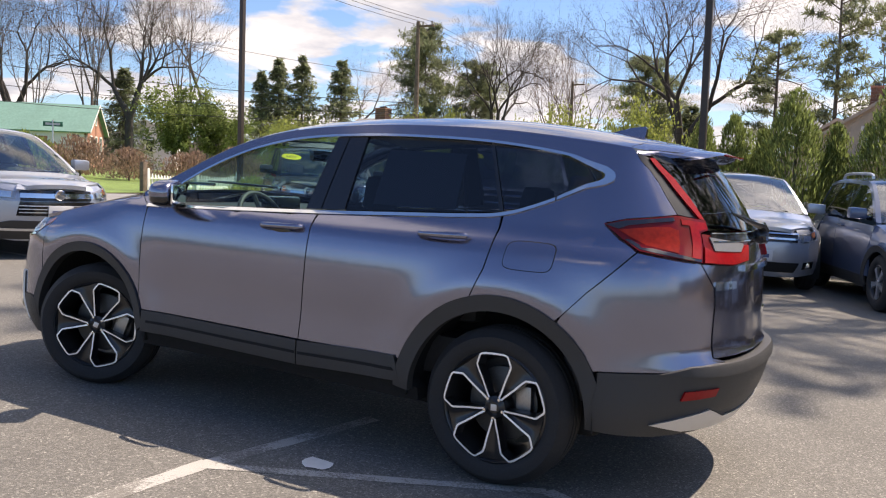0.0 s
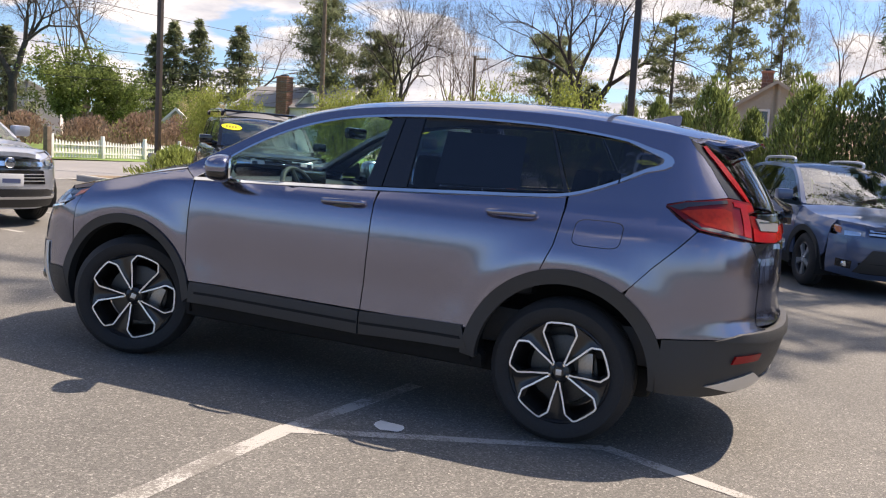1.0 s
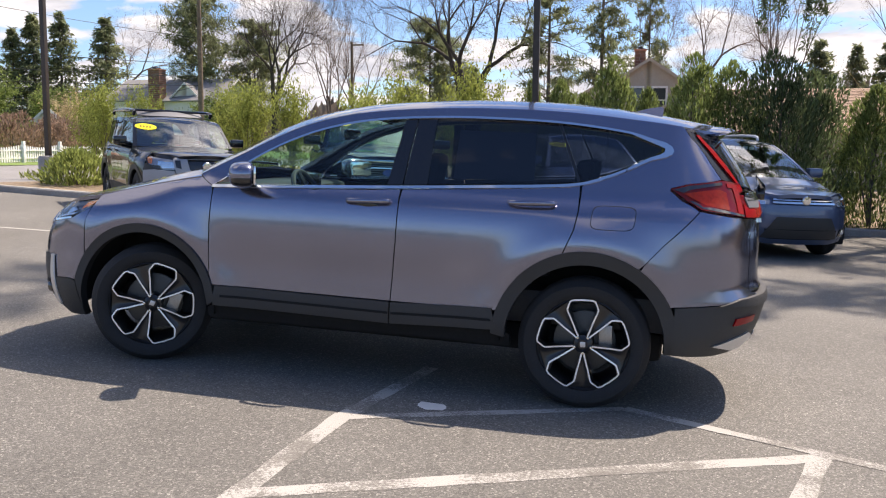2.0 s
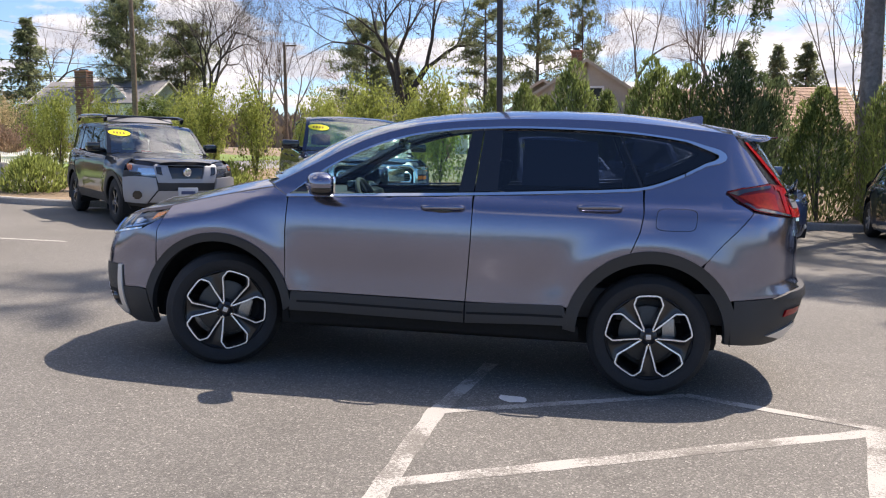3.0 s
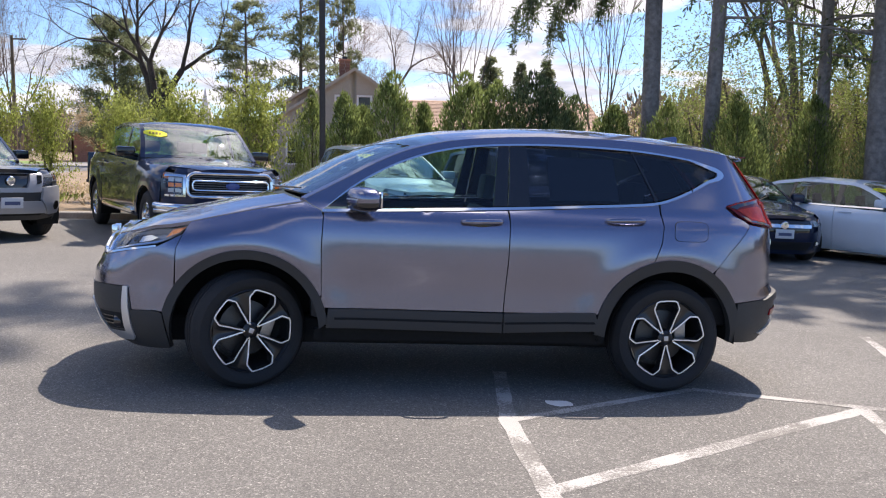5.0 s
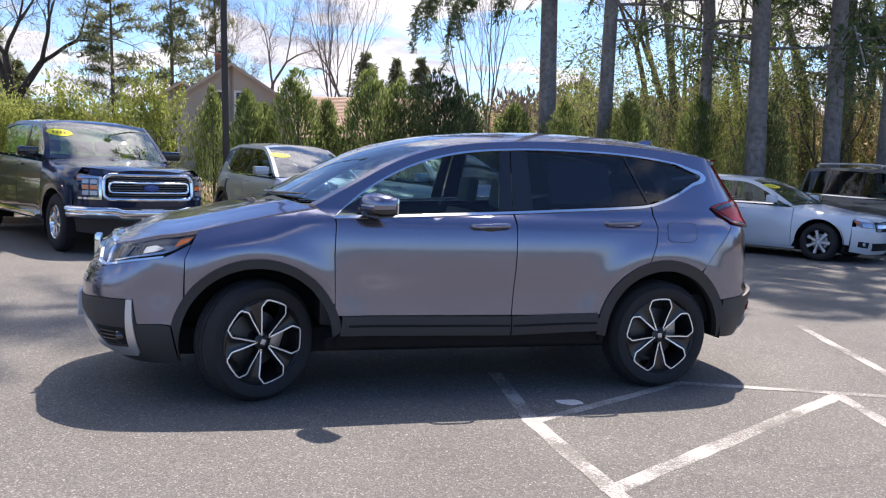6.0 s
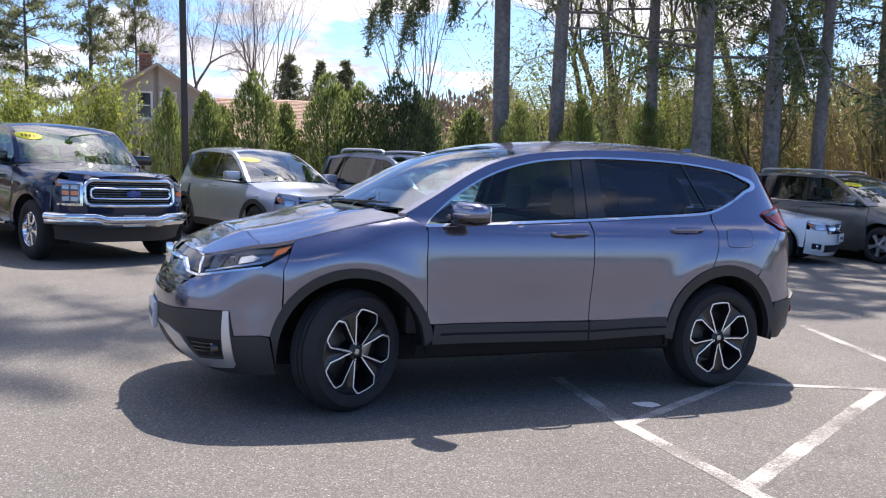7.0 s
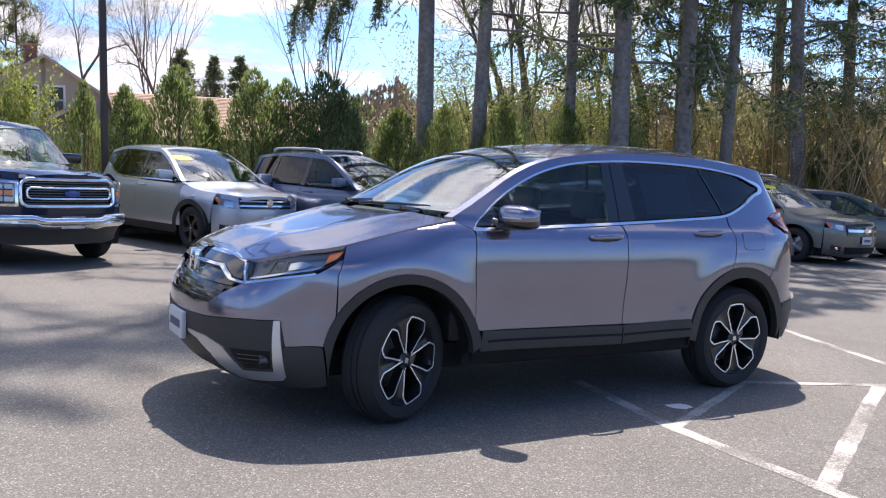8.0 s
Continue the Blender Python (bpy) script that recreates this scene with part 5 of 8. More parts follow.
        bmesh.ops.transform(bm, matrix=place, verts=bm.verts)
        part("mirror_glass", bm, M["chrome"], mirror)
        bm = bmesh.new()
        add_tube(bm, [(-0.72, sign * 0.80, 1.140), (-0.69, sign * 0.85, 1.130), (-0.66, sign * 0.90, 1.135)], [0.035, 0.03, 0.035], 10)
        part("mirror_arm", bm, M["gloss_black"], mirror)
        bm = boxed(-0.103, -0.088, -0.06, 0.06, -0.004, 0.004, 0.002)
        bmesh.ops.transform(bm, matrix=place, verts=bm.verts)
        part("mirror_signal", bm, M["satin_silver"], mirror)

    # handles, fuel flap
    for x, z in ((0.085, 1.068), (1.01, 1.108)):
        for sign in (-1, 1):
            y = -skin.at(x, z).y
            bm = bmesh.new()
            pts = [(x - 0.125, sign * (y + 0.004), z - 0.002), (x - 0.10, sign * (y + 0.030), z), (x, sign * (y + 0.040), z + 0.004), (x + 0.10, sign * (y + 0.032), z + 0.006), (x + 0.125, sign * (y + 0.002), z + 0.004)]
            add_tube(bm, curve(pts, 4), 0.0125, 10)
            for v in bm.verts:
                v.co.z = z + (v.co.z - z) * 1.25
            part("door_handle", bm, paint_m, car)
            # no hollow is shaped: a flat black disc draws the shade behind the handle
            bm = bmesh.new()
            got = bmesh.ops.create_uvsphere(bm, u_segments=20, v_segments=10, radius=1)["verts"]
            for v in got:
                v.co = Vector((x - 0.005 + v.co.x * 0.070, sign * (y + 0.003) + v.co.y * 0.005, z - 0.024 + v.co.z * 0.032))
            part("handle_cup", bm, M["gloss_black"], car)
    flap = []
    for k in range(28):
        c, s_ = math.cos(2 * math.pi * k / 28), math.sin(2 * math.pi * k / 28)
        dz = math.copysign(abs(s_) ** 0.42, s_) * 0.061
        flap.append((1.448 + math.copysign(abs(c) ** 0.42, c) * 0.113 + 0.10 * dz, 1.055 + dz))
    part("fuel_flap", P([(x, z) for x, z in flap], 0.0015, 0.004), paint_m, car)
    part("fuel_flap_gap", P([(1.448 + (x - 1.448) * 1.028, 1.055 + (z - 1.055) * 1.05) for x, z in flap], 0.0006, 0.0), M["liner"], car)

    # floor, wheel wells and cabin
    bm = boxed(-1.85, 1.75, -0.70, 0.70, 0.25, 0.42, 0.05)
    part("underbody", bm, M["liner"], car)
    bm = boxed(-0.95, 1.92, -0.74, 0.74, 0.42, 0.62, 0.04)
    part("cabin_floor", bm, M["cabin_plastic"], car)
    # unseen floor, added to keep sun from leaking through the tail
    bm = boxed(1.93, 2.15, -0.56, 0.56, 0.43, 0.60, 0.04)
    part("boot_floor", bm, M["cabin_plastic"], car)
    for x in (-1.33, 1.33):
        for sign in (-1, 1):
            bm = bmesh.new()
            ring = arc(x, 0.365, 0.462, 184, -4, 18)
            add_sheet(bm, [[Vector((a, sign * y, b)) for a, b in ring] for y in (0.885, 0.55)])
            add_sheet(bm, [[Vector((a, sign * 0.55, b)) for a, b in ring], [Vector((x, sign * 0.55, 0.3)) for _ in ring]])
            part("wheel_well", bm, M["liner"], car)
    bm = boxed(-1.15, -0.62, -0.72, 0.72, 0.85, 1.10, 0.07)
    part("dashboard", bm, M["cabin_plastic"], car)
    bm = boxed(-0.72, -0.60, -0.12, 0.13, 1.06, 1.17, 0.015)
    part("dash_screen", bm, M["gloss_black"], car)
    build_steering(car, -0.48, -0.37, 1.03)
    build_seats(car, -0.02, 0.88, 0.42, 1.36, M["seat_cloth"])
    bm = boxed(-0.36, -0.32, -0.125, 0.125, 1.405, 1.475, 0.02)
    part("cabin_mirror", bm, M["gloss_black"], car)
    part("price_sheet", P([(0.54, 1.215), (1.0, 1.225), (0.98, 1.49), (0.54, 1.49)], -0.03, 0.0), M["paper"], car, "white paper price sheet inside the window")
    fit_wheel("petal", car, [(1.33, 0.785, 0.36, 0), (-1.33, 0.785, 0.36, 24), (1.33, -0.785, 0.36, 0), (-1.33, -0.785, 0.36, 24)], (20, 33, -3, 19), rim=0.258)
    return car


build_hero()

# ---- the other parked vehicles ----
def grille_ring(skin, half, z0, z1, corner, r, out):
    """A rounded bar bent into a frame on the nose of a vehicle."""
    loop = []
    for cf, cz, a0 in ((half - corner, z1 - corner, 0), (-half + corner, z1 - corner, 90), (-half + corner, z0 + corner, 180), (half - corner, z0 + corner, 270)):
        loop += [(cf + corner * math.cos(radians(a0 + 15 * k)), cz + corner * math.sin(radians(a0 + 15 * k))) for k in range(7)]
    pts = []
    for (fa, za), (fb, zb) in zip(loop, loop[1:] + loop[:1]):
        n = max(1, round(abs(fb - fa) / 0.10))
        for i in range(n):
            s, z = skin.flat(("f", fa + (fb - fa) * i / n, za + (zb - za) * i / n))
            pts.append(skin.at(s, z, out))
    bm = bmesh.new()
    add_tube(bm, pts + pts[:1], r, 8, False)
    return bm


def build_vehicle(name, label, place, heading, paint_m, spec, extras=()):
    """A parked vehicle at the lot place (x, y) of its front axle's middle, its nose towards heading (degrees from +x).
    spec: lengths in metres, heights above the ground."""
    g = dict(wb=2.65, fo=0.90, ro=0.95, w=0.91, h=1.68, bonnet=1.02, nose_z=0.88, belt=1.10, cowl=-0.48, roof0=0.72, roof1=3.2, tail=0.25, ground=0.22, r=0.355, rim=0.225, tumble=0.24,
             wheels="five", glass="dark_glass", front_glass="clear_glass", shield="shield_glass", clad=0.0, bed=0.0, steer=0, cell=0.12, seats="seat_cloth", rails=False, grille="bar", chrome_dlo=False, plate=True, sticker=False, box=7.0, lamp_h=0.14, roof_bow=0.05, kick=0.0, sag=0.10)
    g.update(spec)
    # own frame: nose towards -x, front axle at x = 0
    yaw = heading - 180
    root = thing(name, LOT @ Matrix.Translation((place[0], place[1], 0)) @ Matrix.Rotation(radians(yaw), 4, "Z"), label, "car", "cars parked at the edge of the lot")
    mid = (g["wb"] + g["ro"] - g["fo"]) / 2
    o = lambda x: x - mid  # noqa: E731
    Lf, Lr = mid + g["fo"], g["wb"] + g["ro"] - mid
    w, h, belt, low = g["w"], g["h"], g["belt"], g["ground"]
    bon, nz = g["bonnet"], g["nose_z"]
    t = g["tumble"]
    skin = Skin(
        nose=[(low, Lf - 0.12), (low + 0.15, Lf - 0.03), (0.55, Lf), (nz - 0.10, Lf - 0.02), (nz, Lf - 0.07), (bon + 0.05, Lf - 0.30)],
        tail=[(low, Lr - 0.10), (0.5, Lr), (0.75, Lr - 0.02), (belt - 0.1, Lr - 0.06), (belt + 0.1, Lr - 0.06 - 0.35 * g["tail"]), (h, Lr - 0.10 - g["tail"])],
        width=[(low, w - 0.06), (low + 0.15, w - 0.01), (0.62, w), (belt - 0.22, w - 0.005), (belt - 0.08, w - 0.03), (belt, w - 0.085), (belt + 0.06, w - 0.105), (h - 0.05, w - 0.06 - t), (h + 0.05, w - 0.11 - t)],
        hood=[(-Lf + 0.05, nz + 0.02), (-Lf + 0.35, nz + 0.06), (o(0.0), (nz + bon) / 2 + 0.02), (o(g["cowl"] * -1 - 0.1), bon), (o(-g["cowl"] + 0.05), bon + 0.02)],
        arches=((o(0), g["r"], g["r"] + 0.11), (o(g["wb"]), g["r"], g["r"] + 0.11)), flare=0.02, cell=g["cell"], curl=0.10, n=g["box"])
    def put(nm, bm, mat, parent=None, lab=""):
        bmesh.ops.translate(bm, verts=bm.verts, vec=(mid, 0, 0))
        return part(nm, bm, mat, parent or root, lab)
    def both(nm, outline, mat, out=0.0, deep=0.02, parent=None, lab=""):
        bm = skin.panel(outline, out, deep)
        put(nm, mirrored(bm), mat, parent, lab)
        return put(nm, bm, mat, parent, lab)
    c = -g["cowl"]                      # windscreen base behind the front axle
    bpil = c + (g["roof1"] - c) * 0.46
    sill = low + 0.06 + g["clad"]
    ra = g["r"] + 0.075
    A0, A1 = o(0), o(g["wb"])
    zt = lambda x: smooth(skin.hood, x)  # noqa: E731
    # lower side: wing, doors, quarter
    wing = [(o(c - 0.08), sill), (o(c - 0.08), belt - 0.06), (o(c - 0.14), zt(o(c - 0.14)) - 0.01)] + [(x, zt(x) - 0.005) for x in np.linspace(o(c - 0.3), -Lf + 0.42, 5)]
    wing = [(float(a), float(b)) for a, b in wing] + [(-Lf + 0.40, nz - 0.12), (-Lf + 0.42, sill + 0.1)]
    arc0 = [p for p in arc(A0, g["r"], ra, 180, 0, 18) if p[1] > sill]
    both("front_wing", wing + arc0, paint_m)
    both("front_door", [(o(c - 0.07), sill), (o(bpil - 0.005), sill), (o(bpil + 0.03), belt - 0.02), (o(c - 0.05), belt - 0.05), (o(c - 0.07), belt - 0.1)], paint_m)
    arc1 = [p for p in arc(A1, g["r"], ra, 0, 180, 18) if p[1] > sill]
    top = belt + (0.05 if not g["bed"] else 0.06)
    if g["bed"]:
        cab = g["roof1"] + 0.06
        both("rear_door", [(o(bpil + 0.005), sill), (o(cab), sill), (o(cab), belt + 0.01), (o(bpil + 0.04), belt - 0.02)], paint_m)
        both("truck_bed", [(o(cab + 0.03), sill), (o(cab + 0.03), belt + 0.03), (Lr - 0.08, belt + 0.03), (Lr - 0.06, 0.62), (A1 + ra + 0.02, sill + 0.04)] + arc1, paint_m)
    else:
        rd = g["wb"] - 0.30
        both("rear_door", [(o(bpil + 0.005), sill), (A1 - ra - 0.03, sill)] + [p for p in arc1[::-1] if p[0] < A1 - 0.22] + [(o(rd + 0.10), belt - 0.005), (o(bpil + 0.04), belt - 0.015)], paint_m)
        q = [p for p in arc1 if p[0] > A1 - 0.20]
        both("rear_quarter", [(o(rd + 0.115), belt - 0.005), (Lr - 0.55, belt + 0.03), (Lr - 0.20, belt - 0.10), ("r", 0.45, belt - 0.12), ("r", 0.45, sill + 0.05), (A1 + ra + 0.02, sill + 0.02)] + q, paint_m)
    if g["clad"]:
        both("lower_cladding", [(A0 + ra, low + 0.03), (A1 - ra, low + 0.03), (A1 - ra, sill), (A0 + ra, sill)], M["matte_trim"], 0.004)
        both("wheel_arch_trim", band([p for p in arc(A0, g["r"], ra - 0.05, 190, -10, 18)], [p for p in arc(A0, g["r"], ra + 0.03, 190, -10, 18)]), M["matte_trim"], 0.008)
        both("wheel_arch_trim", band([p for p in arc(A1, g["r"], ra - 0.05, 190, -10, 18)], [p for p in arc(A1, g["r"], ra + 0.03, 190, -10, 18)]), M["matte_trim"], 0.008)
    else:
        both("sill_trim", [(A0 + ra, low + 0.02), (A1 - ra, low + 0.02), (A1 - ra, sill), (A0 + ra, sill)], paint_m, -0.01)
    # roof rail line and windows
    base_x, f0 = c + 0.02, g["roof0"] + c
    rail = curve([(o(base_x), bon + 0.03), (o(base_x + (f0 - base_x) * 0.5), bon + (h - 0.05 - bon) * 0.56), (o(f0), h - 0.085), (o(f0 + 0.35), h - 0.05), (o((f0 + g["roof1"]) / 2 + 0.2), h - 0.03), (o(g["roof1"] - 0.3), h - 0.02 - g["sag"] * 0.45), (o(g["roof1"]), h - g["sag"])], 4)
    if g["tail"] > 0.5 and not g["bed"]:
        rail = rail[:-1] + curve([rail[-1], (o(g["roof1"] + 0.45), h - 0.26), (Lr - 0.50, belt + 0.06)], 4)
    rx, rz = [p[0] for p in rail], [p[1] for p in rail]
    hi = lambda x: float(np.interp(x, rx, rz)) - 0.055  # noqa: E731
    end = (rx[-1] - 0.12) if not g["bed"] else o(g["roof1"] - 0.02)
    rdx = o(g["wb"] - 0.16) if not g["bed"] else end
    lo = lambda x: belt + 0.004 + 0.03 * max(0.0, (x - o(bpil)) / 2) + g["kick"] * ease(x, rdx - 0.15, end)  # noqa: E731
    def pane(x0, x1, lean0=0.0, lean1=0.0, n=8):
        a = [(float(x), lo(x) + 0.012) for x in np.linspace(x0, x1, n)]
        b = [(float(x), hi(x) - 0.004) for x in np.linspace(x1 + lean1, x0 + lean0, n)]
        return [p for p in a if hi(p[0]) > lo(p[0])] + [p for p in b if hi(p[0]) > lo(p[0]) + 0.02]
    first = next(x for x in np.linspace(o(base_x), o(f0), 40) if hi(x) > lo(x) + 0.03)
    both("front_window", pane(float(first), o(bpil - 0.03), 0.0, 0.0, 12), M[g["front_glass"]], -0.01, 0.005)
    both("rear_window", pane(o(bpil + 0.05), min(rdx, end), 0.02, -0.04 if not g["bed"] else 0), M[g["glass"]], -0.01, 0.005)
    if end > rdx + 0.15:
        both("quarter_window", pane(rdx + 0.05, end - 0.04, -0.02, -0.10 if g["tail"] < 0.5 else -0.25), M[g["glass"]], -0.01, 0.005)
    frame_top = list(zip(rx, rz))
    both("roof_frame", frame_top + [(x, max(hi(x), lo(x))) for x in rx[::-1]], paint_m, 0.0, 0.02)
    both("window_post", [(o(bpil - 0.03), lo(o(bpil))), (o(bpil + 0.05), lo(o(bpil))), (o(bpil + 0.07), hi(o(bpil + 0.07))), (o(bpil - 0.03), hi(o(bpil)))], M["gloss_black"], -0.004, 0.02)
    if g["kick"]:
        xs = [float(x) for x in np.linspace(rdx - 0.12, end, 9)]
        both("haunch", [(x, lo(x) + 0.006) for x in xs] + [(Lr - 0.42, belt + 0.03), (Lr - 0.55, belt + 0.02), (xs[0], belt - 0.004)], paint_m, 0.0, 0.02)
    if not g["bed"]:
        both("rear_pillar", [(end - 0.04, lo(end)), (Lr - 0.42, belt + 0.03), (rx[-1], rz[-1]), (end - 0.10, hi(end - 0.10))], paint_m, 0.0, 0.02)
        both("window_post", [(rdx, lo(rdx)), (rdx + 0.05, lo(rdx)), (rdx + 0.02, hi(rdx + 0.02)), (rdx - 0.04, hi(rdx - 0.04))], M["gloss_black"], -0.003, 0.02)
    if g["chrome_dlo"]:
        both("window_chrome", band([(float(x), lo(x) - 0.012) for x in np.linspace(float(first), end, 10)], [(float(x), lo(x) + 0.012) for x in np.linspace(float(first), end, 10)]), M["chrome"], 0.006, 0.01)
    # roof, windscreen, rear screen
    rows = []
    for x, z in rail:
        y = -skin.at(skin.s_of(x, z), z).y
        bow = 0.20 * (1 - ease(x, o(base_x), o(f0 + 0.25)))
        rows.append([Vector((x - bow * (1 - q * q), y * q, z + g["roof_bow"] * (1 - abs(q) ** 2.5) * ease(x, o(base_x) - 0.2, o(f0)))) for q in (-1, -0.93, -0.74, -0.5, -0.25, 0, 0.25, 0.5, 0.74, 0.93, 1)])
    cut = next(k for k, (x, z) in enumerate(rail) if x > o(f0) - 0.03)
    put("windscreen", thicken(add_sheet(bmesh.new(), [r[1:-1] for r in rows[:cut + 1]]), lambda co: Vector((0.01, 0, -0.01))), M[g["shield"]], None, "windscreen with sky in it")
    for j in (0, 1):
        cols = [[(r[-2] if j else r[1]) + Vector((0, 0, 0.002)), (r[-1] if j else r[0]) + Vector((0, 0, 0.003))] for r in rows[:cut + 1]]
        put("pillar", thicken(add_sheet(bmesh.new(), cols), lambda co: Vector((0, 0, -0.025))), paint_m)
    if g["tail"] > 0.5 and not g["bed"]:
        k2 = len(rows) - 8
        put("roof", thicken(add_sheet(bmesh.new(), rows[cut:k2 + 1]), lambda co: Vector((0, 0, -0.02))), paint_m)
        put("rear_screen", thicken(add_sheet(bmesh.new(), [r[1:-1] for r in rows[k2:]]), lambda co: Vector((0, 0, -0.01))), M[g["glass"]])
        put("boot_lid", thicken(add_sheet(bmesh.new(), [[Vector((x, y, z - 0.03 * (y / w) ** 2)) for y in np.linspace(-w + 0.16, w - 0.16, 9)] for x, z in ((rx[-1], rz[-1] + 0.02), (Lr - 0.25, belt + 0.05), (Lr - 0.10, belt - 0.02), (Lr - 0.06, belt - 0.2))]), lambda co: Vector((0, 0, -0.02))), paint_m)
    else:
        put("roof", thicken(add_sheet(bmesh.new(), rows[cut:]), lambda co: Vector((0, 0, -0.02))), paint_m)
        if g["bed"]:
            x = rx[-1]
            bm = boxed(x - 0.03, x + 0.02, -w + 0.20, w - 0.20, belt - 0.05, h - 0.10, 0.01)
            put("rear_screen", bm, M[g["glass"]])
            put("bed_floor", boxed(o(g["roof1"] + 0.05), Lr - 0.05, -w + 0.08, w - 0.08, 0.70, 0.76, 0.01), M["liner"])
            put("tailgate", boxed(Lr - 0.10, Lr - 0.03, -w + 0.10, w - 0.10, 0.72, belt + 0.02, 0.02), paint_m)
        else:
            put("tailgate", skin.panel([("r", 0.62, sill + 0.1), ("r", 0.62, belt), ("r", -0.62, belt), ("r", -0.62, sill + 0.1)], 0.0, 0.02), paint_m)
            put("rear_screen", skin.panel([("r", 0.66, belt + 0.02), ("r", 0.58, h - 0.10), ("r", -0.58, h - 0.10), ("r", -0.66, belt + 0.02)], -0.005, 0.02), M[g["glass"]])
    both("tail_lamp", [("r", 0.48, belt - 0.22), ("r", 0.72, belt - 0.22), ("r", 0.85, belt - 0.02), ("r", 0.62, belt)], M["red_lens"], 0.006)
    # bonnet by rows across
    hood = []
    for k in range(10):
        x = o(c + 0.0) - 0.02 + (-Lf + 0.10 - o(c)) * k / 9
        z = zt(x)
        y = max(0.25, -skin.at(skin.s_of(max(x, -Lf + 0.16), z), z).y) * (1 if k < 8 else (0.97 if k == 8 else 0.90))
        hood.append([Vector((x - (0.20 * (1 - k / 9) + 0.06 * (k / 9)) * (1 - q * q), y * q, z - 0.006 + (0.045 - 0.02 * k / 9) * (1 - abs(q) ** 2.6))) for q in np.linspace(-1, 1, 13)])
    put("bonnet", thicken(add_sheet(bmesh.new(), hood), lambda co: Vector((0.0, 0, -0.05))), paint_m)
    put("scuttle", add_sheet(bmesh.new(), [[Vector((o(c) + 0.10 - 0.20 * (1 - q * q) - d, (w - 0.16) * q, bon - 0.01 + 0.03 * (1 - q * q))) for q in np.linspace(-1, 1, 9)] for d in (0.0, 0.16)]), M["matte_trim"])
    # nose: bumper, grille, lamps
    gz0, gz1, gw = g.get("gz", (nz - 0.26, nz - 0.02, 0.52))
    put("front_bumper", skin.panel([(-Lf + 0.39, low + 0.05), (-Lf + 0.37, nz - 0.12), ("f", 0.60, gz0), ("f", -0.60, gz0)] + [("f", -0.92, nz - 0.12), ("f", -0.92, low + 0.05), ("f", -0.5, low), ("f", 0.5, low)], 0.0, 0.03), g.get("bumper_m", paint_m))
    both("front_corner", [(-Lf + 0.417, low + 0.05), (-Lf + 0.397, nz - 0.11), ("f", 0.70, nz - 0.13), ("f", 0.70, low + 0.03)], g.get("bumper_m", paint_m), 0.002, 0.03)
    put("nose_panel", skin.panel([("f", 0.88, nz - 0.14), ("f", 0.86, nz + 0.03), ("f", 0.5, nz + 0.05), ("f", -0.5, nz + 0.05), ("f", -0.86, nz + 0.03), ("f", -0.88, nz - 0.14), ("f", -0.62, gz0 - 0.03), ("f", 0.62, gz0 - 0.03)], -0.034, 0.0), g.get("nose_m", paint_m))
    if nz + 0.03 > gz1 + 0.02:
        put("nose_top", skin.panel([("f", gw + 0.05, gz1 + 0.012), ("f", gw + 0.05, nz + 0.03), ("f", -gw - 0.05, nz + 0.03), ("f", -gw - 0.05, gz1 + 0.012)], 0.002, 0.04), paint_m)
    put("grille", skin.panel([("f", gw, gz0 + 0.01), ("f", gw + 0.02, gz1), ("f", -gw - 0.02, gz1), ("f", -gw, gz0 + 0.01)], -0.02, 0.02), M["liner"] if g["grille"] == "truck" else M["gloss_black"])
    n_bars = {"bar": 2, "wide": 1, "truck": 0, "none": 0}[g["grille"]]
    for k in range(n_bars):
        z = gz0 + (gz1 - gz0) * (k + 0.7) / (n_bars + 0.4)
        tall = 0.055 if g["grille"] == "wide" else 0.025
        put("grille_bar", skin.panel([("f", gw, z - tall / 3), ("f", gw, z + tall * 0.67), ("f", -gw, z + tall * 0.67), ("f", -gw, z - tall / 3)], 0.006, 0.025), M["chrome"])
    if g["grille"] == "truck":
        put("grille_frame", grille_ring(skin, gw + 0.015, gz0 + 0.01, gz1 + 0.005, 0.09, 0.024, 0.012), M["chrome"], None, "rounded chrome frame of the grille")
        for k in range(9):
            z = gz0 + 0.035 + (gz1 - gz0 - 0.07) * k / 8
            put("grille_slat", skin.panel([("f", gw - 0.03, z - 0.004), ("f", gw - 0.03, z + 0.004), ("f", -gw + 0.03, z + 0.004), ("f", -gw + 0.03, z - 0.004)], -0.012, 0.01), M["grey_plastic"])
    nose_x = -smooth(skin.nose, (gz0 + gz1) / 2)
    em = bmesh.new()
    zc = g.get("emblem_z", (gz0 + gz1) / 2 + 0.02)
    add_lathe(em, [(0.0, -0.012), (0.055, -0.010), (0.065, 0.0), (0.065, 0.02)], 20, Matrix.Translation((nose_x - 0.015, 0, zc)) @ Matrix.Rotation(radians(-90), 4, "Z") @ Matrix.Diagonal((g.get("emblem_w", 1.0), 1, g.get("emblem_h", 1.0), 1)))
    put("emblem", em, M[g.get("emblem_m", "chrome")], None, "plain round mark on the grille")
    lh = g["lamp_h"]
    lz = g.get("lamp_z", nz - 0.02)
    lamp = [(-Lf + 0.42, lz + 0.03), (-Lf + 0.33, lz - lh * 0.55), ("f", 0.78, lz - lh), ("f", gw + 0.06, lz - lh), ("f", gw + 0.05, lz - 0.03), ("f", 0.74, lz)]
    both("headlight", lamp, M["lamp_bowl"], -0.03, 0.0)
    both("headlight_lens", lamp, M["lens_clear"], 0.004, 0.03, None, "clear headlight lens")
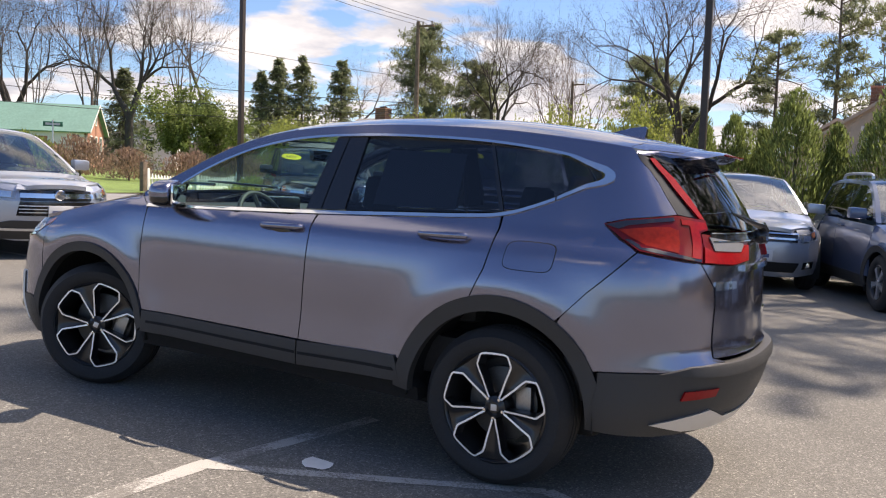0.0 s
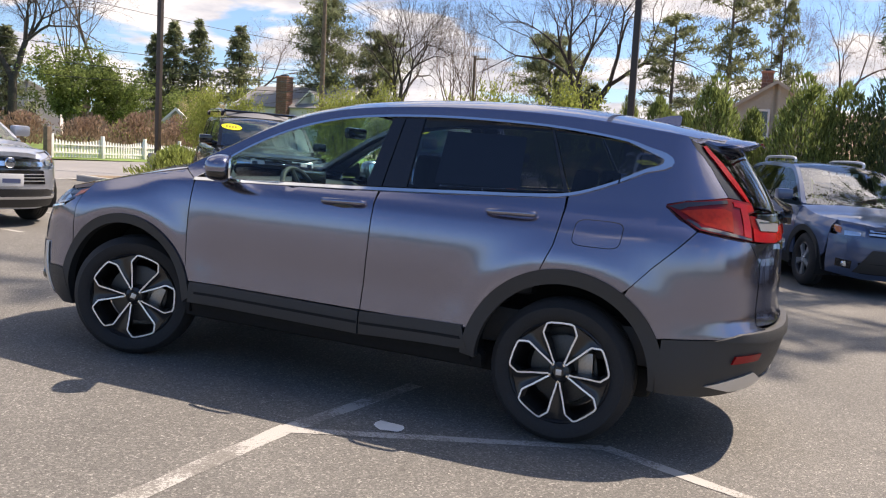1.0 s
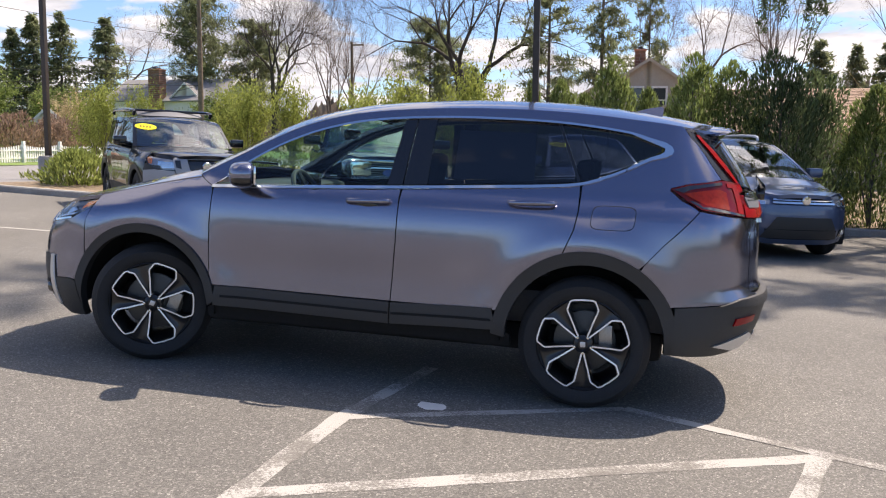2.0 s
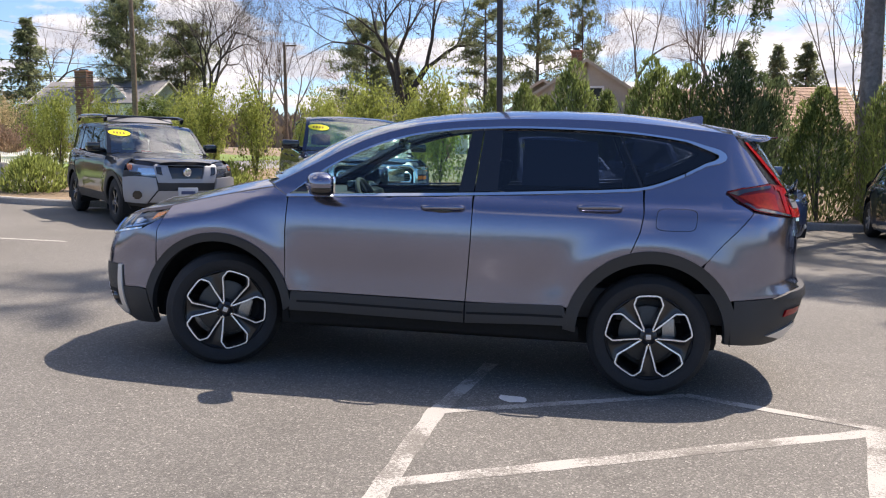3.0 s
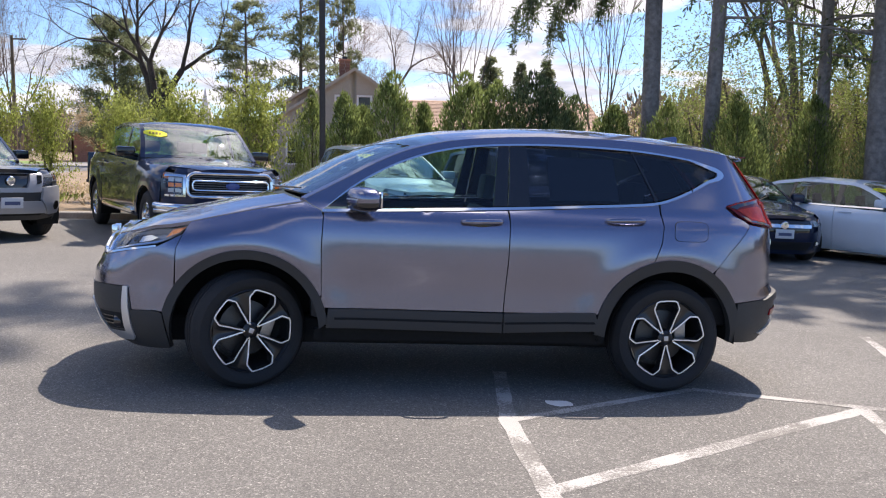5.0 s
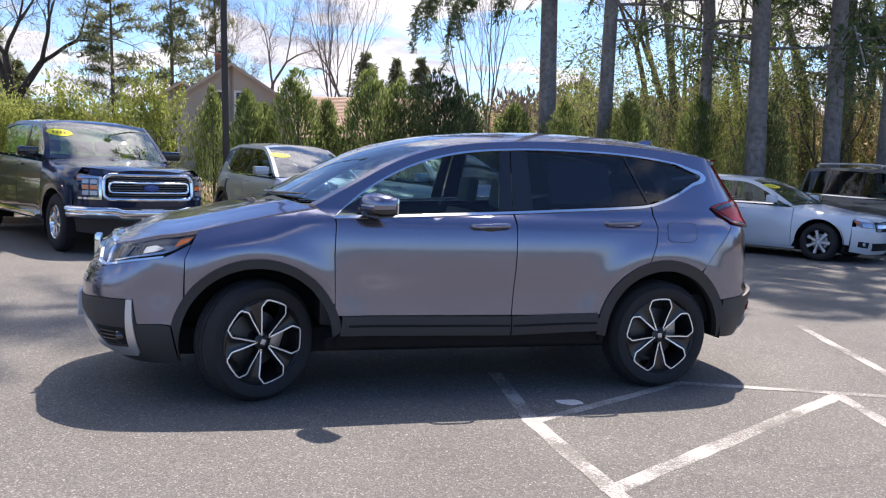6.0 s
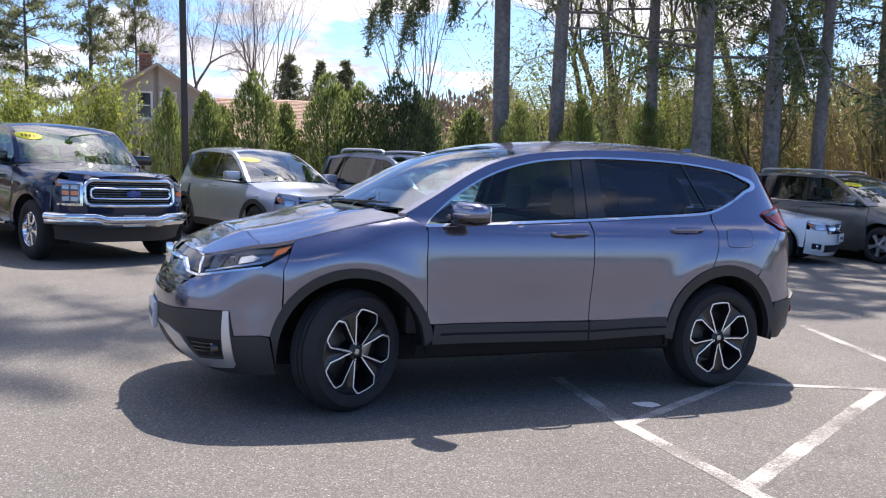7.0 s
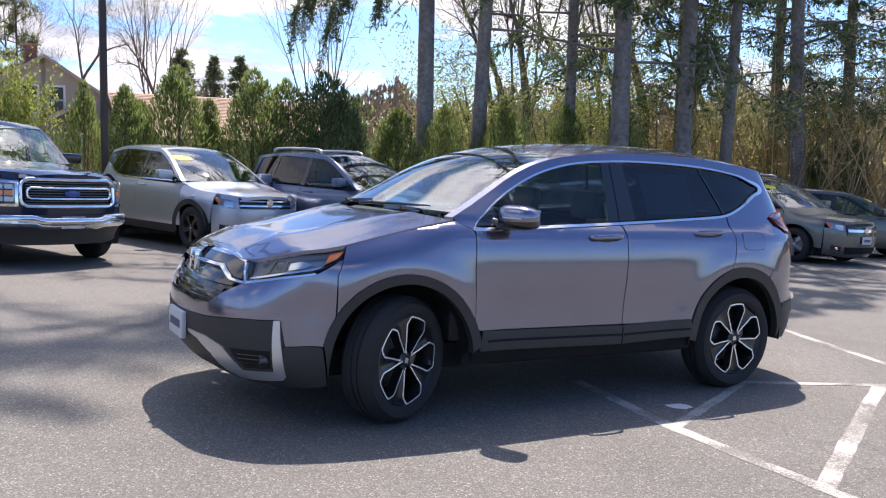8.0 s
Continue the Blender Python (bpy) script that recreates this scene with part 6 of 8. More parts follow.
    both("headlight_reflector", [("f", gw + 0.10, lz - lh * 0.85), ("f", 0.76, lz - lh * 0.85), ("f", 0.76, lz - lh * 0.25), ("f", gw + 0.10, lz - lh * 0.3)], M["lamp_silver"], -0.014, 0.01)
    both("turn_signal", [(-Lf + 0.40, lz + 0.015), (-Lf + 0.33, lz - lh * 0.45), (-Lf + 0.28, lz - lh * 0.5), (-Lf + 0.30, lz - 0.005)], M["amber_lens"], -0.012, 0.01)
    put("lower_intake", skin.panel([("f", 0.50, low + 0.07), ("f", 0.55, low + 0.21), ("f", -0.55, low + 0.21), ("f", -0.50, low + 0.07)], 0.004, 0.02), M["liner"])
    both("fog_recess", [("f", 0.62, low + 0.12), ("f", 0.82, low + 0.14), ("f", 0.82, low + 0.24), ("f", 0.62, low + 0.22)], M["gloss_black"], 0.005, 0.02)
    s, z = skin.flat(("f", 0.70, low + 0.18))
    p = skin.at(s, z, 0.0)
    for sign in (-1, 1):
        bm = bmesh.new()
        add_lathe(bm, [(0.0, -0.012), (0.035, -0.010), (0.042, 0.02)], 14, Matrix.Translation((p.x - 0.002, sign * p.y, p.z)) @ Matrix.Rotation(radians(-90), 4, "Z"))
        put("fog_lamp", bm, M["lamp_silver"])
    if g["plate"]:
        zp = g.get("plate_z", low + 0.30)
        px = -smooth(skin.nose, zp) - 0.035
        bm = boxed(px, px + 0.02, -0.155, 0.155, zp - 0.075, zp + 0.075, 0.006)
        plate = put("plate", bm, M["plate_white"], None, "white dealer plate with a plain bar")
        bm = boxed(px - 0.003, px - 0.0005, -0.11, 0.11, zp - 0.03, zp + 0.02)
        put("plate_bar", bm, M["plate_ink"], plate)
    # mirrors, wipers, handles
    mz, mx = belt + 0.09, o(c + 0.30)
    for sign in (-1, 1):
        my = w - 0.02 + 0.09
        bm = boxed(mx - 0.09, mx + 0.06, sign * my - g.get("mirror_w", 0.11), sign * my + g.get("mirror_w", 0.11), mz - 0.07, mz + 0.075, 0.035)
        mirror = put("door_mirror", bm, g.get("mirror_m", paint_m))
        bm = bmesh.new()
        add_tube(bm, [(mx, sign * (w - 0.12), mz - 0.06), (mx, sign * (my - 0.08), mz - 0.04)], 0.03, 8)
        put("mirror_arm", bm, M["gloss_black"], mirror)
        for hx in (bpil - 0.18, (g["wb"] - 0.22) if not g["bed"] else g["roof1"] - 0.12):
            y = -skin.at(skin.s_of(o(hx), belt - 0.10), belt - 0.10).y
            bm = bmesh.new()
            add_tube(bm, [(o(hx) - 0.11, sign * y, belt - 0.10), (o(hx) - 0.09, sign * (y + 0.03), belt - 0.10), (o(hx) + 0.09, sign * (y + 0.03), belt - 0.095), (o(hx) + 0.11, sign * y, belt - 0.095)], 0.012, 6)
            put("door_handle", bm, g.get("handle_m", paint_m))
        if g["rails"]:
            bm = bmesh.new()
            pts = [(o(f0 + 0.30), sign * (w - 0.17 - t), h - 0.02), (o(f0 + 0.42), sign * (w - 0.17 - t), h + 0.05), (o(g["roof1"] - 0.55), sign * (w - 0.17 - t), h + 0.05), (o(g["roof1"] - 0.40), sign * (w - 0.17 - t), h - 0.02)]
            add_tube(bm, curve(pts, 4), 0.022, 8)
            put("roof_rail", bm, g.get("rail_m", M["satin_silver"]))
    for y0, y1 in ((0.45, -0.08), (-0.02, -0.52)):
        bm = bmesh.new()
        add_tube(bm, [(o(c) + 0.02 - 0.2 * (1 - (y0 / w) ** 2), y0, bon + 0.045), (o(c) + 0.07 - 0.2 * (1 - (y1 / w) ** 2), y1, bon + 0.055)], 0.008, 5)
        put("wiper", bm, M["gloss_black"])
    # inside and below
    put("underbody", boxed(-Lf + 0.35, Lr - 0.3, -w + 0.20, w - 0.20, low, low + 0.22, 0.04), M["liner"])
    put("cabin_floor", boxed(o(c + 0.1), o(g["roof1"]) if g["bed"] else Lr - 0.35, -w + 0.14, w - 0.14, low + 0.2, low + 0.36, 0.03), M["cabin_plastic"])
    put("engine_bay", boxed(-Lf + 0.28, o(c), -w + 0.32, w - 0.32, low + 0.15, min(nz, bon) - 0.08, 0.03), M["liner"])
    put("dashboard", boxed(o(c + 0.05), o(c + 0.50), -w + 0.18, w - 0.18, bon - 0.25, bon - 0.01, 0.05), M["cabin_plastic"])
    for ax in (A0, A1):
        for sign in (-1, 1):
            bm = bmesh.new()
            ring = arc(ax, g["r"], ra + 0.02, 200, -20, 14)
            add_sheet(bm, [[Vector((a, sign * y, b)) for a, b in ring] for y in (w - 0.03, w - 0.36)])
            add_sheet(bm, [[Vector((a, sign * (w - 0.36), b)) for a, b in ring], [Vector((ax, sign * (w - 0.36), 0.3)) for _ in ring]])
            put("wheel_well", bm, M["liner"])
    build_seats(root, c + 1.0, c + 1.85, low + 0.15, h - 0.30, M[g["seats"]], w * 0.4)
    ws = 0.11
    fit_wheel(g["wheels"], root, [(g["wb"], w - ws - 0.02, g["r"], 0), (0, w - ws - 0.02, g["r"], g["steer"]), (g["wb"], -w + ws + 0.02, g["r"], 0), (0, -w + ws + 0.02, g["r"], g["steer"])], (10, 40, 70, 25), radius=g["r"], rim=g["rim"], wide=0.22)
    # price oval on the glass
    if g["sticker"]:
        a, b = rows[max(1, cut - 5)], rows[cut - 1]
        k = 8 if g["sticker"] > 0 else 2
        p0, p1, p2 = a[k - 1].copy(), a[k + 1].copy(), b[k].copy()
        centre = a[k].lerp(b[k], 0.55)
        ex = (p1 - p0).normalized()
        ey = (p2 - a[k]).normalized()
        nrm = ex.cross(ey).normalized()
        if nrm.z < 0:
            nrm = -nrm
        centre += nrm * 0.012
        bm = bmesh.new()
        ring = [bm.verts.new(centre + ex * 0.175 * math.cos(u) + ey * 0.085 * math.sin(u) + ey * 0.03 * math.cos(u) * g["sticker"]) for u in (2 * math.pi * i / 24 for i in range(24))]
        bm.faces.new(ring)
        st = put("price_oval", bm, M["yellow_sticker"], None, "yellow oval price sticker on the windscreen")
        bm = bmesh.new()
        for i in range(4):
            u = -0.085 + 0.05 * i
            q = centre + nrm * 0.003 + ex * u + ey * 0.03 * u / 0.175 * g["sticker"]
            bm.faces.new([bm.verts.new(q + ex * dx + ey * dy) for dx, dy in ((0.0, -0.03), (0.03, -0.03), (0.03, 0.03), (0.0, 0.03))])
        put("sticker_figures", bm, M["sticker_ink"], st)
    return root, put, skin, o


SUV = dict(wb=2.65, fo=0.88, ro=0.95, w=0.91, h=1.66, bonnet=1.05, nose_z=0.87, belt=1.09, cowl=-0.36, roof0=0.92, roof1=3.2, tail=0.36)


def park_vehicles():
    # silver small crossover at the far bays
    r, put, skin, o = build_vehicle("crossover", "silver small crossover with a chrome grille and white plate", (-7.15, 2.93), -13, M["silver_paint"],
                  dict(SUV, wb=2.61, fo=0.86, ro=0.86, w=0.885, h=1.58, bonnet=0.98, nose_z=0.87, belt=1.04, clad=0.10, kick=0.12, sag=0.13, plate_z=0.58, wheels="five", gz=(0.70, 0.83, 0.46), grille="wide", lamp_h=0.12, emblem_m="chrome"))
    put("mesh_intake", skin.panel([("f", 0.50, 0.53), ("f", 0.46, 0.70), ("f", -0.46, 0.70), ("f", -0.50, 0.53)], 0.006, 0.02), M["gloss_black"], None, "black mesh lower grille")
    for z in (0.565, 0.605, 0.645):
        put("intake_slat", skin.panel([("f", 0.47, z), ("f", 0.47, z + 0.012), ("f", -0.47, z + 0.012), ("f", -0.47, z)], 0.012, 0.01), M["satin_silver"])
    put("lower_lip", skin.panel([("f", 0.86, 0.24), ("f", 0.90, 0.40), ("f", 0.55, 0.47), ("f", -0.55, 0.47), ("f", -0.90, 0.40), ("f", -0.86, 0.24)], 0.008, 0.03), M["matte_trim"])
    put("lip_strip", skin.panel([("f", 0.80, 0.345), ("f", 0.80, 0.375), ("f", -0.80, 0.375), ("f", -0.80, 0.345)], 0.016, 0.02), M["satin_silver"])
    # boxy black and grey off-roader
    r, put, skin, o = build_vehicle("off_roader", "black boxy off-roader with grey bumper, roof rack and yellow sticker", (-5.73, 7.43), -46, M["black_paint"],
                  dict(wb=2.70, fo=0.82, ro=1.0, w=0.92, h=1.63, bonnet=1.09, nose_z=0.99, belt=1.12, cowl=-0.62, roof0=0.55, roof1=3.40, tail=0.12, ground=0.30, r=0.375, rim=0.21, tumble=0.14, clad=0.12, box=10.0,
                       wheels="dark", sticker=1, bumper_m=M["matte_trim"], gz=(0.72, 0.98, 0.34), grille="none", plate_z=0.56, lamp_z=0.97, lamp_h=0.17, mirror_m=M["gloss_black"], handle_m=M["gloss_black"]))
    P = skin.panel
    def pair(nm, outline, mat, out, deep=0.02, lab=""):
        bm = P(outline, out, deep)
        put(nm, mirrored(bm), mat, None, lab)
        put(nm, bm, mat, None, lab)
    # pale frame round the grille, dark slots, two-tone bumper
    pair("grille_post", [("f", 0.52, 0.975), ("f", 0.44, 0.705), ("f", 0.21, 0.705), ("f", 0.31, 0.975)], M["bumper_silver"], 0.012, 0.03, "silver grey post of the grille frame")
    put("grille_base", P([("f", 0.22, 0.705), ("f", 0.235, 0.770), ("f", -0.235, 0.770), ("f", -0.22, 0.705)], 0.014, 0.03), M["bumper_silver"])
    put("grille_top", P([("f", 0.50, 0.965), ("f", 0.50, 0.990), ("f", -0.50, 0.990), ("f", -0.50, 0.965)], 0.016, 0.03), M["bumper_silver"])
    pair("grille_slot", [("f", 0.485, 0.950), ("f", 0.45, 0.840), ("f", 0.37, 0.820), ("f", 0.405, 0.950)], M["gloss_black"], 0.016, 0.01)
    pair("bumper_wing", [(o(0) - 0.46, 0.40), (o(0) - 0.45, 0.78), ("f", 0.80, 0.800), ("f", 0.47, 0.780), ("f", 0.44, 0.600), ("f", 0.60, 0.380)], M["bumper_silver"], 0.03, 0.05, "silver grey plastic bumper wing")
    put("bumper_lip", P([("f", 0.43, 0.580), ("f", 0.56, 0.400), ("f", -0.56, 0.400), ("f", -0.43, 0.580)], 0.03, 0.04), M["bumper_silver"])
    pair("fog_lamp_bezel", [("f", 0.80, 0.540), ("f", 0.76, 0.580), ("f", 0.70, 0.580), ("f", 0.66, 0.540), ("f", 0.66, 0.490), ("f", 0.70, 0.450), ("f", 0.76, 0.450), ("f", 0.80, 0.490)], M["gloss_black"], 0.034, 0.01)
    for sign in (-1, 1):
        bm = bmesh.new()
        pts = [(o(1.45), sign * 0.66, 1.645), (o(1.55), sign * 0.66, 1.725), (o(3.1), sign * 0.66, 1.735), (o(3.3), sign * 0.66, 1.655)]
        add_tube(bm, curve(pts, 5), 0.03, 8)
        put("roof_rack_rail", bm, M["gloss_black"])
    for x in (1.62, 2.3, 3.0):
        bm = bmesh.new()
        add_tube(bm, [(o(x), -0.66, 1.730), (o(x), 0.66, 1.730)], 0.022, 8)
        put("roof_rack_bar", bm, M["gloss_black"])
    rows = [[Vector((o(1.42) + 0.22 * k / 3 + 0.30 * (y / 0.56) ** 2 * 0.6, y, 1.640 + 0.105 * k / 3)) for y in np.linspace(-0.56, 0.56, 11)] for k in range(4)]
    put("air_dam", thicken(add_sheet(bmesh.new(), rows), lambda co: Vector((0.02, 0, -0.015))), M["grey_plastic"], None, "grey wind deflector of the roof rack")
    # dark pick-up truck
    r, put, skin, o = build_vehicle("pickup_truck", "dark navy pick-up truck with chrome grille, bumper and yellow sticker", (-2.50, 7.46), -66, M["navy_paint"],
                  dict(wb=3.68, fo=0.95, ro=1.25, w=1.0, h=1.85, bonnet=1.24, nose_z=1.12, belt=1.26, cowl=-0.62, roof0=0.62, roof1=2.95, tail=0.1, ground=0.36, r=0.40, rim=0.235, tumble=0.17, bed=1.7, clad=0.0, box=11.0, glass="clear_glass",
                       wheels="chrome", sticker=1, gz=(0.76, 1.09, 0.60), grille="truck", plate_z=0.57, lamp_z=1.07, lamp_h=0.28, mirror_m=M["gloss_black"], mirror_w=0.14, emblem_m="blue_mark", emblem_w=1.6, emblem_h=0.75, emblem_z=0.925, handle_m=M["navy_paint"]))
    P = skin.panel
    # inner ring of the grille round the mark, lamps in chrome brackets
    put("grille_ring", grille_ring(skin, 0.545, 0.862, 0.992, 0.05, 0.015, 0.016), M["chrome"])
    for k in (-1, 1):
        put("lamp_bracket", P([("f", k * 0.64, 0.760), ("f", k * 0.64, 1.070), ("f", k * 0.96, 1.070), ("f", k * 0.96, 1.040), ("f", k * 0.675, 1.040), ("f", k * 0.675, 0.790), ("f", k * 0.96, 0.790), ("f", k * 0.96, 0.760)], 0.014, 0.02), M["chrome"], None, "chrome bracket round the headlight")
        for z, mat in ((0.82, M["lamp_bowl"]), (0.895, M["amber_lens"]), (0.97, M["lamp_bowl"])):
            put("lamp_cell", P([("f", k * 0.70, z), ("f", k * 0.70, z + 0.055), ("f", k * 0.79, z + 0.055), ("f", k * 0.79, z)], 0.008, 0.01), mat)
            put("lamp_cell", P([("f", k * 0.81, z), ("f", k * 0.81, z + 0.055), ("f", k * 0.90, z + 0.055), ("f", k * 0.90, z)], 0.008, 0.01), mat)
    rows = []
    for z, out in ((0.672, 0.015), (0.668, 0.045), (0.650, 0.066), (0.622, 0.074), (0.590, 0.070), (0.575, 0.052), (0.560, 0.060), (0.530, 0.058), (0.505, 0.040), (0.492, 0.010)):
        row = []
        for k in range(41):
            f = -1.10 + 2.20 * k / 40
            dip = 0.035 * (1 - ease(abs(f), 0.34, 0.48))
            s, zz = skin.flat(("f", f, z - dip))
            row.append(skin.at(s, zz, out))
        rows.append(row)
    put("chrome_bumper", add_sheet(bmesh.new(), rows), M["chrome"], None, "chrome front bumper with a rolled upper edge")
    put("bumper_centre", P([("f", 0.42, 0.46), ("f", 0.42, 0.66), ("f", -0.42, 0.66), ("f", -0.42, 0.46)], 0.03, 0.03), M["matte_trim"])
    put("lower_valance", P([("f", 1.0, 0.320), ("f", 1.0, 0.500), ("f", -1.0, 0.500), ("f", -1.0, 0.320), ("f", -0.6, 0.285), ("f", 0.6, 0.285)], 0.012, 0.03), M["matte_trim"])
    bm = boxed(o(0.75), o(2.9), -1.02, -0.90, 0.42, 0.49, 0.02)
    put("side_step", bm, M["chrome"])
    bm = boxed(o(0.75), o(2.9), 0.90, 1.02, 0.42, 0.49, 0.02)
    put("side_step", bm, M["chrome"])
    # silver older SUV
    build_vehicle("compact_suv", "silver older compact SUV with black wheels and yellow sticker", (0.72, 9.05), -72, M["silver_paint"],
                  dict(SUV, wheels="dark", sticker=1, clad=0.10, gz=(0.70, 0.88, 0.52), grille="bar", tail=0.40, h=1.65, belt=1.08, kick=0.20, sag=0.17, chrome_dlo=True, mirror_w=0.13))
    # slate blue SUV
    r, put, skin, o = build_vehicle("compact_suv", "slate blue SUV with roof rails and dark lower bumper", (3.30, 7.98), -68, M["slate_paint"],
                  dict(SUV, wb=2.66, fo=0.92, ro=1.0, w=0.925, h=1.67, wheels="five", rails=True, clad=0.12, kick=0.10, sag=0.12, gz=(0.76, 0.86, 0.46), grille="bar", plate=False, emblem_z=0.83))
    put("dark_bumper_face", skin.panel([("f", 0.60, 0.30), ("f", 0.40, 0.60), ("f", -0.40, 0.60), ("f", -0.60, 0.30)], 0.006, 0.02), M["matte_trim"])
    for i in range(5):
        bm = boxed(o(1.18) + 0.0, o(1.18) + 0.004, -0.26 + 0.11 * i, -0.18 + 0.11 * i, 0, 0.05)
        bmesh.ops.transform(bm, matrix=Matrix.Translation((0, 0, 1.495)), verts=bm.verts)
        put("window_lettering_bar", bm, M["plate_white"], None, "white marker bars on the windscreen")
    sedan = dict(wb=2.80, fo=0.92, ro=1.08, w=0.92, h=1.45, bonnet=0.93, nose_z=0.76, belt=0.96, cowl=-0.55, roof0=0.85, roof1=3.0, tail=0.75, ground=0.16, r=0.335, rim=0.225, plate_z=0.50, lamp_h=0.11, glass="clear_glass")
    build_vehicle("sedan", "dark navy blue sedan with chrome grille bar and yellow sticker", (6.75, 8.15), -95, M["navy_paint"], dict(sedan, sticker=1, gz=(0.52, 0.72, 0.50), grille="wide", chrome_dlo=True, wheels="twin"))
    build_vehicle("sedan", "pale silver white sedan with yellow sticker on the windscreen", (9.82, 7.30), -60, M["white_paint"], dict(sedan, sticker=1, gz=(0.56, 0.74, 0.46), grille="wide", chrome_dlo=True, wheels="twin", wb=2.77))
    build_vehicle("minivan", "dark grey minivan with silver wheels and round sticker", (12.42, 6.75), -86, M["grey_paint"],
                  dict(wb=3.0, fo=0.98, ro=1.15, w=0.98, h=1.72, bonnet=1.06, nose_z=0.86, belt=1.10, cowl=-0.35, roof0=1.0, roof1=3.75, tail=0.25, ground=0.17, r=0.35, rim=0.235, tumble=0.20, sticker=1, gz=(0.60, 0.80, 0.50), grille="wide", chrome_dlo=True, wheels="five", plate_z=0.52, rails=True))
    build_vehicle("hatchback", "small grey hatchback with yellow sticker at the lot's end", (16.0, 7.3), -40, M["grey_paint"], dict(SUV, h=1.50, bonnet=0.95, nose_z=0.80, belt=0.98, w=0.88, sticker=1, wheels="five", gz=(0.58, 0.74, 0.46), plate_z=0.5))


park_vehicles()

# ---- trees ----
class Twigs:
    """Collects tapered sticks and leaves into plain lists, so that large crowns stay quick."""

    def __init__(self):
        self.v, self.f = [], []

    def stick(self, p, q, r0, r1, n=3):
        d = (q - p)
        if d.length < 1e-5:
            return
        d.normalize()
        a = d.orthogonal().normalized()
        b = d.cross(a)
        base = len(self.v)
        for c, r in ((p, r0), (q, r1)):
            for k in range(n):
                t = 2 * math.pi * k / n
                self.v.append(c + (a * math.cos(t) + b * math.sin(t)) * r)
        for k in range(n):
            j = (k + 1) % n
            self.f.append((base + k, base + j, base + n + j, base + n + k))

    def leaf(self, p, d, side, length, wide):
        """A bent diamond leaf or needle spray from p along d."""
        base = len(self.v)
        q = p + d * length
        mid = p + d * length * 0.5
        up = d.cross(side) * wide * 0.25
        self.v += [p, mid + side * wide / 2 + up, q, mid - side * wide / 2 + up]
        self.f.append((base, base + 1, base + 2))
        self.f.append((base, base + 2, base + 3))

    def mesh(self, name, material):
        me = bpy.data.meshes.new(name)
        me.from_pydata([tuple(v) for v in self.v], [], self.f)
        me.materials.append(material)
        return me


def rand_dir(rng, flat=1.0):
    while True:
        v = Vector((rng.uniform(-1, 1), rng.uniform(-1, 1), rng.uniform(-1, 1) * flat))
        if 0.1 < v.length < 1:
            return v.normalized()


def grow(tw, rng, p, d, length, r, level, deep, spread, lift, kids):
    """A limb in short bends, with side limbs along it."""
    bends = 4 if level < 2 else 3
    for k in range(bends):
        d = (d + rand_dir(rng) * (0.16 + 0.05 * level) + Vector((0, 0, lift))).normalized()
        q = p + d * length / bends
        r1 = max(r * (1 - 0.55 / bends), 0.004)
        tw[0 if level < 2 else 1].stick(p, q, r, r1, 7 if level == 0 else 5 if level == 1 else 3)
        if level < deep and (level > 0 or k >= 1):
            for _ in range(kids[level]):
                side = (d * math.cos(radians(spread)) + (rand_dir(rng) - d * 0.2).normalized() * math.sin(radians(spread))).normalized()
                grow(tw, rng, p.lerp(q, rng.random()), side, length * rng.uniform(0.45, 0.75), r1 * 0.62, level + 1, deep, spread, lift * 0.7, kids)
        p, r = q, r1
    if level < deep:
        for _ in range(2):
            side = (d + rand_dir(rng) * 0.55).normalized()
            grow(tw, rng, p, side, length * rng.uniform(0.5, 0.7), r * 0.8, level + 1, deep, spread, lift * 0.7, kids)


def tree_from(name, tw, bark, twig, label, category="tree", crown_name="crown"):
    t = new(name, tw[0].mesh("trunk", bark))
    for p in t.data.polygons:
        p.use_smooth = True
    c = new(crown_name, tw[1].mesh(crown_name, twig))
    c.parent = t
    return tagged(t, label, category)


def fork(tw, rng, p, d, length, r, level, deep, angle, up, wob, split=0.3):
    """A limb in short bends that forks at its end, again and again, down to fine twigs."""
    fine = level >= deep - 1
    for k in range(2 if fine else 3):
        d = (d + rand_dir(rng) * wob + Vector((0, 0, up))).normalized()
        q = p + d * length / (2 if fine else 3)
        r1 = max(r * 0.92, 0.006)
        if fine:
            tw[1].leaf(p, d, d.cross(rand_dir(rng)).normalized(), length * 0.56, r * 2.6)
        else:
            tw[0 if level < 3 else 1].stick(p, q, r, r1, 8 if level == 0 else 5 if level < 3 else 3)
        if 1 <= level < deep - 1 and rng.random() < 0.42:
            side = (d + rand_dir(rng) * 0.95).normalized()
            fork(tw, rng, q, side, length * rng.uniform(0.35, 0.6), r1 * 0.42, min(deep - 1, level + 2), deep, angle, up, wob, split)
        p, r = q, r1
    if level < deep:
        axis = d.cross(rand_dir(rng)).normalized()
        n = 3 if rng.random() < split else 2
        for k in range(n):
            turned = Matrix.Rotation(2 * math.pi * (k + rng.uniform(-0.15, 0.15)) / n, 3, d) @ axis
            a = radians(angle) * rng.uniform(0.55, 1.25)
            fork(tw, rng, p, (d * math.cos(a) + turned * math.sin(a)).normalized(), length * rng.uniform(0.68, 0.90), r * (0.74 if n == 2 else 0.64), level + 1, deep, angle, up, wob, split)


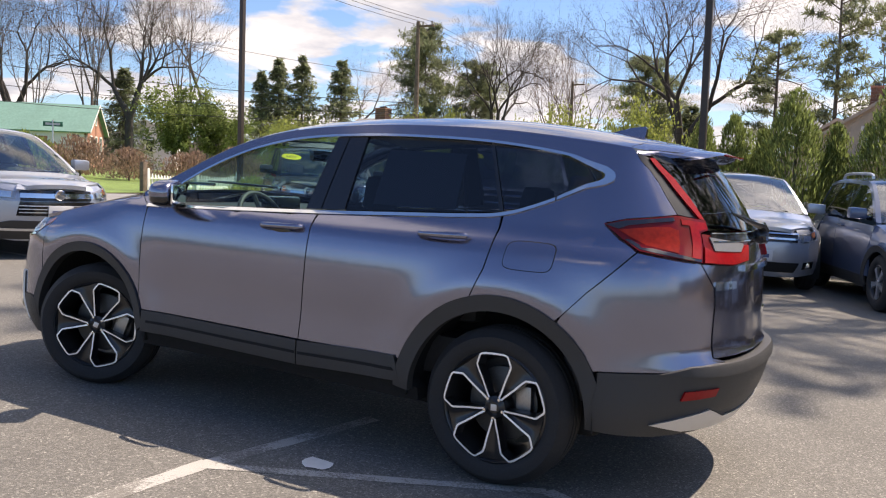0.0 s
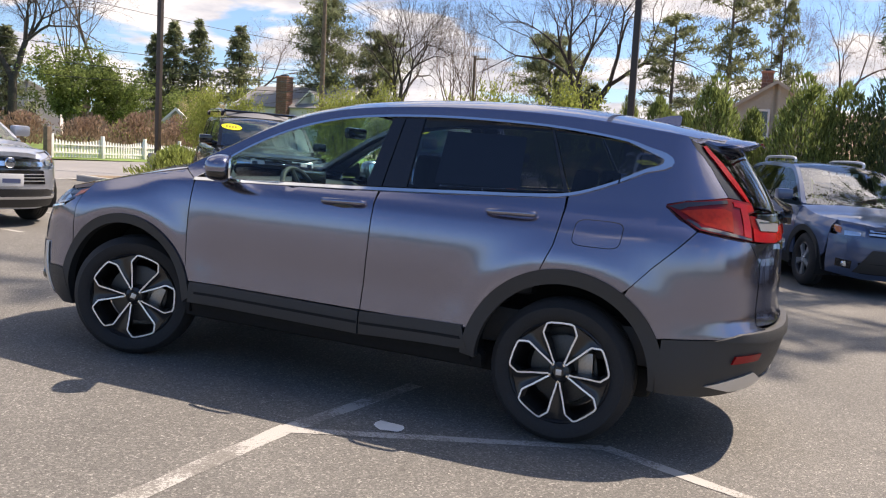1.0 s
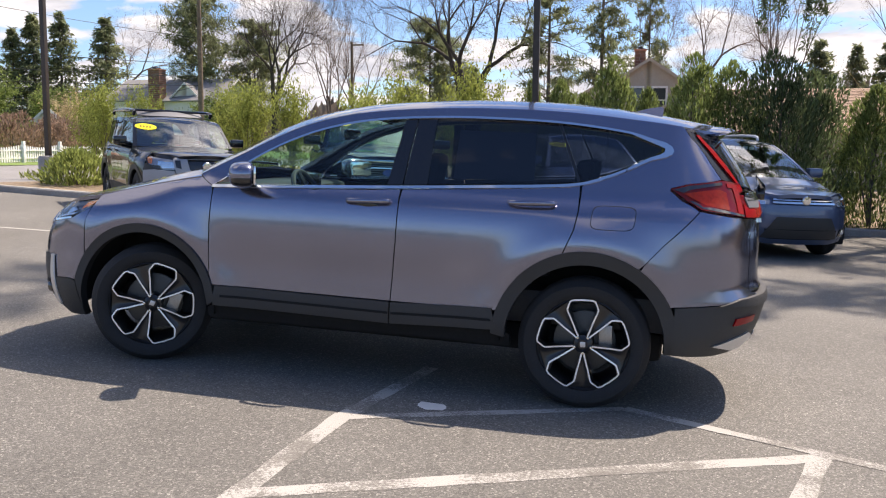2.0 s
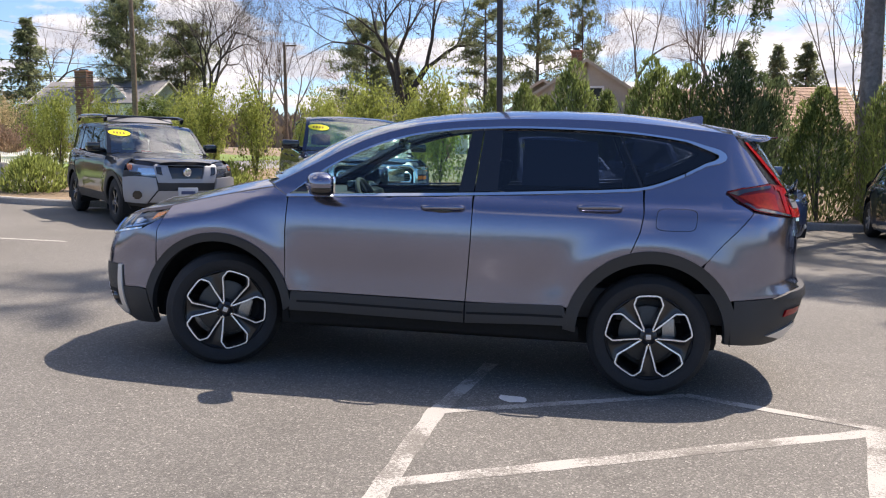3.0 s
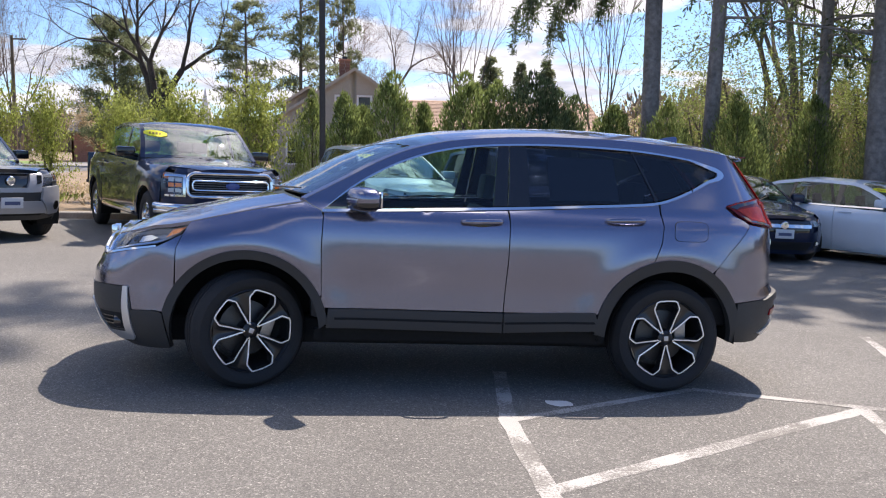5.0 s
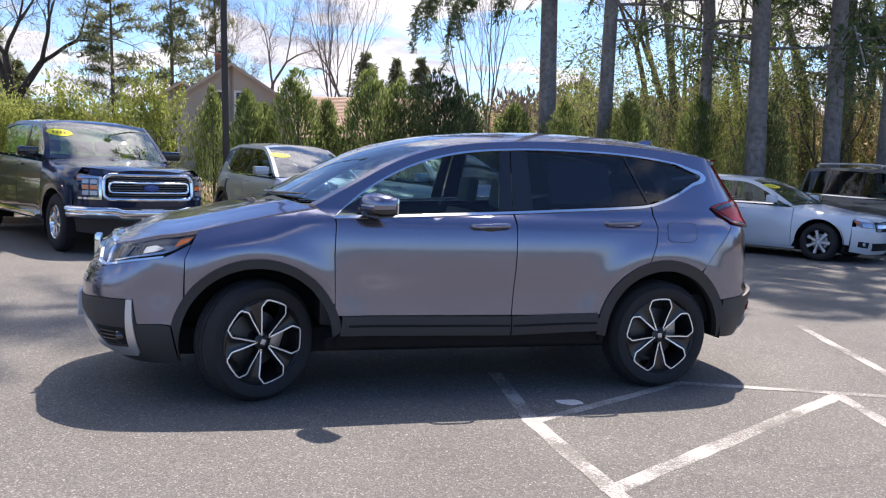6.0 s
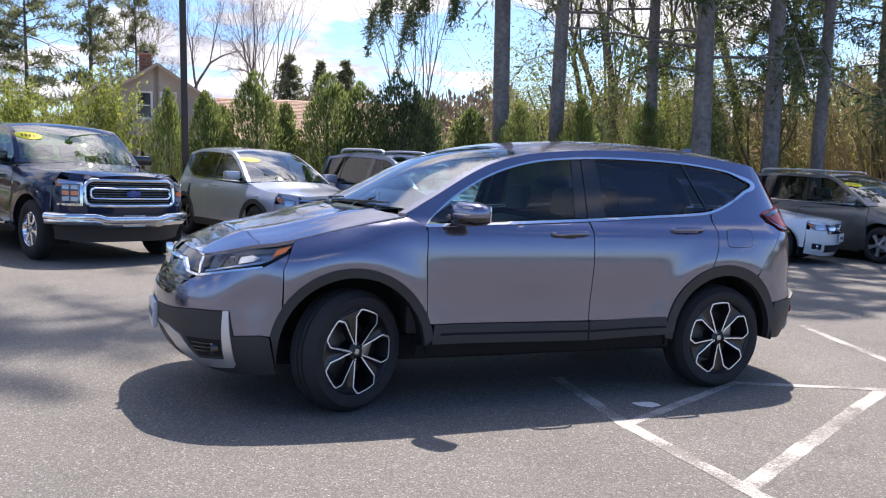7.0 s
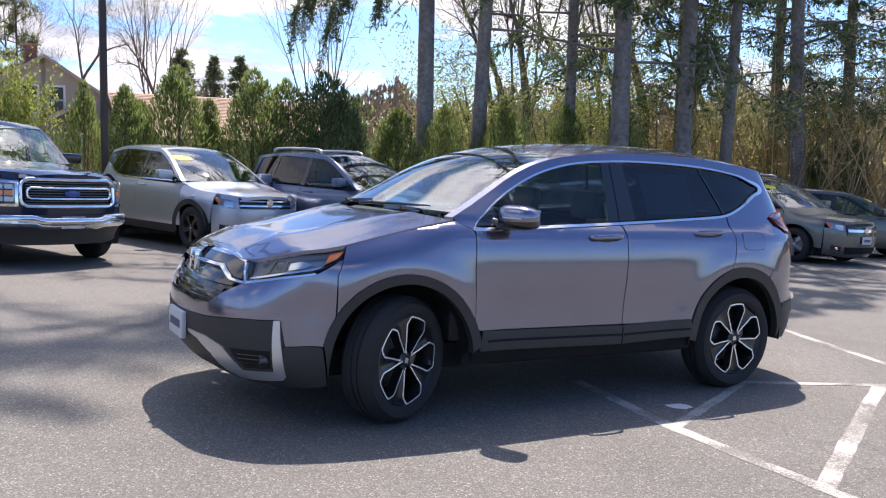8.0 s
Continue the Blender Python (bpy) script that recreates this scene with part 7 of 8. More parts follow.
def bare_tree(seed, height=12.0, r=0.22, trunk=0.25, angle=28, deep=7, up=0.03, wob=0.13, stems=1, lean=0.3, twig="twig", bark="bark", label="bare grey deciduous tree with fine twigs in early spring"):
    rng = random.Random(seed)
    tw = (Twigs(), Twigs())
    top = Vector((0, 0, height * trunk))
    tw[0].stick(Vector((0, 0, -0.5)), Vector((0, 0, 0.4)), r * 1.5, r * 1.1, 9)
    tw[0].stick(Vector((0, 0, 0.4)), top, r * 1.1, r * 0.95, 9)
    for k in range(stems):
        a = 2 * math.pi * (k + rng.random() * 0.4) / stems
        d = Vector((math.cos(a) * lean, math.sin(a) * lean, 1)).normalized()
        fork(tw, rng, top, d, height * (1 - trunk) * 0.285, r * (0.9 if stems == 1 else 0.68), 0, deep, angle, up, wob)
    return tree_from("bare_tree", tw, M[bark], M[twig], label)


def arborvitae(seed, height=3.2, wide=1.5, leaf="leaf_arbor", count=7000, loose=0.0, label="dense green columnar arborvitae in the planted bed", name="arborvitae"):
    """A conical evergreen of upright sprays with an uneven outline."""
    rng = random.Random(seed)
    tw = (Twigs(), Twigs())
    tw[0].stick(Vector((0, 0, -0.2)), Vector((0, 0, height * 0.85)), 0.06, 0.015, 6)
    stems = [(rng.uniform(-1, 1) * wide * 0.16, rng.uniform(-1, 1) * wide * 0.16, rng.uniform(0.72, 1.0)) for _ in range(5)]
    lumps = [(rng.random(), rng.uniform(0, 6.28), rng.uniform(0.14, 0.42)) for _ in range(34)]
    for sx, sy, sh in stems:
        tw[0].stick(Vector((0, 0, 0.1)), Vector((sx * 1.6, sy * 1.6, height * sh * 0.8)), 0.03, 0.008, 4)
    for k in range(count):
        sx, sy, sh = stems[k % 5]
        u = rng.random() ** 0.85
        a = rng.uniform(0, 2 * math.pi)
        hull = (1 - u ** 2.5) ** 0.80 * (0.62 + 0.38 * min(u * 5, 1))
        bump = sum(w * math.exp(-((u - lu) / 0.07) ** 2) * max(0, math.cos(a - la)) for lu, la, w in lumps)
        rad = wide * 0.5 * hull * (0.85 + bump) * (1 - (0.65 + 0.2 * loose) * rng.random() ** 2.0) + 0.02
        p = Vector((sx * u + math.cos(a) * rad, sy * u + math.sin(a) * rad, 0.05 + u * height * sh))
        d = (Vector((math.cos(a), math.sin(a), 0)) * rng.uniform(0.2, 0.8) + Vector((0, 0, 1)) + rand_dir(rng) * 0.5).normalized()
        s = d.cross(rand_dir(rng)).normalized()
        tw[1].leaf(p, d, s, rng.uniform(0.06, 0.17) * (1 + 0.5 * loose), rng.uniform(0.022, 0.055) * (1 + 0.6 * loose))
    return tree_from(name, tw, M["bark"], M[leaf], label, "shrub" if loose else "tree", "foliage")


def spruce(seed, height=9.0, wide=4.0, leaf="leaf_dark", bare=0.05, whorls=44, sprays=9, label="dark green spruce with drooping boughs"):
    """A pointed crown of many boughs that droop and lift again at their tips, hung with short sprays."""
    rng = random.Random(seed)
    tw = (Twigs(), Twigs())
    tw[0].stick(Vector((0, 0, -0.4)), Vector((0, 0, height)), 0.022 * height, 0.02, 8)
    for k in range(whorls):
        for j in range(5):
            u = min(0.985, bare + (1 - bare) * (k + rng.uniform(-1.5, 1.5)) / whorls)
            reach = wide * 0.5 * max(0.0, 1 - u) ** 0.85 * rng.uniform(0.55, 1.15) + 0.10
            a = 2 * math.pi * (j + rng.random()) / 5
            out = Vector((math.cos(a), math.sin(a), 0))
            cross = Vector((-math.sin(a), math.cos(a), 0))
            p = Vector((0, 0, u * height))
            tw[0].stick(p, p + out * reach * 0.9 + Vector((0, 0, -0.14 * reach)), 0.02, 0.008, 3)
            for i in range(sprays):
                t = (i + rng.random() + 0.4) / sprays
                q = p + out * reach * t + cross * rng.uniform(-0.22, 0.22) * reach * t + Vector((0, 0, -0.34 * reach * t + 0.22 * reach * t ** 3 + rng.uniform(-0.12, 0.12)))
                for _ in range(4):
                    d = (out * rng.uniform(0.2, 0.9) + cross * rng.uniform(-0.9, 0.9) + Vector((0, 0, rng.uniform(-0.9, 0.35)))).normalized()
                    tw[1].leaf(q, d, d.cross(rand_dir(rng)).normalized(), rng.uniform(0.22, 0.46), rng.uniform(0.06, 0.14))
    return tree_from("spruce", tw, M["bark"], M[leaf], label, "tree", "foliage")


def pine(seed, height=12.0, wide=6.0, leaf="leaf_dark", bare=0.25, limbs=34, tufts=26, trunk_r=0.2, bark="bark", label="tall white pine with open clumped crown", droop=0.0, needle=1.0, broad=0.0, boughs=()):
    """An open crown: long limbs that end in needle clumps, with sky between them."""
    rng = random.Random(seed)
    tw = (Twigs(), Twigs())
    bend = Vector((rng.uniform(-0.02, 0.02), rng.uniform(-0.02, 0.02), 0)) * height
    last = Vector((0, 0, -0.4))
    for k in range(8):
        q = Vector((0, 0, height * (k + 1) / 8)) + bend * math.sin((k + 1) / 8 * 2.5)
        tw[0].stick(last, q, trunk_r * (1 - 0.09 * k), trunk_r * (1 - 0.09 * (k + 1)), 12)
        last = q
    for k in range(limbs):
        u = bare + (1 - bare) * ((k + rng.random()) / limbs) ** 0.9
        a = rng.uniform(0, 6.283)
        v = (u - bare) / (1 - bare)
        reach = wide * 0.5 * ((1.05 - u * 0.75) * (1 - broad) + broad * (0.45 + 0.65 * math.sin(math.pi * min(1, 0.12 + 0.85 * v)))) * rng.uniform(0.5, 1.2)
        out = Vector((math.cos(a), math.sin(a), 0))
        p = Vector((0, 0, u * height)) + bend * math.sin(u * 2.5)
        q = p + out * reach + Vector((0, 0, reach * (rng.uniform(-0.05, 0.3) - droop)))
        mid = p.lerp(q, 0.5) + Vector((0, 0, 0.08 * reach * (1 + 2 * droop)))
        tw[0].stick(p, mid, 0.045, 0.03, 4)
        tw[0].stick(mid, q, 0.03, 0.012, 4)
        for j in range(tufts):
            t = rng.uniform(0.25, 1.05)
            c = (p.lerp(mid, t * 2) if t < 0.5 else mid.lerp(q, t * 2 - 1)) + rand_dir(rng, 0.5) * reach * 0.20 * rng.random()
            hang = Vector((0, 0, -droop * rng.uniform(0.2, 0.9)))
            c = c + hang * 0.6
            for _ in range(4):
                d = (rand_dir(rng) + out * 0.4 + Vector((0, 0, 0.25 - 1.6 * droop))).normalized()
                tw[1].leaf(c, d, d.cross(rand_dir(rng)).normalized(), rng.uniform(0.16, 0.34) * needle, rng.uniform(0.03, 0.075) * needle)
    for z, a, reach, fall in boughs:
        # a long bough that sinks towards its tip, with curtains of hanging twigs
        out, cross = Vector((math.cos(radians(a)), math.sin(radians(a)), 0)), Vector((-math.sin(radians(a)), math.cos(radians(a)), 0))
        last = Vector((0, 0, z))
        for k in range(1, 11):
            t = k / 10
            q = Vector((0, 0, z)) + out * reach * t + cross * 0.04 * reach * math.sin(3 * t) + Vector((0, 0, -fall * t ** 1.6 + 0.5 * math.sin(math.pi * t)))
            tw[0].stick(last, q, 0.055 * (1.08 - t), 0.055 * (1.0 - 0.92 * t), 5)
            for _ in range(9 if t > 0.4 else 0):
                c = last.lerp(q, rng.random()) + cross * rng.uniform(-0.5, 0.5) * (0.4 + 0.6 * t)
                tw[0].stick(last.lerp(q, 0.5), c, 0.012, 0.006, 3)
                hang = rng.uniform(0.25, 1.15)
                sway = cross * rng.uniform(-0.25, 0.25) + out * rng.uniform(-0.1, 0.3)
                tw[0].stick(c, c + sway * hang + Vector((0, 0, -hang)), 0.007, 0.003, 3)
                for i in range(int(hang * 64) + 8):
                    w = rng.random()
                    e = c + sway * hang * w + Vector((rng.uniform(-0.05, 0.05), rng.uniform(-0.05, 0.05), -hang * w))
                    d = (rand_dir(rng) * 0.9 + out * 0.2 + Vector((0, 0, -0.6))).normalized()
                    tw[1].leaf(e, d, d.cross(rand_dir(rng)).normalized(), rng.uniform(0.08, 0.18), rng.uniform(0.020, 0.042))
            last = q
    return tree_from("pine", tw, M[bark], M[leaf], label, "tree", "foliage")


def leafy_tree(seed, height=7.0, wide=5.0, leaf="leaf_spring", count=7000, size=0.14, label="tree with fresh light green leaves", name="leafy_tree", scatter=0.35, stem=0.12):
    """Limbs of a bare tree with clumps of small leaves about their ends."""
    rng = random.Random(seed)
    tw = (Twigs(), Twigs())
    bones = (Twigs(), Twigs())
    top = Vector((0, 0, height * 0.2))
    tw[0].stick(Vector((0, 0, -0.3)), top, stem, stem * 0.75, 7)
    for k in range(5):
        a = 2 * math.pi * (k + rng.random()) / 5
        grow(bones, rng, top, Vector((math.cos(a) * 0.5 * wide / height, math.sin(a) * 0.5 * wide / height, 0.9)).normalized(), height * 0.42, stem * 0.5, 1, 3, 42, 0.06, (2, 2, 2))
    tw[0].v += [v for v in bones[0].v]
    off = len(tw[0].v) - len(bones[0].v)
    tw[0].f += [tuple(i + off for i in f) for f in bones[0].f]
    ends = bones[1].v
    for k in range(count):
        c = ends[rng.randrange(len(ends))]
        if c.z < height * 0.12:
            continue
        p = c + rand_dir(rng) * rng.random() * scatter
        d = rand_dir(rng)
        tw[1].leaf(p, d, d.cross(rand_dir(rng)).normalized(), size * rng.uniform(0.6, 1.3), size * rng.uniform(0.4, 0.8))
    return tree_from(name, tw, M["bark"], M[leaf], label, "tree", "foliage")


def place_first_last(proto, spots, group=""):
    rest = spots[1:]
    for x, y, turn, s, sz in rest:
        m = Matrix.Translation((x, y, land(x, y))) @ Matrix.Rotation(radians(turn), 4, "Z") @ Matrix.Diagonal((s, s, sz, 1))
        ob = copy_thing(proto, m)
        if group:
            ob["group"] = group
    x, y, turn, s, sz = spots[0]
    proto.matrix_basis = Matrix.Translation((x, y, land(x, y))) @ Matrix.Rotation(radians(turn), 4, "Z") @ Matrix.Diagonal((s, s, sz, 1))
    if group:
        proto["group"] = group


def brush(name, seed, box, count, tall, leaf, label, twig_share=0.5, size=0.16, category="undergrowth"):
    """Undergrowth that nobody could count: thin stems and small leaves over a plan box."""
    rng = random.Random(seed)
    x0, x1, y0, y1 = box
    tw = Twigs()
    for k in range(count):
        x, y = rng.uniform(x0, x1), rng.uniform(y0, y1)
        z = land(x, y) + 0.05
        h = tall * rng.uniform(0.35, 1.0) * (0.7 + 0.5 * noise.noise(Vector((x * 0.35, y * 0.35, seed))))
        if k % 14 == 0:
            top = Vector((x, y, z)) + Vector((rng.uniform(-0.7, 0.7) * h, rng.uniform(-0.5, 0.5) * h, h))
            tw.stick(Vector((x, y, z)), top, 0.010 + 0.002 * tall, 0.004, 3)
        u = rng.random() ** 0.8
        p = Vector((x + rng.uniform(-0.4, 0.4), y + rng.uniform(-0.4, 0.4), z + u * h))
        d = (rand_dir(rng) + Vector((0, 0, 0.3))).normalized()
        if rng.random() < twig_share:
            tw.leaf(p, d, d.cross(rand_dir(rng)).normalized(), size * rng.uniform(2.0, 5.0), size * rng.uniform(0.08, 0.2))
        else:
            tw.leaf(p, d, d.cross(rand_dir(rng)).normalized(), size * rng.uniform(0.6, 1.4), size * rng.uniform(0.4, 0.9))
    return tagged(new(name, tw.mesh(name, M[leaf])), label, category, kind="stuff")


def far_woods(name, seed, a0, a1, dist, tall, base, count, leaf, label, size=1.0):
    """A distant belt of bare woods seen as a soft ridge: upright sprays over a band of ground."""
    rng = random.Random(seed)
    tw = Twigs()
    for k in range(count):
        a = radians(rng.uniform(a0, a1))
        r = dist * rng.uniform(0.9, 1.25)
        x, y = r * math.sin(a), r * math.cos(a)
        crest = tall * (0.72 + 0.45 * noise.noise(Vector((a * 5, seed, 0))) + 0.25 * noise.noise(Vector((a * 23, seed, 4))))
        z = land(x, y) + base + crest * rng.random() ** 0.55
        d = (Vector((rng.uniform(-0.5, 0.5), rng.uniform(-0.5, 0.5), 1))).normalized()
        s = d.cross(rand_dir(rng)).normalized()
        k1 = dist / 140 * size
        tw.leaf(Vector((x, y, z - 1.5 * k1)), d, s, rng.uniform(1.4, 3.6) * k1, rng.uniform(0.5, 1.5) * k1)
    return tagged(new(name, tw.mesh(name, M[leaf])), label, "woods", kind="stuff")


def build_trees():
    # evergreens of the hedge: x, y, turn, width, height (the model is 3.2 m tall)
    arb = [arborvitae(11, 3.2, 1.9), arborvitae(12, 3.2, 1.6), arborvitae(13, 3.2, 2.1)]
    arb_dark = [arborvitae(14, 3.2, 2.1, "leaf_dark"), arborvitae(15, 3.2, 1.8, "leaf_dark")]
    place_first_last(arb[0], [(0.77, 13.1, 10, 0.74, 1.02), (2.30, 13.2, 200, 0.80, 1.05), (8.75, 13.2, 80, 0.72, 1.03), (-1.0, 13.4, 120, 0.48, 0.88)], "evergreens of the hedge")
    place_first_last(arb[1], [(-0.31, 12.95, 140, 0.58, 0.92), (0.15, 13.6, 40, 0.50, 0.85), (1.46, 13.3, 20, 0.50, 0.89), (5.75, 13.2, 300, 0.80, 0.95), (20.2, 12.9, 30, 0.6, 0.95), (22.1, 12.9, 70, 0.6, 1.05)], "evergreens of the hedge")
    place_first_last(arb[2], [(3.15, 13.3, 33, 0.80, 1.03), (7.05, 13.3, 210, 0.55, 0.97), (10.6, 13.3, 100, 0.66, 1.06)], "evergreens of the hedge")
    place_first_last(arb_dark[0], [(4.0, 13.0, 0, 0.84, 1.08), (9.6, 14.0, 95, 0.6, 0.92), (12.35, 12.9, 45, 0.80, 1.02)], "dark evergreens of the hedge")
    place_first_last(arb_dark[1], [(4.75, 13.9, 60, 0.85, 1.0), (7.7, 14.4, 10, 0.65, 0.8)], "dark evergreens of the hedge")
    # loose light green shrubs
    lab = "loose young shrub with yellow green leaves"
    y1 = leafy_tree(21, 2.5, 1.5, "leaf_young", 5200, 0.072, lab, "young_shrub", 0.15, 0.05)
    y2 = leafy_tree(22, 2.5, 1.2, "leaf_young", 4200, 0.072, lab, "young_shrub", 0.15, 0.05)
    place_first_last(y1, [(-2.15, 13.0, 0, 0.75, 1.30), (-3.75, 13.3, 50, 0.73, 1.22), (-6.45, 13.2, 120, 0.60, 1.14), (-7.7, 13.6, 190, 0.68, 1.10), (-9.9, 12.7, 40, 0.52, 1.0), (-5.4, 15.5, 0, 0.78, 1.14)], "young shrubs of the bed")
    place_first_last(y2, [(-11.1, 12.9, 0, 0.60, 1.05), (-8.6, 14.8, 80, 0.72, 1.12), (-4.95, 13.6, 130, 0.62, 1.06), (-2.9, 14.6, 10, 0.65, 1.10), (-12.6, 14.6, 44, 0.62, 0.98)], "young shrubs of the bed")
    low = arborvitae(23, 1.0, 1.9, "leaf_spring", 2600, 0.6, "low rounded green shrub on the bed", "low_shrub")
    place_first_last(low, [(-10.8, 11.4, 77, 0.75, 0.85), (-3.2, 12.6, 30, 0.7, 0.7), (-6.9, 12.5, 30, 0.7, 0.8)], "low shrubs")
    # tall bare-trunk spruces at the back of the lot
    tall = dict(height=23.0, wide=8.5, bare=0.20, limbs=54, tufts=62, needle=0.72, trunk_r=0.23, bark="pale_bark", droop=0.32, label="tall spruce with bare grey trunk and hanging boughs")
    t1 = pine(31, **tall)
    t0 = pine(34, **{**tall, "height": 27.0, "wide": 11.0, "limbs": 66, "bare": 0.36}, boughs=((7.9, 163, 3.3, 2.9), (7.5, 150, 2.5, 2.7), (8.2, 172, 2.9, 2.7), (8.4, 156, 1.9, 2.4), (7.2, 160, 1.2, 1.5)))
    t2 = pine(32, **{**tall, "height": 18.0, "limbs": 50, "bare": 0.23})
    place_first_last(t0, [(6.95, 14.05, 0, 1.0, 1.0)], "tall spruces")
    place_first_last(t1, [(8.34, 13.95, 70, 0.85, 1.05), (11.2, 13.8, 20, 0.72, 1.0)], "tall spruces")
    t3 = pine(33, **{**tall, "height": 17.0, "wide": 7.5, "limbs": 64, "tufts": 62, "bare": 0.20, "needle": 0.85})
    place_first_last(t3, [(11.6, 12.2, 0, 1.15, 1.12), (13.5, 11.9, 300, 1.0, 1.25), (18.0, 16.5, 60, 1.0, 1.0), (24.0, 14.6, 90, 1.1, 0.95)], "tall spruces")
    place_first_last(t2, [(15.0, 11.9, 130, 0.8, 1.0), (19.6, 13.0, 250, 1.2, 0.95), (22.5, 16.5, 10, 1.1, 1.0), (24.5, 11.5, 200, 1.1, 1.0)], "tall spruces")
    # bare trees
    b = [bare_tree(41, 13, 0.24, 0.26, 25, deep=8), bare_tree(42, 13, 0.20, 0.10, 17, up=0.05, stems=3, lean=0.28, deep=7),
         bare_tree(43, 14, 0.36, 0.26, 31, up=0.02, wob=0.17, stems=3, lean=0.50, deep=8, twig="backlit_twig", bark="dark_bark", label="broad bare oak with heavy spreading limbs"), bare_tree(44, 13, 0.19, 0.22, 22, up=0.05, deep=8, twig="red_twig")]
    place_first_last(b[2], [(-10.8, 51.0, 15, 0.95, 1.02), (-57.0, 48.5, 200, 1.0, 1.15), (-29.2, 62.0, 80, 0.75, 0.98), (-66.0, 44.0, 10, 1.0, 1.1)], "bare trees")
    place_first_last(b[1], [(-29.5, 76.0, 0, 0.9, 1.05), (-26.6, 75.0, 120, 0.85, 1.0), (-59.0, 46.5, 60, 0.8, 1.25), (-54.3, 52.0, 10, 0.8, 1.30), (8.2, 52.0, 200, 0.7, 1.05), (18.2, 26.2, 140, 0.7, 1.15), (-62.0, 43.0, 190, 0.7, 1.05), (12.0, 33.0, 10, 0.55, 0.80)], "bare trees")
    place_first_last(b[0], [(3.95, 51.3, 0, 0.62, 1.0), (10.4, 57.8, 90, 0.75, 1.0), (-52.8, 53.5, 140, 0.8, 1.2), (26.0, 30.0, 10, 0.8, 1.1), (16.0, 23.5, 50, 0.7, 0.9), (17.3, 17.5, 60, 0.7, 1.1), (21.5, 19.5, 170, 0.8, 1.1), (13.2, 18.6, 20, 0.6, 1.05), (20.5, 25.5, 150, 0.8, 1.0), (25.5, 22.0, 80, 0.8, 0.95), (-46.0, 66.0, 20, 0.8, 0.9)], "bare trees")
    place_first_last(b[3], [(0.5, 52.0, 0, 0.7, 0.95), (-61.0, 48.0, 70, 1.0, 1.2), (-8.0, 75.0, 20, 0.9, 0.75), (-20.0, 85.0, 140, 1.0, 0.8), (2.0, 80.0, 240, 1.0, 0.8), (20.5, 22.0, 30, 0.8, 1.1), (15.5, 24.0, 130, 0.7, 1.1), (-40.0, 72.0, 0, 1.1, 0.7)], "bare trees")
    # pines and spruces far behind
    p1 = pine(51, 13, 9.0, "leaf_pine", limbs=120, tufts=64, bare=0.13, needle=1.5, broad=0.85, label="broad white pine with dense dark crown")
    place_first_last(p1, [(-35.8, 62.0, 0, 0.66, 1.02), (-13.8, 53.5, 100, 0.55, 0.72), (-32.0, 64.0, 200, 0.65, 0.80)], "pines")
    p2 = pine(52, 13, 7.0, "leaf_pine", limbs=44, tufts=40, bare=0.28, needle=1.5, broad=0.6, label="tall thin pine with open crown")
    place_first_last(p2, [(-2.1, 49.0, 0, 0.8, 1.05), (-5.3, 50.5, 140, 0.85, 0.80), (0.6, 53.0, 60, 0.55, 0.95)], "pines")
    s1 = spruce(53, 9, 7.6, "leaf_pine")
    place_first_last(s1, [(-51.2, 61.0, 0, 1.0, 1.22), (-49.6, 62.5, 40, 1.0, 1.26), (-46.6, 64.6, 90, 1.15, 1.24), (-52.6, 60.2, 10, 0.9, 1.08), (12.2, 61.0, 200, 1.0, 1.06), (14.6, 61.0, 120, 0.75, 1.03), (16.7, 61.5, 20, 0.9, 1.06), (-60.5, 51.0, 0, 1.1, 1.0), (-11.5, 56.0, 130, 1.1, 0.75)], "far spruces")
    g = leafy_tree(61, 6.5, 6.0, "leaf_arbor", 9500, 0.21, "broad evergreen clump in the far garden")
    place_first_last(g, [(-40.4, 37.5, 0, 0.95, 0.95), (-38.2, 39.6, 90, 0.85, 0.78), (-36.5, 44.0, 20, 0.7, 0.62), (-24.0, 44.0, 200, 0.7, 0.60), (-9.0, 48.0, 70, 0.7, 0.62)], "far garden trees")
    h = leafy_tree(62, 6.0, 6.0, "leaf_brown", 5600, 0.15, "tree with red brown buds", "budding_tree")
    place_first_last(h, [(-52.0, 66.0, 0, 1.1, 0.95), (-50.0, 74.0, 120, 1.2, 1.05), (-30.5, 38.0, 200, 0.6, 0.58), (-45.0, 72.0, 10, 1.2, 1.1), (-18.0, 66.0, 40, 1.1, 0.9), (5.5, 60.0, 0, 1.2, 0.8), (18.5, 50.0, 90, 1.2, 1.0)], "budding trees")
    w = leafy_tree(63, 8.0, 4.0, "leaf_spring", 5400, 0.085, "slender young tree with fresh leaves", "young_tree")
    place_first_last(w, [(9.0, 15.6, 0, 0.7, 0.60), (14.5, 16.5, 30, 0.9, 0.85), (16.2, 15.2, 77, 0.8, 0.7), (12.0, 15.4, 60, 0.7, 0.65), (23.0, 13.8, 99, 1.0, 0.85), (17.0, 21.0, 150, 1.2, 0.9), (21.5, 15.0, 210, 1.0, 0.7), (12.4, 20.0, 280, 1.1, 0.9), (25.0, 20.0, 10, 1.2, 0.9)], "young trees in the woods")
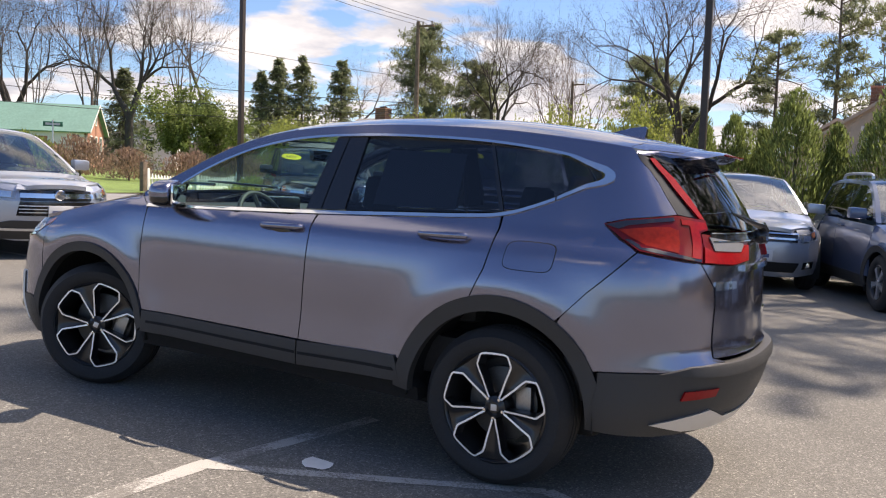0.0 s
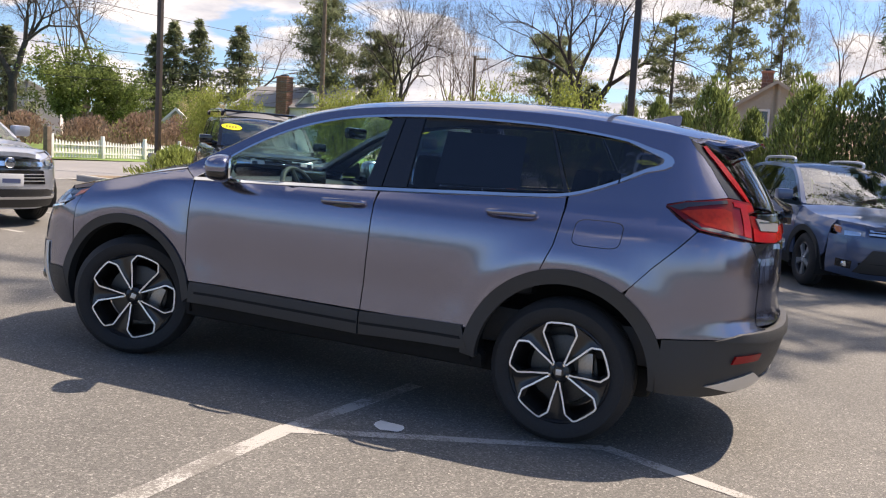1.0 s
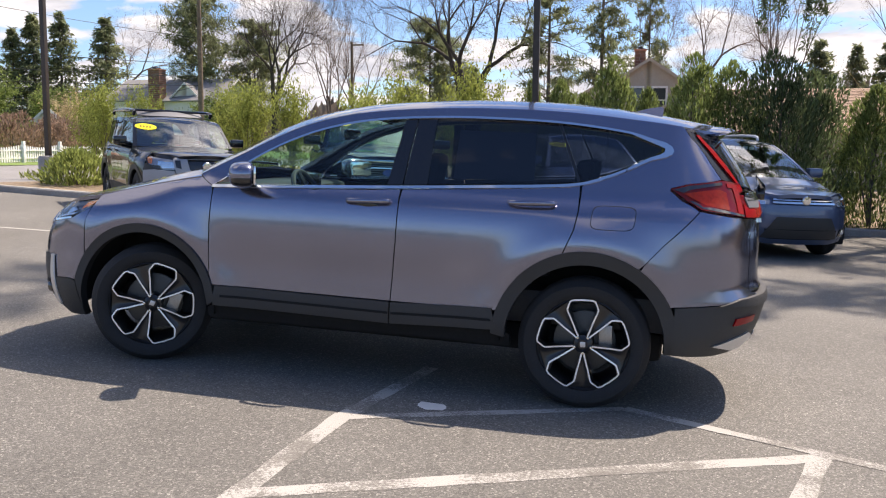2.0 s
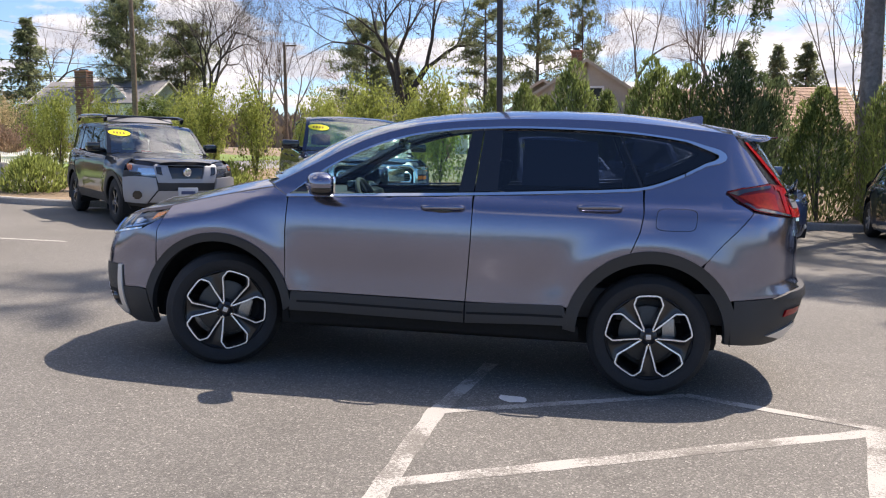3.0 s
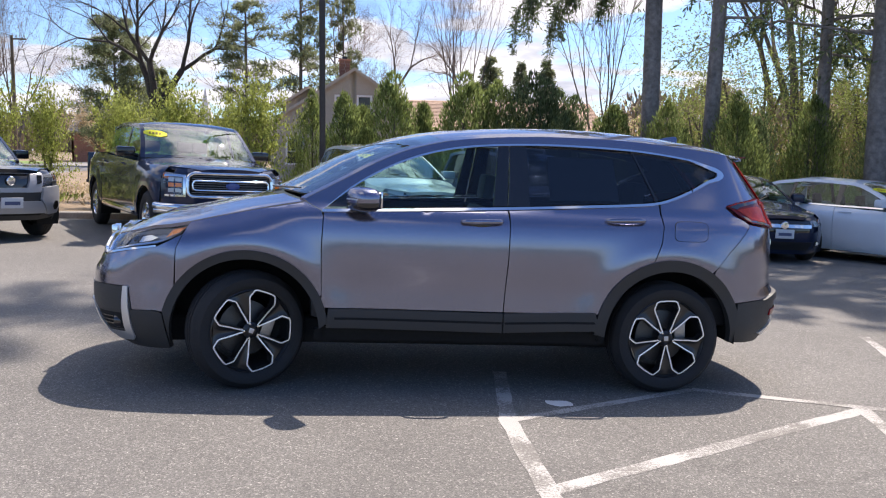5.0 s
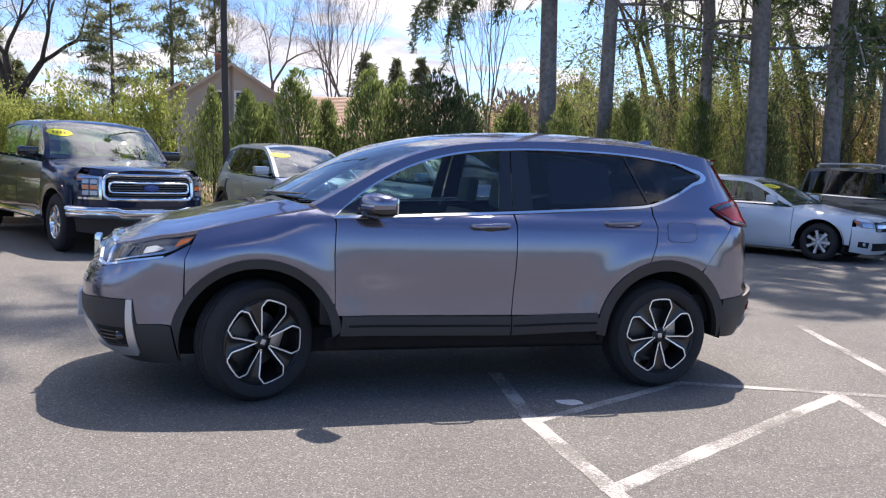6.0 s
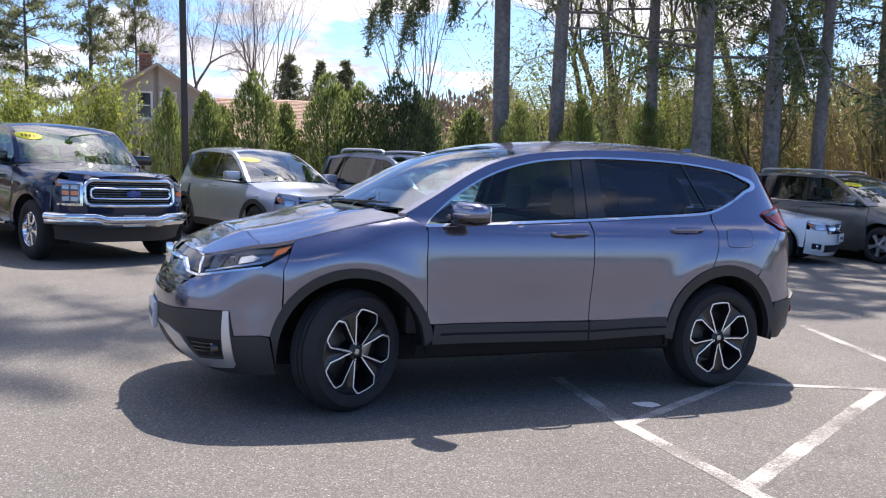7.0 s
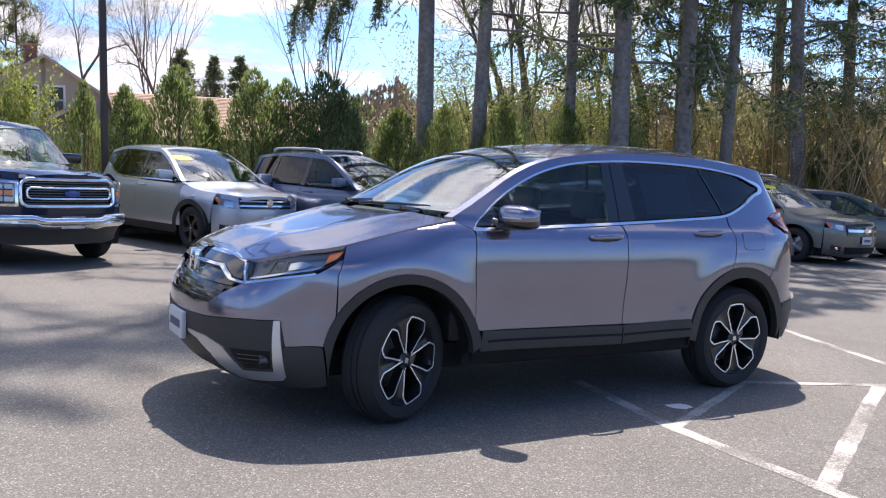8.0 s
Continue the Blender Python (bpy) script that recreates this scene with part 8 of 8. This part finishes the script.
    # shrubs before the far houses
    for seed, spots, leaf, lab in ((71, [(-26.0, 24.5), (-25.4, 27.0), (-24.8, 29.5), (-27.5, 22.5), (-30.0, 22.0), (-24.6, 32.0), (-32.5, 22.5), (-26.5, 31.0)], "leaf_shrub", "low red brown garden shrub"),
                                   (72, [(-32.6, 21.6), (-31.8, 20.9), (-28.0, 30.0), (-29.5, 33.5)], "leaf_spring", "rounded yellow green garden shrub")):
        sh = arborvitae(seed, 1.6, 2.4, leaf, 2200, 1.0, lab, "garden_shrub")
        place_first_last(sh, [(x, y, 40 * k, 0.85 + 0.1 * (k % 3), 0.85 + 0.12 * ((k * 2) % 3)) for k, (x, y) in enumerate(spots)], "garden shrubs")
    # undergrowth of the woods and distant belts
    brush("brown_undergrowth", 81, (10.5, 40, 15.0, 30), 30000, 6.4, "leaf_brown", "tangled brown undergrowth of bare stems and dead leaves", 0.6, 0.12)
    brush("green_undergrowth", 82, (8.8, 40, 14.5, 26), 26000, 5.2, "leaf_spring", "fresh green leaves among the undergrowth", 0.15, 0.12)
    brush("brown_undergrowth", 83, (18.0, 44, 9.5, 20), 22000, 9.0, "leaf_brown", "tangled brown undergrowth of bare stems and dead leaves", 0.65, 0.13)
    brush("dry_grass", 84, (-12, 6, 13.5, 20), 6000, 0.6, "leaf_brown", "dry grass and litter behind the bed", 0.7, 0.10)
    far_woods("far_woods", 91, 12, 100, 95, 14.0, -0.5, 38000, "leaf_far", "distant brown wooded hill", 0.55)
    far_woods("far_woods", 92, -75, 14, 150, 9.0, -1.0, 12000, "leaf_far", "distant belt of bare woods")
    # unseen belt, added only to close the horizon in the car's reflections
    far_woods("far_woods", 93, 100, 290, 80, 4.0, -0.5, 14000, "leaf_dark", "unseen belt of dark trees added behind the camera to close the horizon")


build_trees()

# ---- houses, poles, wires, fence ----
def gable_house(name, label, m, wide, deep, eave, ridge, wall, roof, openings=(), over=0.25, shingles=0.0, chimney=None, side_wall=None):
    """A house whose gable end faces -y: wide across, deep along y. openings: (face, across, z0, width, height, kind)."""
    hs = thing(name, m, label, "house")
    t = 0.15
    w2 = wide / 2
    # gable walls with window holes cut as strips
    def wall_with_holes(face):
        bm = bmesh.new()
        holes = [(a - ww / 2, a + ww / 2, z0, z0 + hh) for f, a, z0, ww, hh, kind in openings if f == face]
        across = (-w2, w2) if face in ("front", "back") else (0, deep)
        xs = sorted({across[0], across[1], *[v for hh in holes for v in hh[:2]]} | ({0.0} if face in ("front", "back") else set()))
        zs = sorted({0.0, eave, *[v for hh in holes for v in hh[2:]]})
        zs = [z for z in zs if z <= eave] if not any(hh[3] > eave for hh in holes) else zs
        top = lambda a: (eave + (ridge - eave) * (1 - abs(a) / w2)) if face in ("front", "back") else eave  # noqa: E731
        for x0, x1 in zip(xs, xs[1:]):
            mine = sorted([hh for hh in holes if hh[0] <= x0 + 1e-6 and hh[1] >= x1 - 1e-6], key=lambda q: q[2])
            z = 0.0
            spans = []
            for hh in mine:
                spans.append((z, z, hh[2], hh[2]))
                z = hh[3]
            spans.append((z, z, top(x0), top(x1)))
            for a0, a1, b0, b1 in spans:
                vs = []
                for y in (0.0, t):
                    for (xx, zz) in ((x0, a0), (x1, a1), (x1, b1), (x0, b0)):
                        p = {"front": (xx, y, zz), "back": (xx, deep - y, zz), "left": (-w2 + y, xx, zz), "right": (w2 - y, xx, zz)}[face]
                        vs.append(bm.verts.new(p))
                a, b = vs[:4], vs[4:]
                bm.faces.new(a)
                bm.faces.new(b[::-1])
                for j in range(4):
                    bm.faces.new((a[j], b[j], b[(j + 1) % 4], a[(j + 1) % 4]))
        bmesh.ops.remove_doubles(bm, verts=bm.verts, dist=0.001)
        part("wall", bm, (side_wall or wall) if face in ("left", "right") else wall, hs)
    for face in ("front", "back", "left", "right"):
        wall_with_holes(face)
    for face, a, z0, ww, hh, kind in openings:
        spin = {"front": Matrix(), "back": Matrix.Translation((0, deep, 0)) @ Matrix.Rotation(radians(180), 4, "Z"), "left": Matrix.Translation((-w2, 0, 0)) @ Matrix.Rotation(radians(-90), 4, "Z") @ Matrix.Diagonal((-1, 1, 1, 1)), "right": Matrix.Translation((w2, 0, 0)) @ Matrix.Rotation(radians(90), 4, "Z")}[face]
        def add(nm, bm, mat, parent):
            bmesh.ops.transform(bm, matrix=spin, verts=bm.verts)
            return part(nm, bm, mat, parent)
        bm = bmesh.new()
        f = 0.08
        for b in ((a - ww / 2 - f, a - ww / 2 + 0.02, z0, z0 + hh), (a + ww / 2 - 0.02, a + ww / 2 + f, z0, z0 + hh), (a - ww / 2 - f, a + ww / 2 + f, z0 + hh - 0.02, z0 + hh + f), (a - ww / 2 - f - 0.03, a + ww / 2 + f + 0.03, z0 - f, z0 + 0.02)):
            add_box(bm, b[0], b[1], -0.04, 0.06, b[2], b[3])
        win = add("door" if kind == "door" else "window", bm, M["trim_white"], hs)
        if kind == "door":
            add("door_leaf", boxed(a - ww / 2, a + ww / 2, 0.05, 0.09, z0, z0 + hh), M["brick_far"], win)
        else:
            for z1, z2 in ((z0 + 0.01, z0 + hh / 2 - 0.02), (z0 + hh / 2 + 0.02, z0 + hh - 0.01)):
                add("pane", boxed(a - ww / 2 + 0.03, a + ww / 2 - 0.03, 0.06, 0.08, z1, z2), M["pane"], win)
            bm = boxed(a - ww / 2, a + ww / 2, 0.045, 0.085, z0 + hh / 2 - 0.025, z0 + hh / 2 + 0.025)
            if kind == "grid":
                add_box(bm, a - 0.015, a + 0.015, 0.05, 0.085, z0, z0 + hh)
                add_box(bm, a - ww / 2, a + ww / 2, 0.05, 0.085, z0 + hh * 0.75 - 0.012, z0 + hh * 0.75 + 0.012)
                add_box(bm, a - ww / 2, a + ww / 2, 0.05, 0.085, z0 + hh * 0.25 - 0.012, z0 + hh * 0.25 + 0.012)
            add("glazing_bar", bm, M["trim_white"], win)
    for sign in (-1, 1):
        slope = Vector((sign * w2, 0, eave - ridge))
        n = Vector((sign * (ridge - eave), 0, w2)).normalized()
        courses = int(slope.length / shingles) if shingles else 1
        ext = over / slope.length
        cover = None
        for k in range(courses):
            bm = bmesh.new()
            u0, u1 = (k / courses) * (1 + ext), ((k + 1.15) / courses if shingles else 1.0) * (1 + ext)
            p0, p1 = Vector((0, 0, ridge)) + slope * u0, Vector((0, 0, ridge)) + slope * min(u1, 1 + ext)
            lift0, lift1 = 0.02, 0.05 if shingles else 0.02
            a = [p0 + n * lift0 + Vector((0, -over, 0)), p0 + n * lift0 + Vector((0, deep + over, 0)), p1 + n * lift1 + Vector((0, deep + over, 0)), p1 + n * lift1 + Vector((0, -over, 0))]
            b = [v - n * 0.10 for v in a]
            va, vb = [bm.verts.new(v) for v in a], [bm.verts.new(v) for v in b]
            bm.faces.new(va)
            bm.faces.new(vb[::-1])
            for j in range(4):
                bm.faces.new((va[j], vb[j], vb[(j + 1) % 4], va[(j + 1) % 4]))
            if cover is None:
                cover = part("roof", bm, roof, hs)
            else:
                part("shingle_course", bm, roof, cover)
        for y in (-over - 0.02, deep + over):
            bm = bmesh.new()
            add_prism(bm, [(0, ridge + 0.04), (sign * w2 * (1 + ext), eave - (ridge - eave) * ext + 0.05), (sign * w2 * (1 + ext), eave - (ridge - eave) * ext - 0.12), (0, ridge - 0.13)], y, y + 0.02)
            part("barge_board", bm, wall if wall is M["siding_tan"] else M["trim_white"], hs)
    if chimney:
        x, y, s, z0, z1 = chimney
        build_chimney(hs, x, y, s, z0, z1)
    return hs


def build_chimney(parent, x, y, s, z0, z1):
    """A brick chimney: courses of single bricks round a core, with a stepped cap."""
    core = part("chimney", boxed(x - s / 2 + 0.03, x + s / 2 - 0.03, y - s / 2 + 0.03, y + s / 2 - 0.03, z0, z1), M["concrete"], parent, "red brick chimney")
    course = 0.16
    me = None
    for k in range(int((z1 - z0) / course)):
        if k > 24:
            break
        z = z1 - 0.02 - (k + 1) * course
        for side in range(4):
            for j in range(2):
                if me is None:
                    b = bmesh.new()
                    add_box(b, -s / 4 + 0.012, s / 4 - 0.012, -0.03, 0.03, 0.01, course - 0.008)
                    me = bpy.data.meshes.new("brick")
                    b.to_mesh(me)
                    b.free()
                    me.materials.append(M["brick"])
                ob = new("brick", me)
                ob.parent = core
                a = Matrix.Translation((x, y, z)) @ Matrix.Rotation(radians(90 * side), 4, "Z") @ Matrix.Translation(((j - 0.5) * s / 2 + (0.03 if k % 2 else -0.03), -s / 2 + 0.02, 0))
                ob.matrix_basis = a
    part("chimney_cap", boxed(x - s / 2 - 0.05, x + s / 2 + 0.05, y - s / 2 - 0.05, y + s / 2 + 0.05, z1 - 0.02, z1 + 0.07, 0.01), M["brick_far"], core)
    part("flue", boxed(x - s / 4, x + s / 4, y - s / 4, y + s / 4, z1 + 0.07, z1 + 0.20, 0.02), M["pane"], core)


def at_ground(x, y, turn=0.0):
    return Matrix.Translation((x, y, land(x, y))) @ Matrix.Rotation(radians(turn), 4, "Z")


def build_houses():
    # tan house behind the hedge
    z = -land(0.5, 41)
    g = land(0.5, 41)
    gable_house("house", "tan gabled house with brown shingle roof and brick chimney", at_ground(1.0, 41, 4), 8.4, 9.0, 3.3 - g, 6.0 - g, M["siding_tan"], M["shingle"],
                [("front", -0.62, 3.30 - g, 0.66, 1.25, "sash"), ("front", 0.55, 3.30 - g, 0.66, 1.25, "sash"), ("front", -3.1, 1.0 - g, 0.8, 1.3, "sash"), ("front", 2.6, 1.0 - g, 0.9, 1.3, "sash")], 0.25, 0.14, (-0.45, 0.55, 0.5, 5.2 - g, 6.45 - g))
    gable_house("porch", "low porch with brown shingle roof at the tan house", at_ground(1.9, 38.0, 0), 3.8, 3.0, 2.5 - g, 3.55 - g, M["siding_tan"], M["shingle"], [("front", 0.8, 0.3, 0.9, 2.0, "door")], 0.3, 0.14)
    gable_house("house_wing", "long low wing with brown shingle roof behind the hedge", at_ground(13.2, 40.0, 90), 8.0, 9.2, 2.4 - land(10, 40), 4.45 - land(10, 40), M["siding_tan"], M["shingle"], [("left", 3.0, 1.0, 0.9, 1.2, "sash")], 0.3, 0.16)
    gable_house("garage", "small dormer wing with brown roof", at_ground(-1.4, 45, 0), 3.0, 3.5, 4.3, 5.25, M["siding_tan"], M["shingle"], (), 0.2, 0.16)
    # white house with a grey roof and a tall brick chimney, beyond the road
    gable_house("house", "white house with grey roof and tall brick chimney", at_ground(-41.8, 61, 0) @ Matrix.Rotation(radians(90), 4, "Z") @ Matrix.Translation((0, -9.6, 0)), 7.0, 9.6, 3.6, 5.4, M["siding_white"], M["grey_roof"],
                [("left", 4.0, 1.6, 0.8, 1.2, "sash"), ("left", 7.0, 1.6, 0.8, 1.2, "sash")], 0.3)
    hs = thing("chimney_stack", at_ground(-37.1, 57.4), "tall brick chimney against the white house", "chimney")
    build_chimney(hs, 0, 0, 0.95, 0.0, 6.0)
    gable_house("house_wing", "white gabled wing with a window", at_ground(-35.0, 58, 8), 2.8, 5, 3.7, 5.1, M["siding_white"], M["grey_roof"], [("front", -0.2, 2.5, 0.9, 1.2, "grid")], 0.2)
    # brick and white house with a green roof
    gable_house("house", "white and red brick bungalow with a green roof", at_ground(-52.9, 37.4, 0) @ Matrix.Rotation(radians(128 - 90 + 0), 4, "Z") @ Matrix.Rotation(radians(90), 4, "Z") @ Matrix.Translation((0, -3.4, 0)), 5.4, 13.0, 2.6, 4.5, M["brick_far"], M["green_roof"],
                [("front", -1.5, 0.9, 0.6, 1.3, "sash"), ("front", 0.0, 0.9, 0.6, 1.3, "sash"), ("front", 1.5, 0.9, 0.6, 1.3, "sash"), ("front", 0.0, 3.1, 0.35, 0.6, "sash"), ("left", 3.0, 0.1, 0.9, 2.0, "door"), ("left", 6.0, 0.9, 1.0, 1.2, "sash"), ("right", 3.0, 0.1, 0.9, 2.0, "door"), ("right", 6.0, 0.9, 1.0, 1.2, "sash")], 0.3, side_wall=M["siding_white"])
    gable_house("house", "far white house among the trees", at_ground(-67.3, 59.5, 40), 6.0, 6.0, 3.6, 5.2, M["siding_white"], M["grey_roof"], [("front", 0.5, 1.9, 0.7, 1.2, "sash")], 0.2)
    gable_house("garden_shed", "small white shed in the far garden", at_ground(-29.4, 34.4, 35), 2.2, 2.2, 1.2, 2.3, M["siding_white"], M["siding_white"], [("front", 0.0, 0.2, 0.8, 0.9, "sash")], 0.15)
    gable_house("house", "low brown house beyond the shrubs", at_ground(-15.0, 70, 0) @ Matrix.Rotation(radians(90), 4, "Z") @ Matrix.Translation((0, -4, 0)), 7, 9, 2.6, 4.6, M["brick_far"], M["grey_roof"], [("left", 4.0, 0.9, 0.9, 1.2, "sash")], 0.2)
    # church spire far off
    sp = thing("church_spire", at_ground(-16.3, 120), "white church spire far off", "church")
    part("tower", boxed(-0.9, 0.9, -0.9, 0.9, 0, 6.6, 0.05), M["siding_white"], sp)
    bm = bmesh.new()
    bmesh.ops.create_cone(bm, segments=8, radius1=0.75, radius2=0.02, depth=3.4, cap_ends=True)
    bmesh.ops.translate(bm, verts=bm.verts, vec=(0, 0, 8.2))
    part("spire", bm, M["siding_white"], sp)


def lamp_pole(x, y, height, label):
    p = thing("lamp_pole", at_ground(x, y), label, "lamp post", "lamp poles of the lot")
    bm = bmesh.new()
    add_box(bm, -0.062, 0.062, -0.062, 0.062, 0.3, height, 0.012)
    part("pole", bm, M["pole_metal"], p)
    bm = bmesh.new()
    add_lathe(bm, [(0.0, 0.62), (0.22, 0.60), (0.25, 0.55), (0.25, -0.3)], 20, Matrix.Rotation(radians(90), 4, "X"))
    for v in bm.verts:
        v.co.z = abs(v.co.z) if v.co.z > 0 else v.co.z
    part("footing", bm, M["concrete"], p)
    part("arm", boxed(-0.04, 0.04, -0.8, 0.04, height - 0.12, height - 0.04, 0.01), M["pole_metal"], p)
    part("lamp_head", boxed(-0.2, 0.2, -1.35, -0.7, height - 0.20, height - 0.02, 0.03), M["pole_metal"], p)


def utility_pole(x, y, height, r=0.15):
    p = thing("utility_pole", at_ground(x, y), "weathered brown wooden utility pole with cross-arm", "utility pole", "utility poles")
    bm = bmesh.new()
    add_tube(bm, [(0, 0, -0.3), (0.02, 0, height * 0.5), (0, 0, height)], [r * 1.15, r, r * 0.75], 12)
    part("pole", bm, M["pole_wood"], p)
    part("cross_arm", boxed(-0.1, 1.1, -0.06, 0.06, height - 0.35, height - 0.23, 0.01), M["pole_wood"], p)
    for dx in (0.35, 0.95):
        bm = bmesh.new()
        add_tube(bm, [(dx, 0, height - 0.24), (dx, 0, height - 0.02)], [0.04, 0.06], 8)
        part("insulator", bm, M["concrete"], p)


def wire(a, b, sag, r=0.014):
    bm = bmesh.new()
    a, b = Vector(a), Vector(b)
    pts = [a.lerp(b, k / 24) - Vector((0, 0, sag * 4 * (k / 24) * (1 - k / 24))) for k in range(25)]
    add_tube(bm, pts, r, 5)
    tagged(part("wire", bm, M["wire"]), "thin black overhead wire between poles", "wire", "overhead wires")


def build_street():
    lamp_pole(-0.79, 12.37, 9.0, "slim dark brown metal lamp pole behind the kerb")
    lamp_pole(-13.5, 13.95, 9.0, "slim dark brown metal lamp pole by the road")
    utility_pole(-24.6, 41.7, 10.1)
    utility_pole(-24.6, 67.9, 9.6)
    top1 = land(-24.6) + 10.0
    for dx, dz in ((0.0, -0.1), (0.35, 0.05), (0.95, 0.05)):
        wire((-24.6 + dx, 41.7, top1 + dz), (-24.6 + dx, 67.9, land(-24.6) + 9.5), 0.5)
        wire((-24.6 + dx, 41.7, top1 + dz), (-25.5 + dx, 8.0, 12.6 + dz), 0.7)
    wire((-24.6, 41.7, 7.6), (-41.0, 20.0, 10.6), 0.5)
    for z0, z1 in ((6.1, 7.6), (5.4, 6.4), (4.9, 5.4)):
        wire((-24.6, 41.7, z0), (-47.0, 24.0, z1), 0.35, 0.018)
        wire((-24.6, 41.7, z0), (-60.0, 78.0, z1 + 1.2), 0.6, 0.018)
    # white picket fence along the road
    y0, y1 = 16.7, 30.2
    fx = lambda y: -20.1 - 0.10 * max(0, y - 20)  # noqa: E731
    fence = thing("picket_fence", at_ground(-20.1, 0), "white wooden picket fence with scalloped top along the road", "fence")
    base = land(-20.1)
    me = None
    n = int((y1 - y0) / 0.135)
    for k in range(n):
        y = y0 + k * 0.135
        u = ((y - y0) % 2.25) / 2.25
        hgt = 0.66 - 0.10 * math.sin(math.pi * u)
        if me is None:
            b = bmesh.new()
            add_prism(b, [(-0.035, 0.06), (0.035, 0.06), (0.035, 0.92), (0.0, 1.0), (-0.035, 0.92)], -0.01, 0.01, Matrix.Rotation(radians(90), 4, "Z"))
            me = bpy.data.meshes.new("picket")
            b.to_mesh(me)
            b.free()
            me.materials.append(M["picket"])
        ob = new("picket", me)
        ob.parent = fence
        ob.matrix_basis = Matrix.Translation((fx(y) + 20.1, y, land(fx(y)) - base)) @ Matrix.Diagonal((1, 1, hgt, 1))
    for k in range(7):
        y = y0 + 2.25 * k
        if y > y1:
            break
        part("post", boxed(fx(y) + 20.1 - 0.05 + 0.07, fx(y) + 20.1 + 0.05 + 0.07, y - 0.05, y + 0.05, -0.1, 0.78, 0.01), M["picket"], fence)
    for z in (0.18, 0.45):
        for k in range(6):
            a, b = y0 + 2.25 * k, min(y1, y0 + 2.25 * (k + 1))
            bm = bmesh.new()
            add_tube(bm, [(fx(a) + 20.1 + 0.03, a, z), (fx(b) + 20.1 + 0.03, b, z)], 0.03, 4)
            part("rail", bm, M["picket"], fence)
    bm = boxed(-0.09, 0.09, -0.09, 0.09, -0.2, 1.0, 0.02)
    ob = part("wooden_post", bm, M["pole_wood"])
    ob.matrix_basis = at_ground(-19.9, 16.4)
    tagged(ob, "short weathered brown wooden post by the lawn", "post")
    # street name sign
    s = thing("street_sign", at_ground(-32.9, 22.8), "green street name sign on a grey post", "sign")
    bm = bmesh.new()
    add_tube(bm, [(0, 0, -0.2), (0, 0, 2.5)], 0.035, 8)
    part("post", bm, M["satin_silver"], s)
    bm = boxed(-0.02, 0.02, -0.42, 0.42, 2.2, 2.42, 0.01)
    bmesh.ops.rotate(bm, verts=bm.verts, matrix=Matrix.Rotation(radians(-37), 3, "Z"), cent=(0, 0, 0))
    blade = part("blade", bm, M["sign_green"], s)
    for k in range(2):
        bm = boxed(0.0205, 0.024, -0.32 + 0.34 * k, -0.05 + 0.36 * k, 2.26, 2.36)
        bmesh.ops.rotate(bm, verts=bm.verts, matrix=Matrix.Rotation(radians(-37), 3, "Z"), cent=(0, 0, 0))
        part("name_bar", bm, M["plate_white"], blade)


build_houses()
build_street()
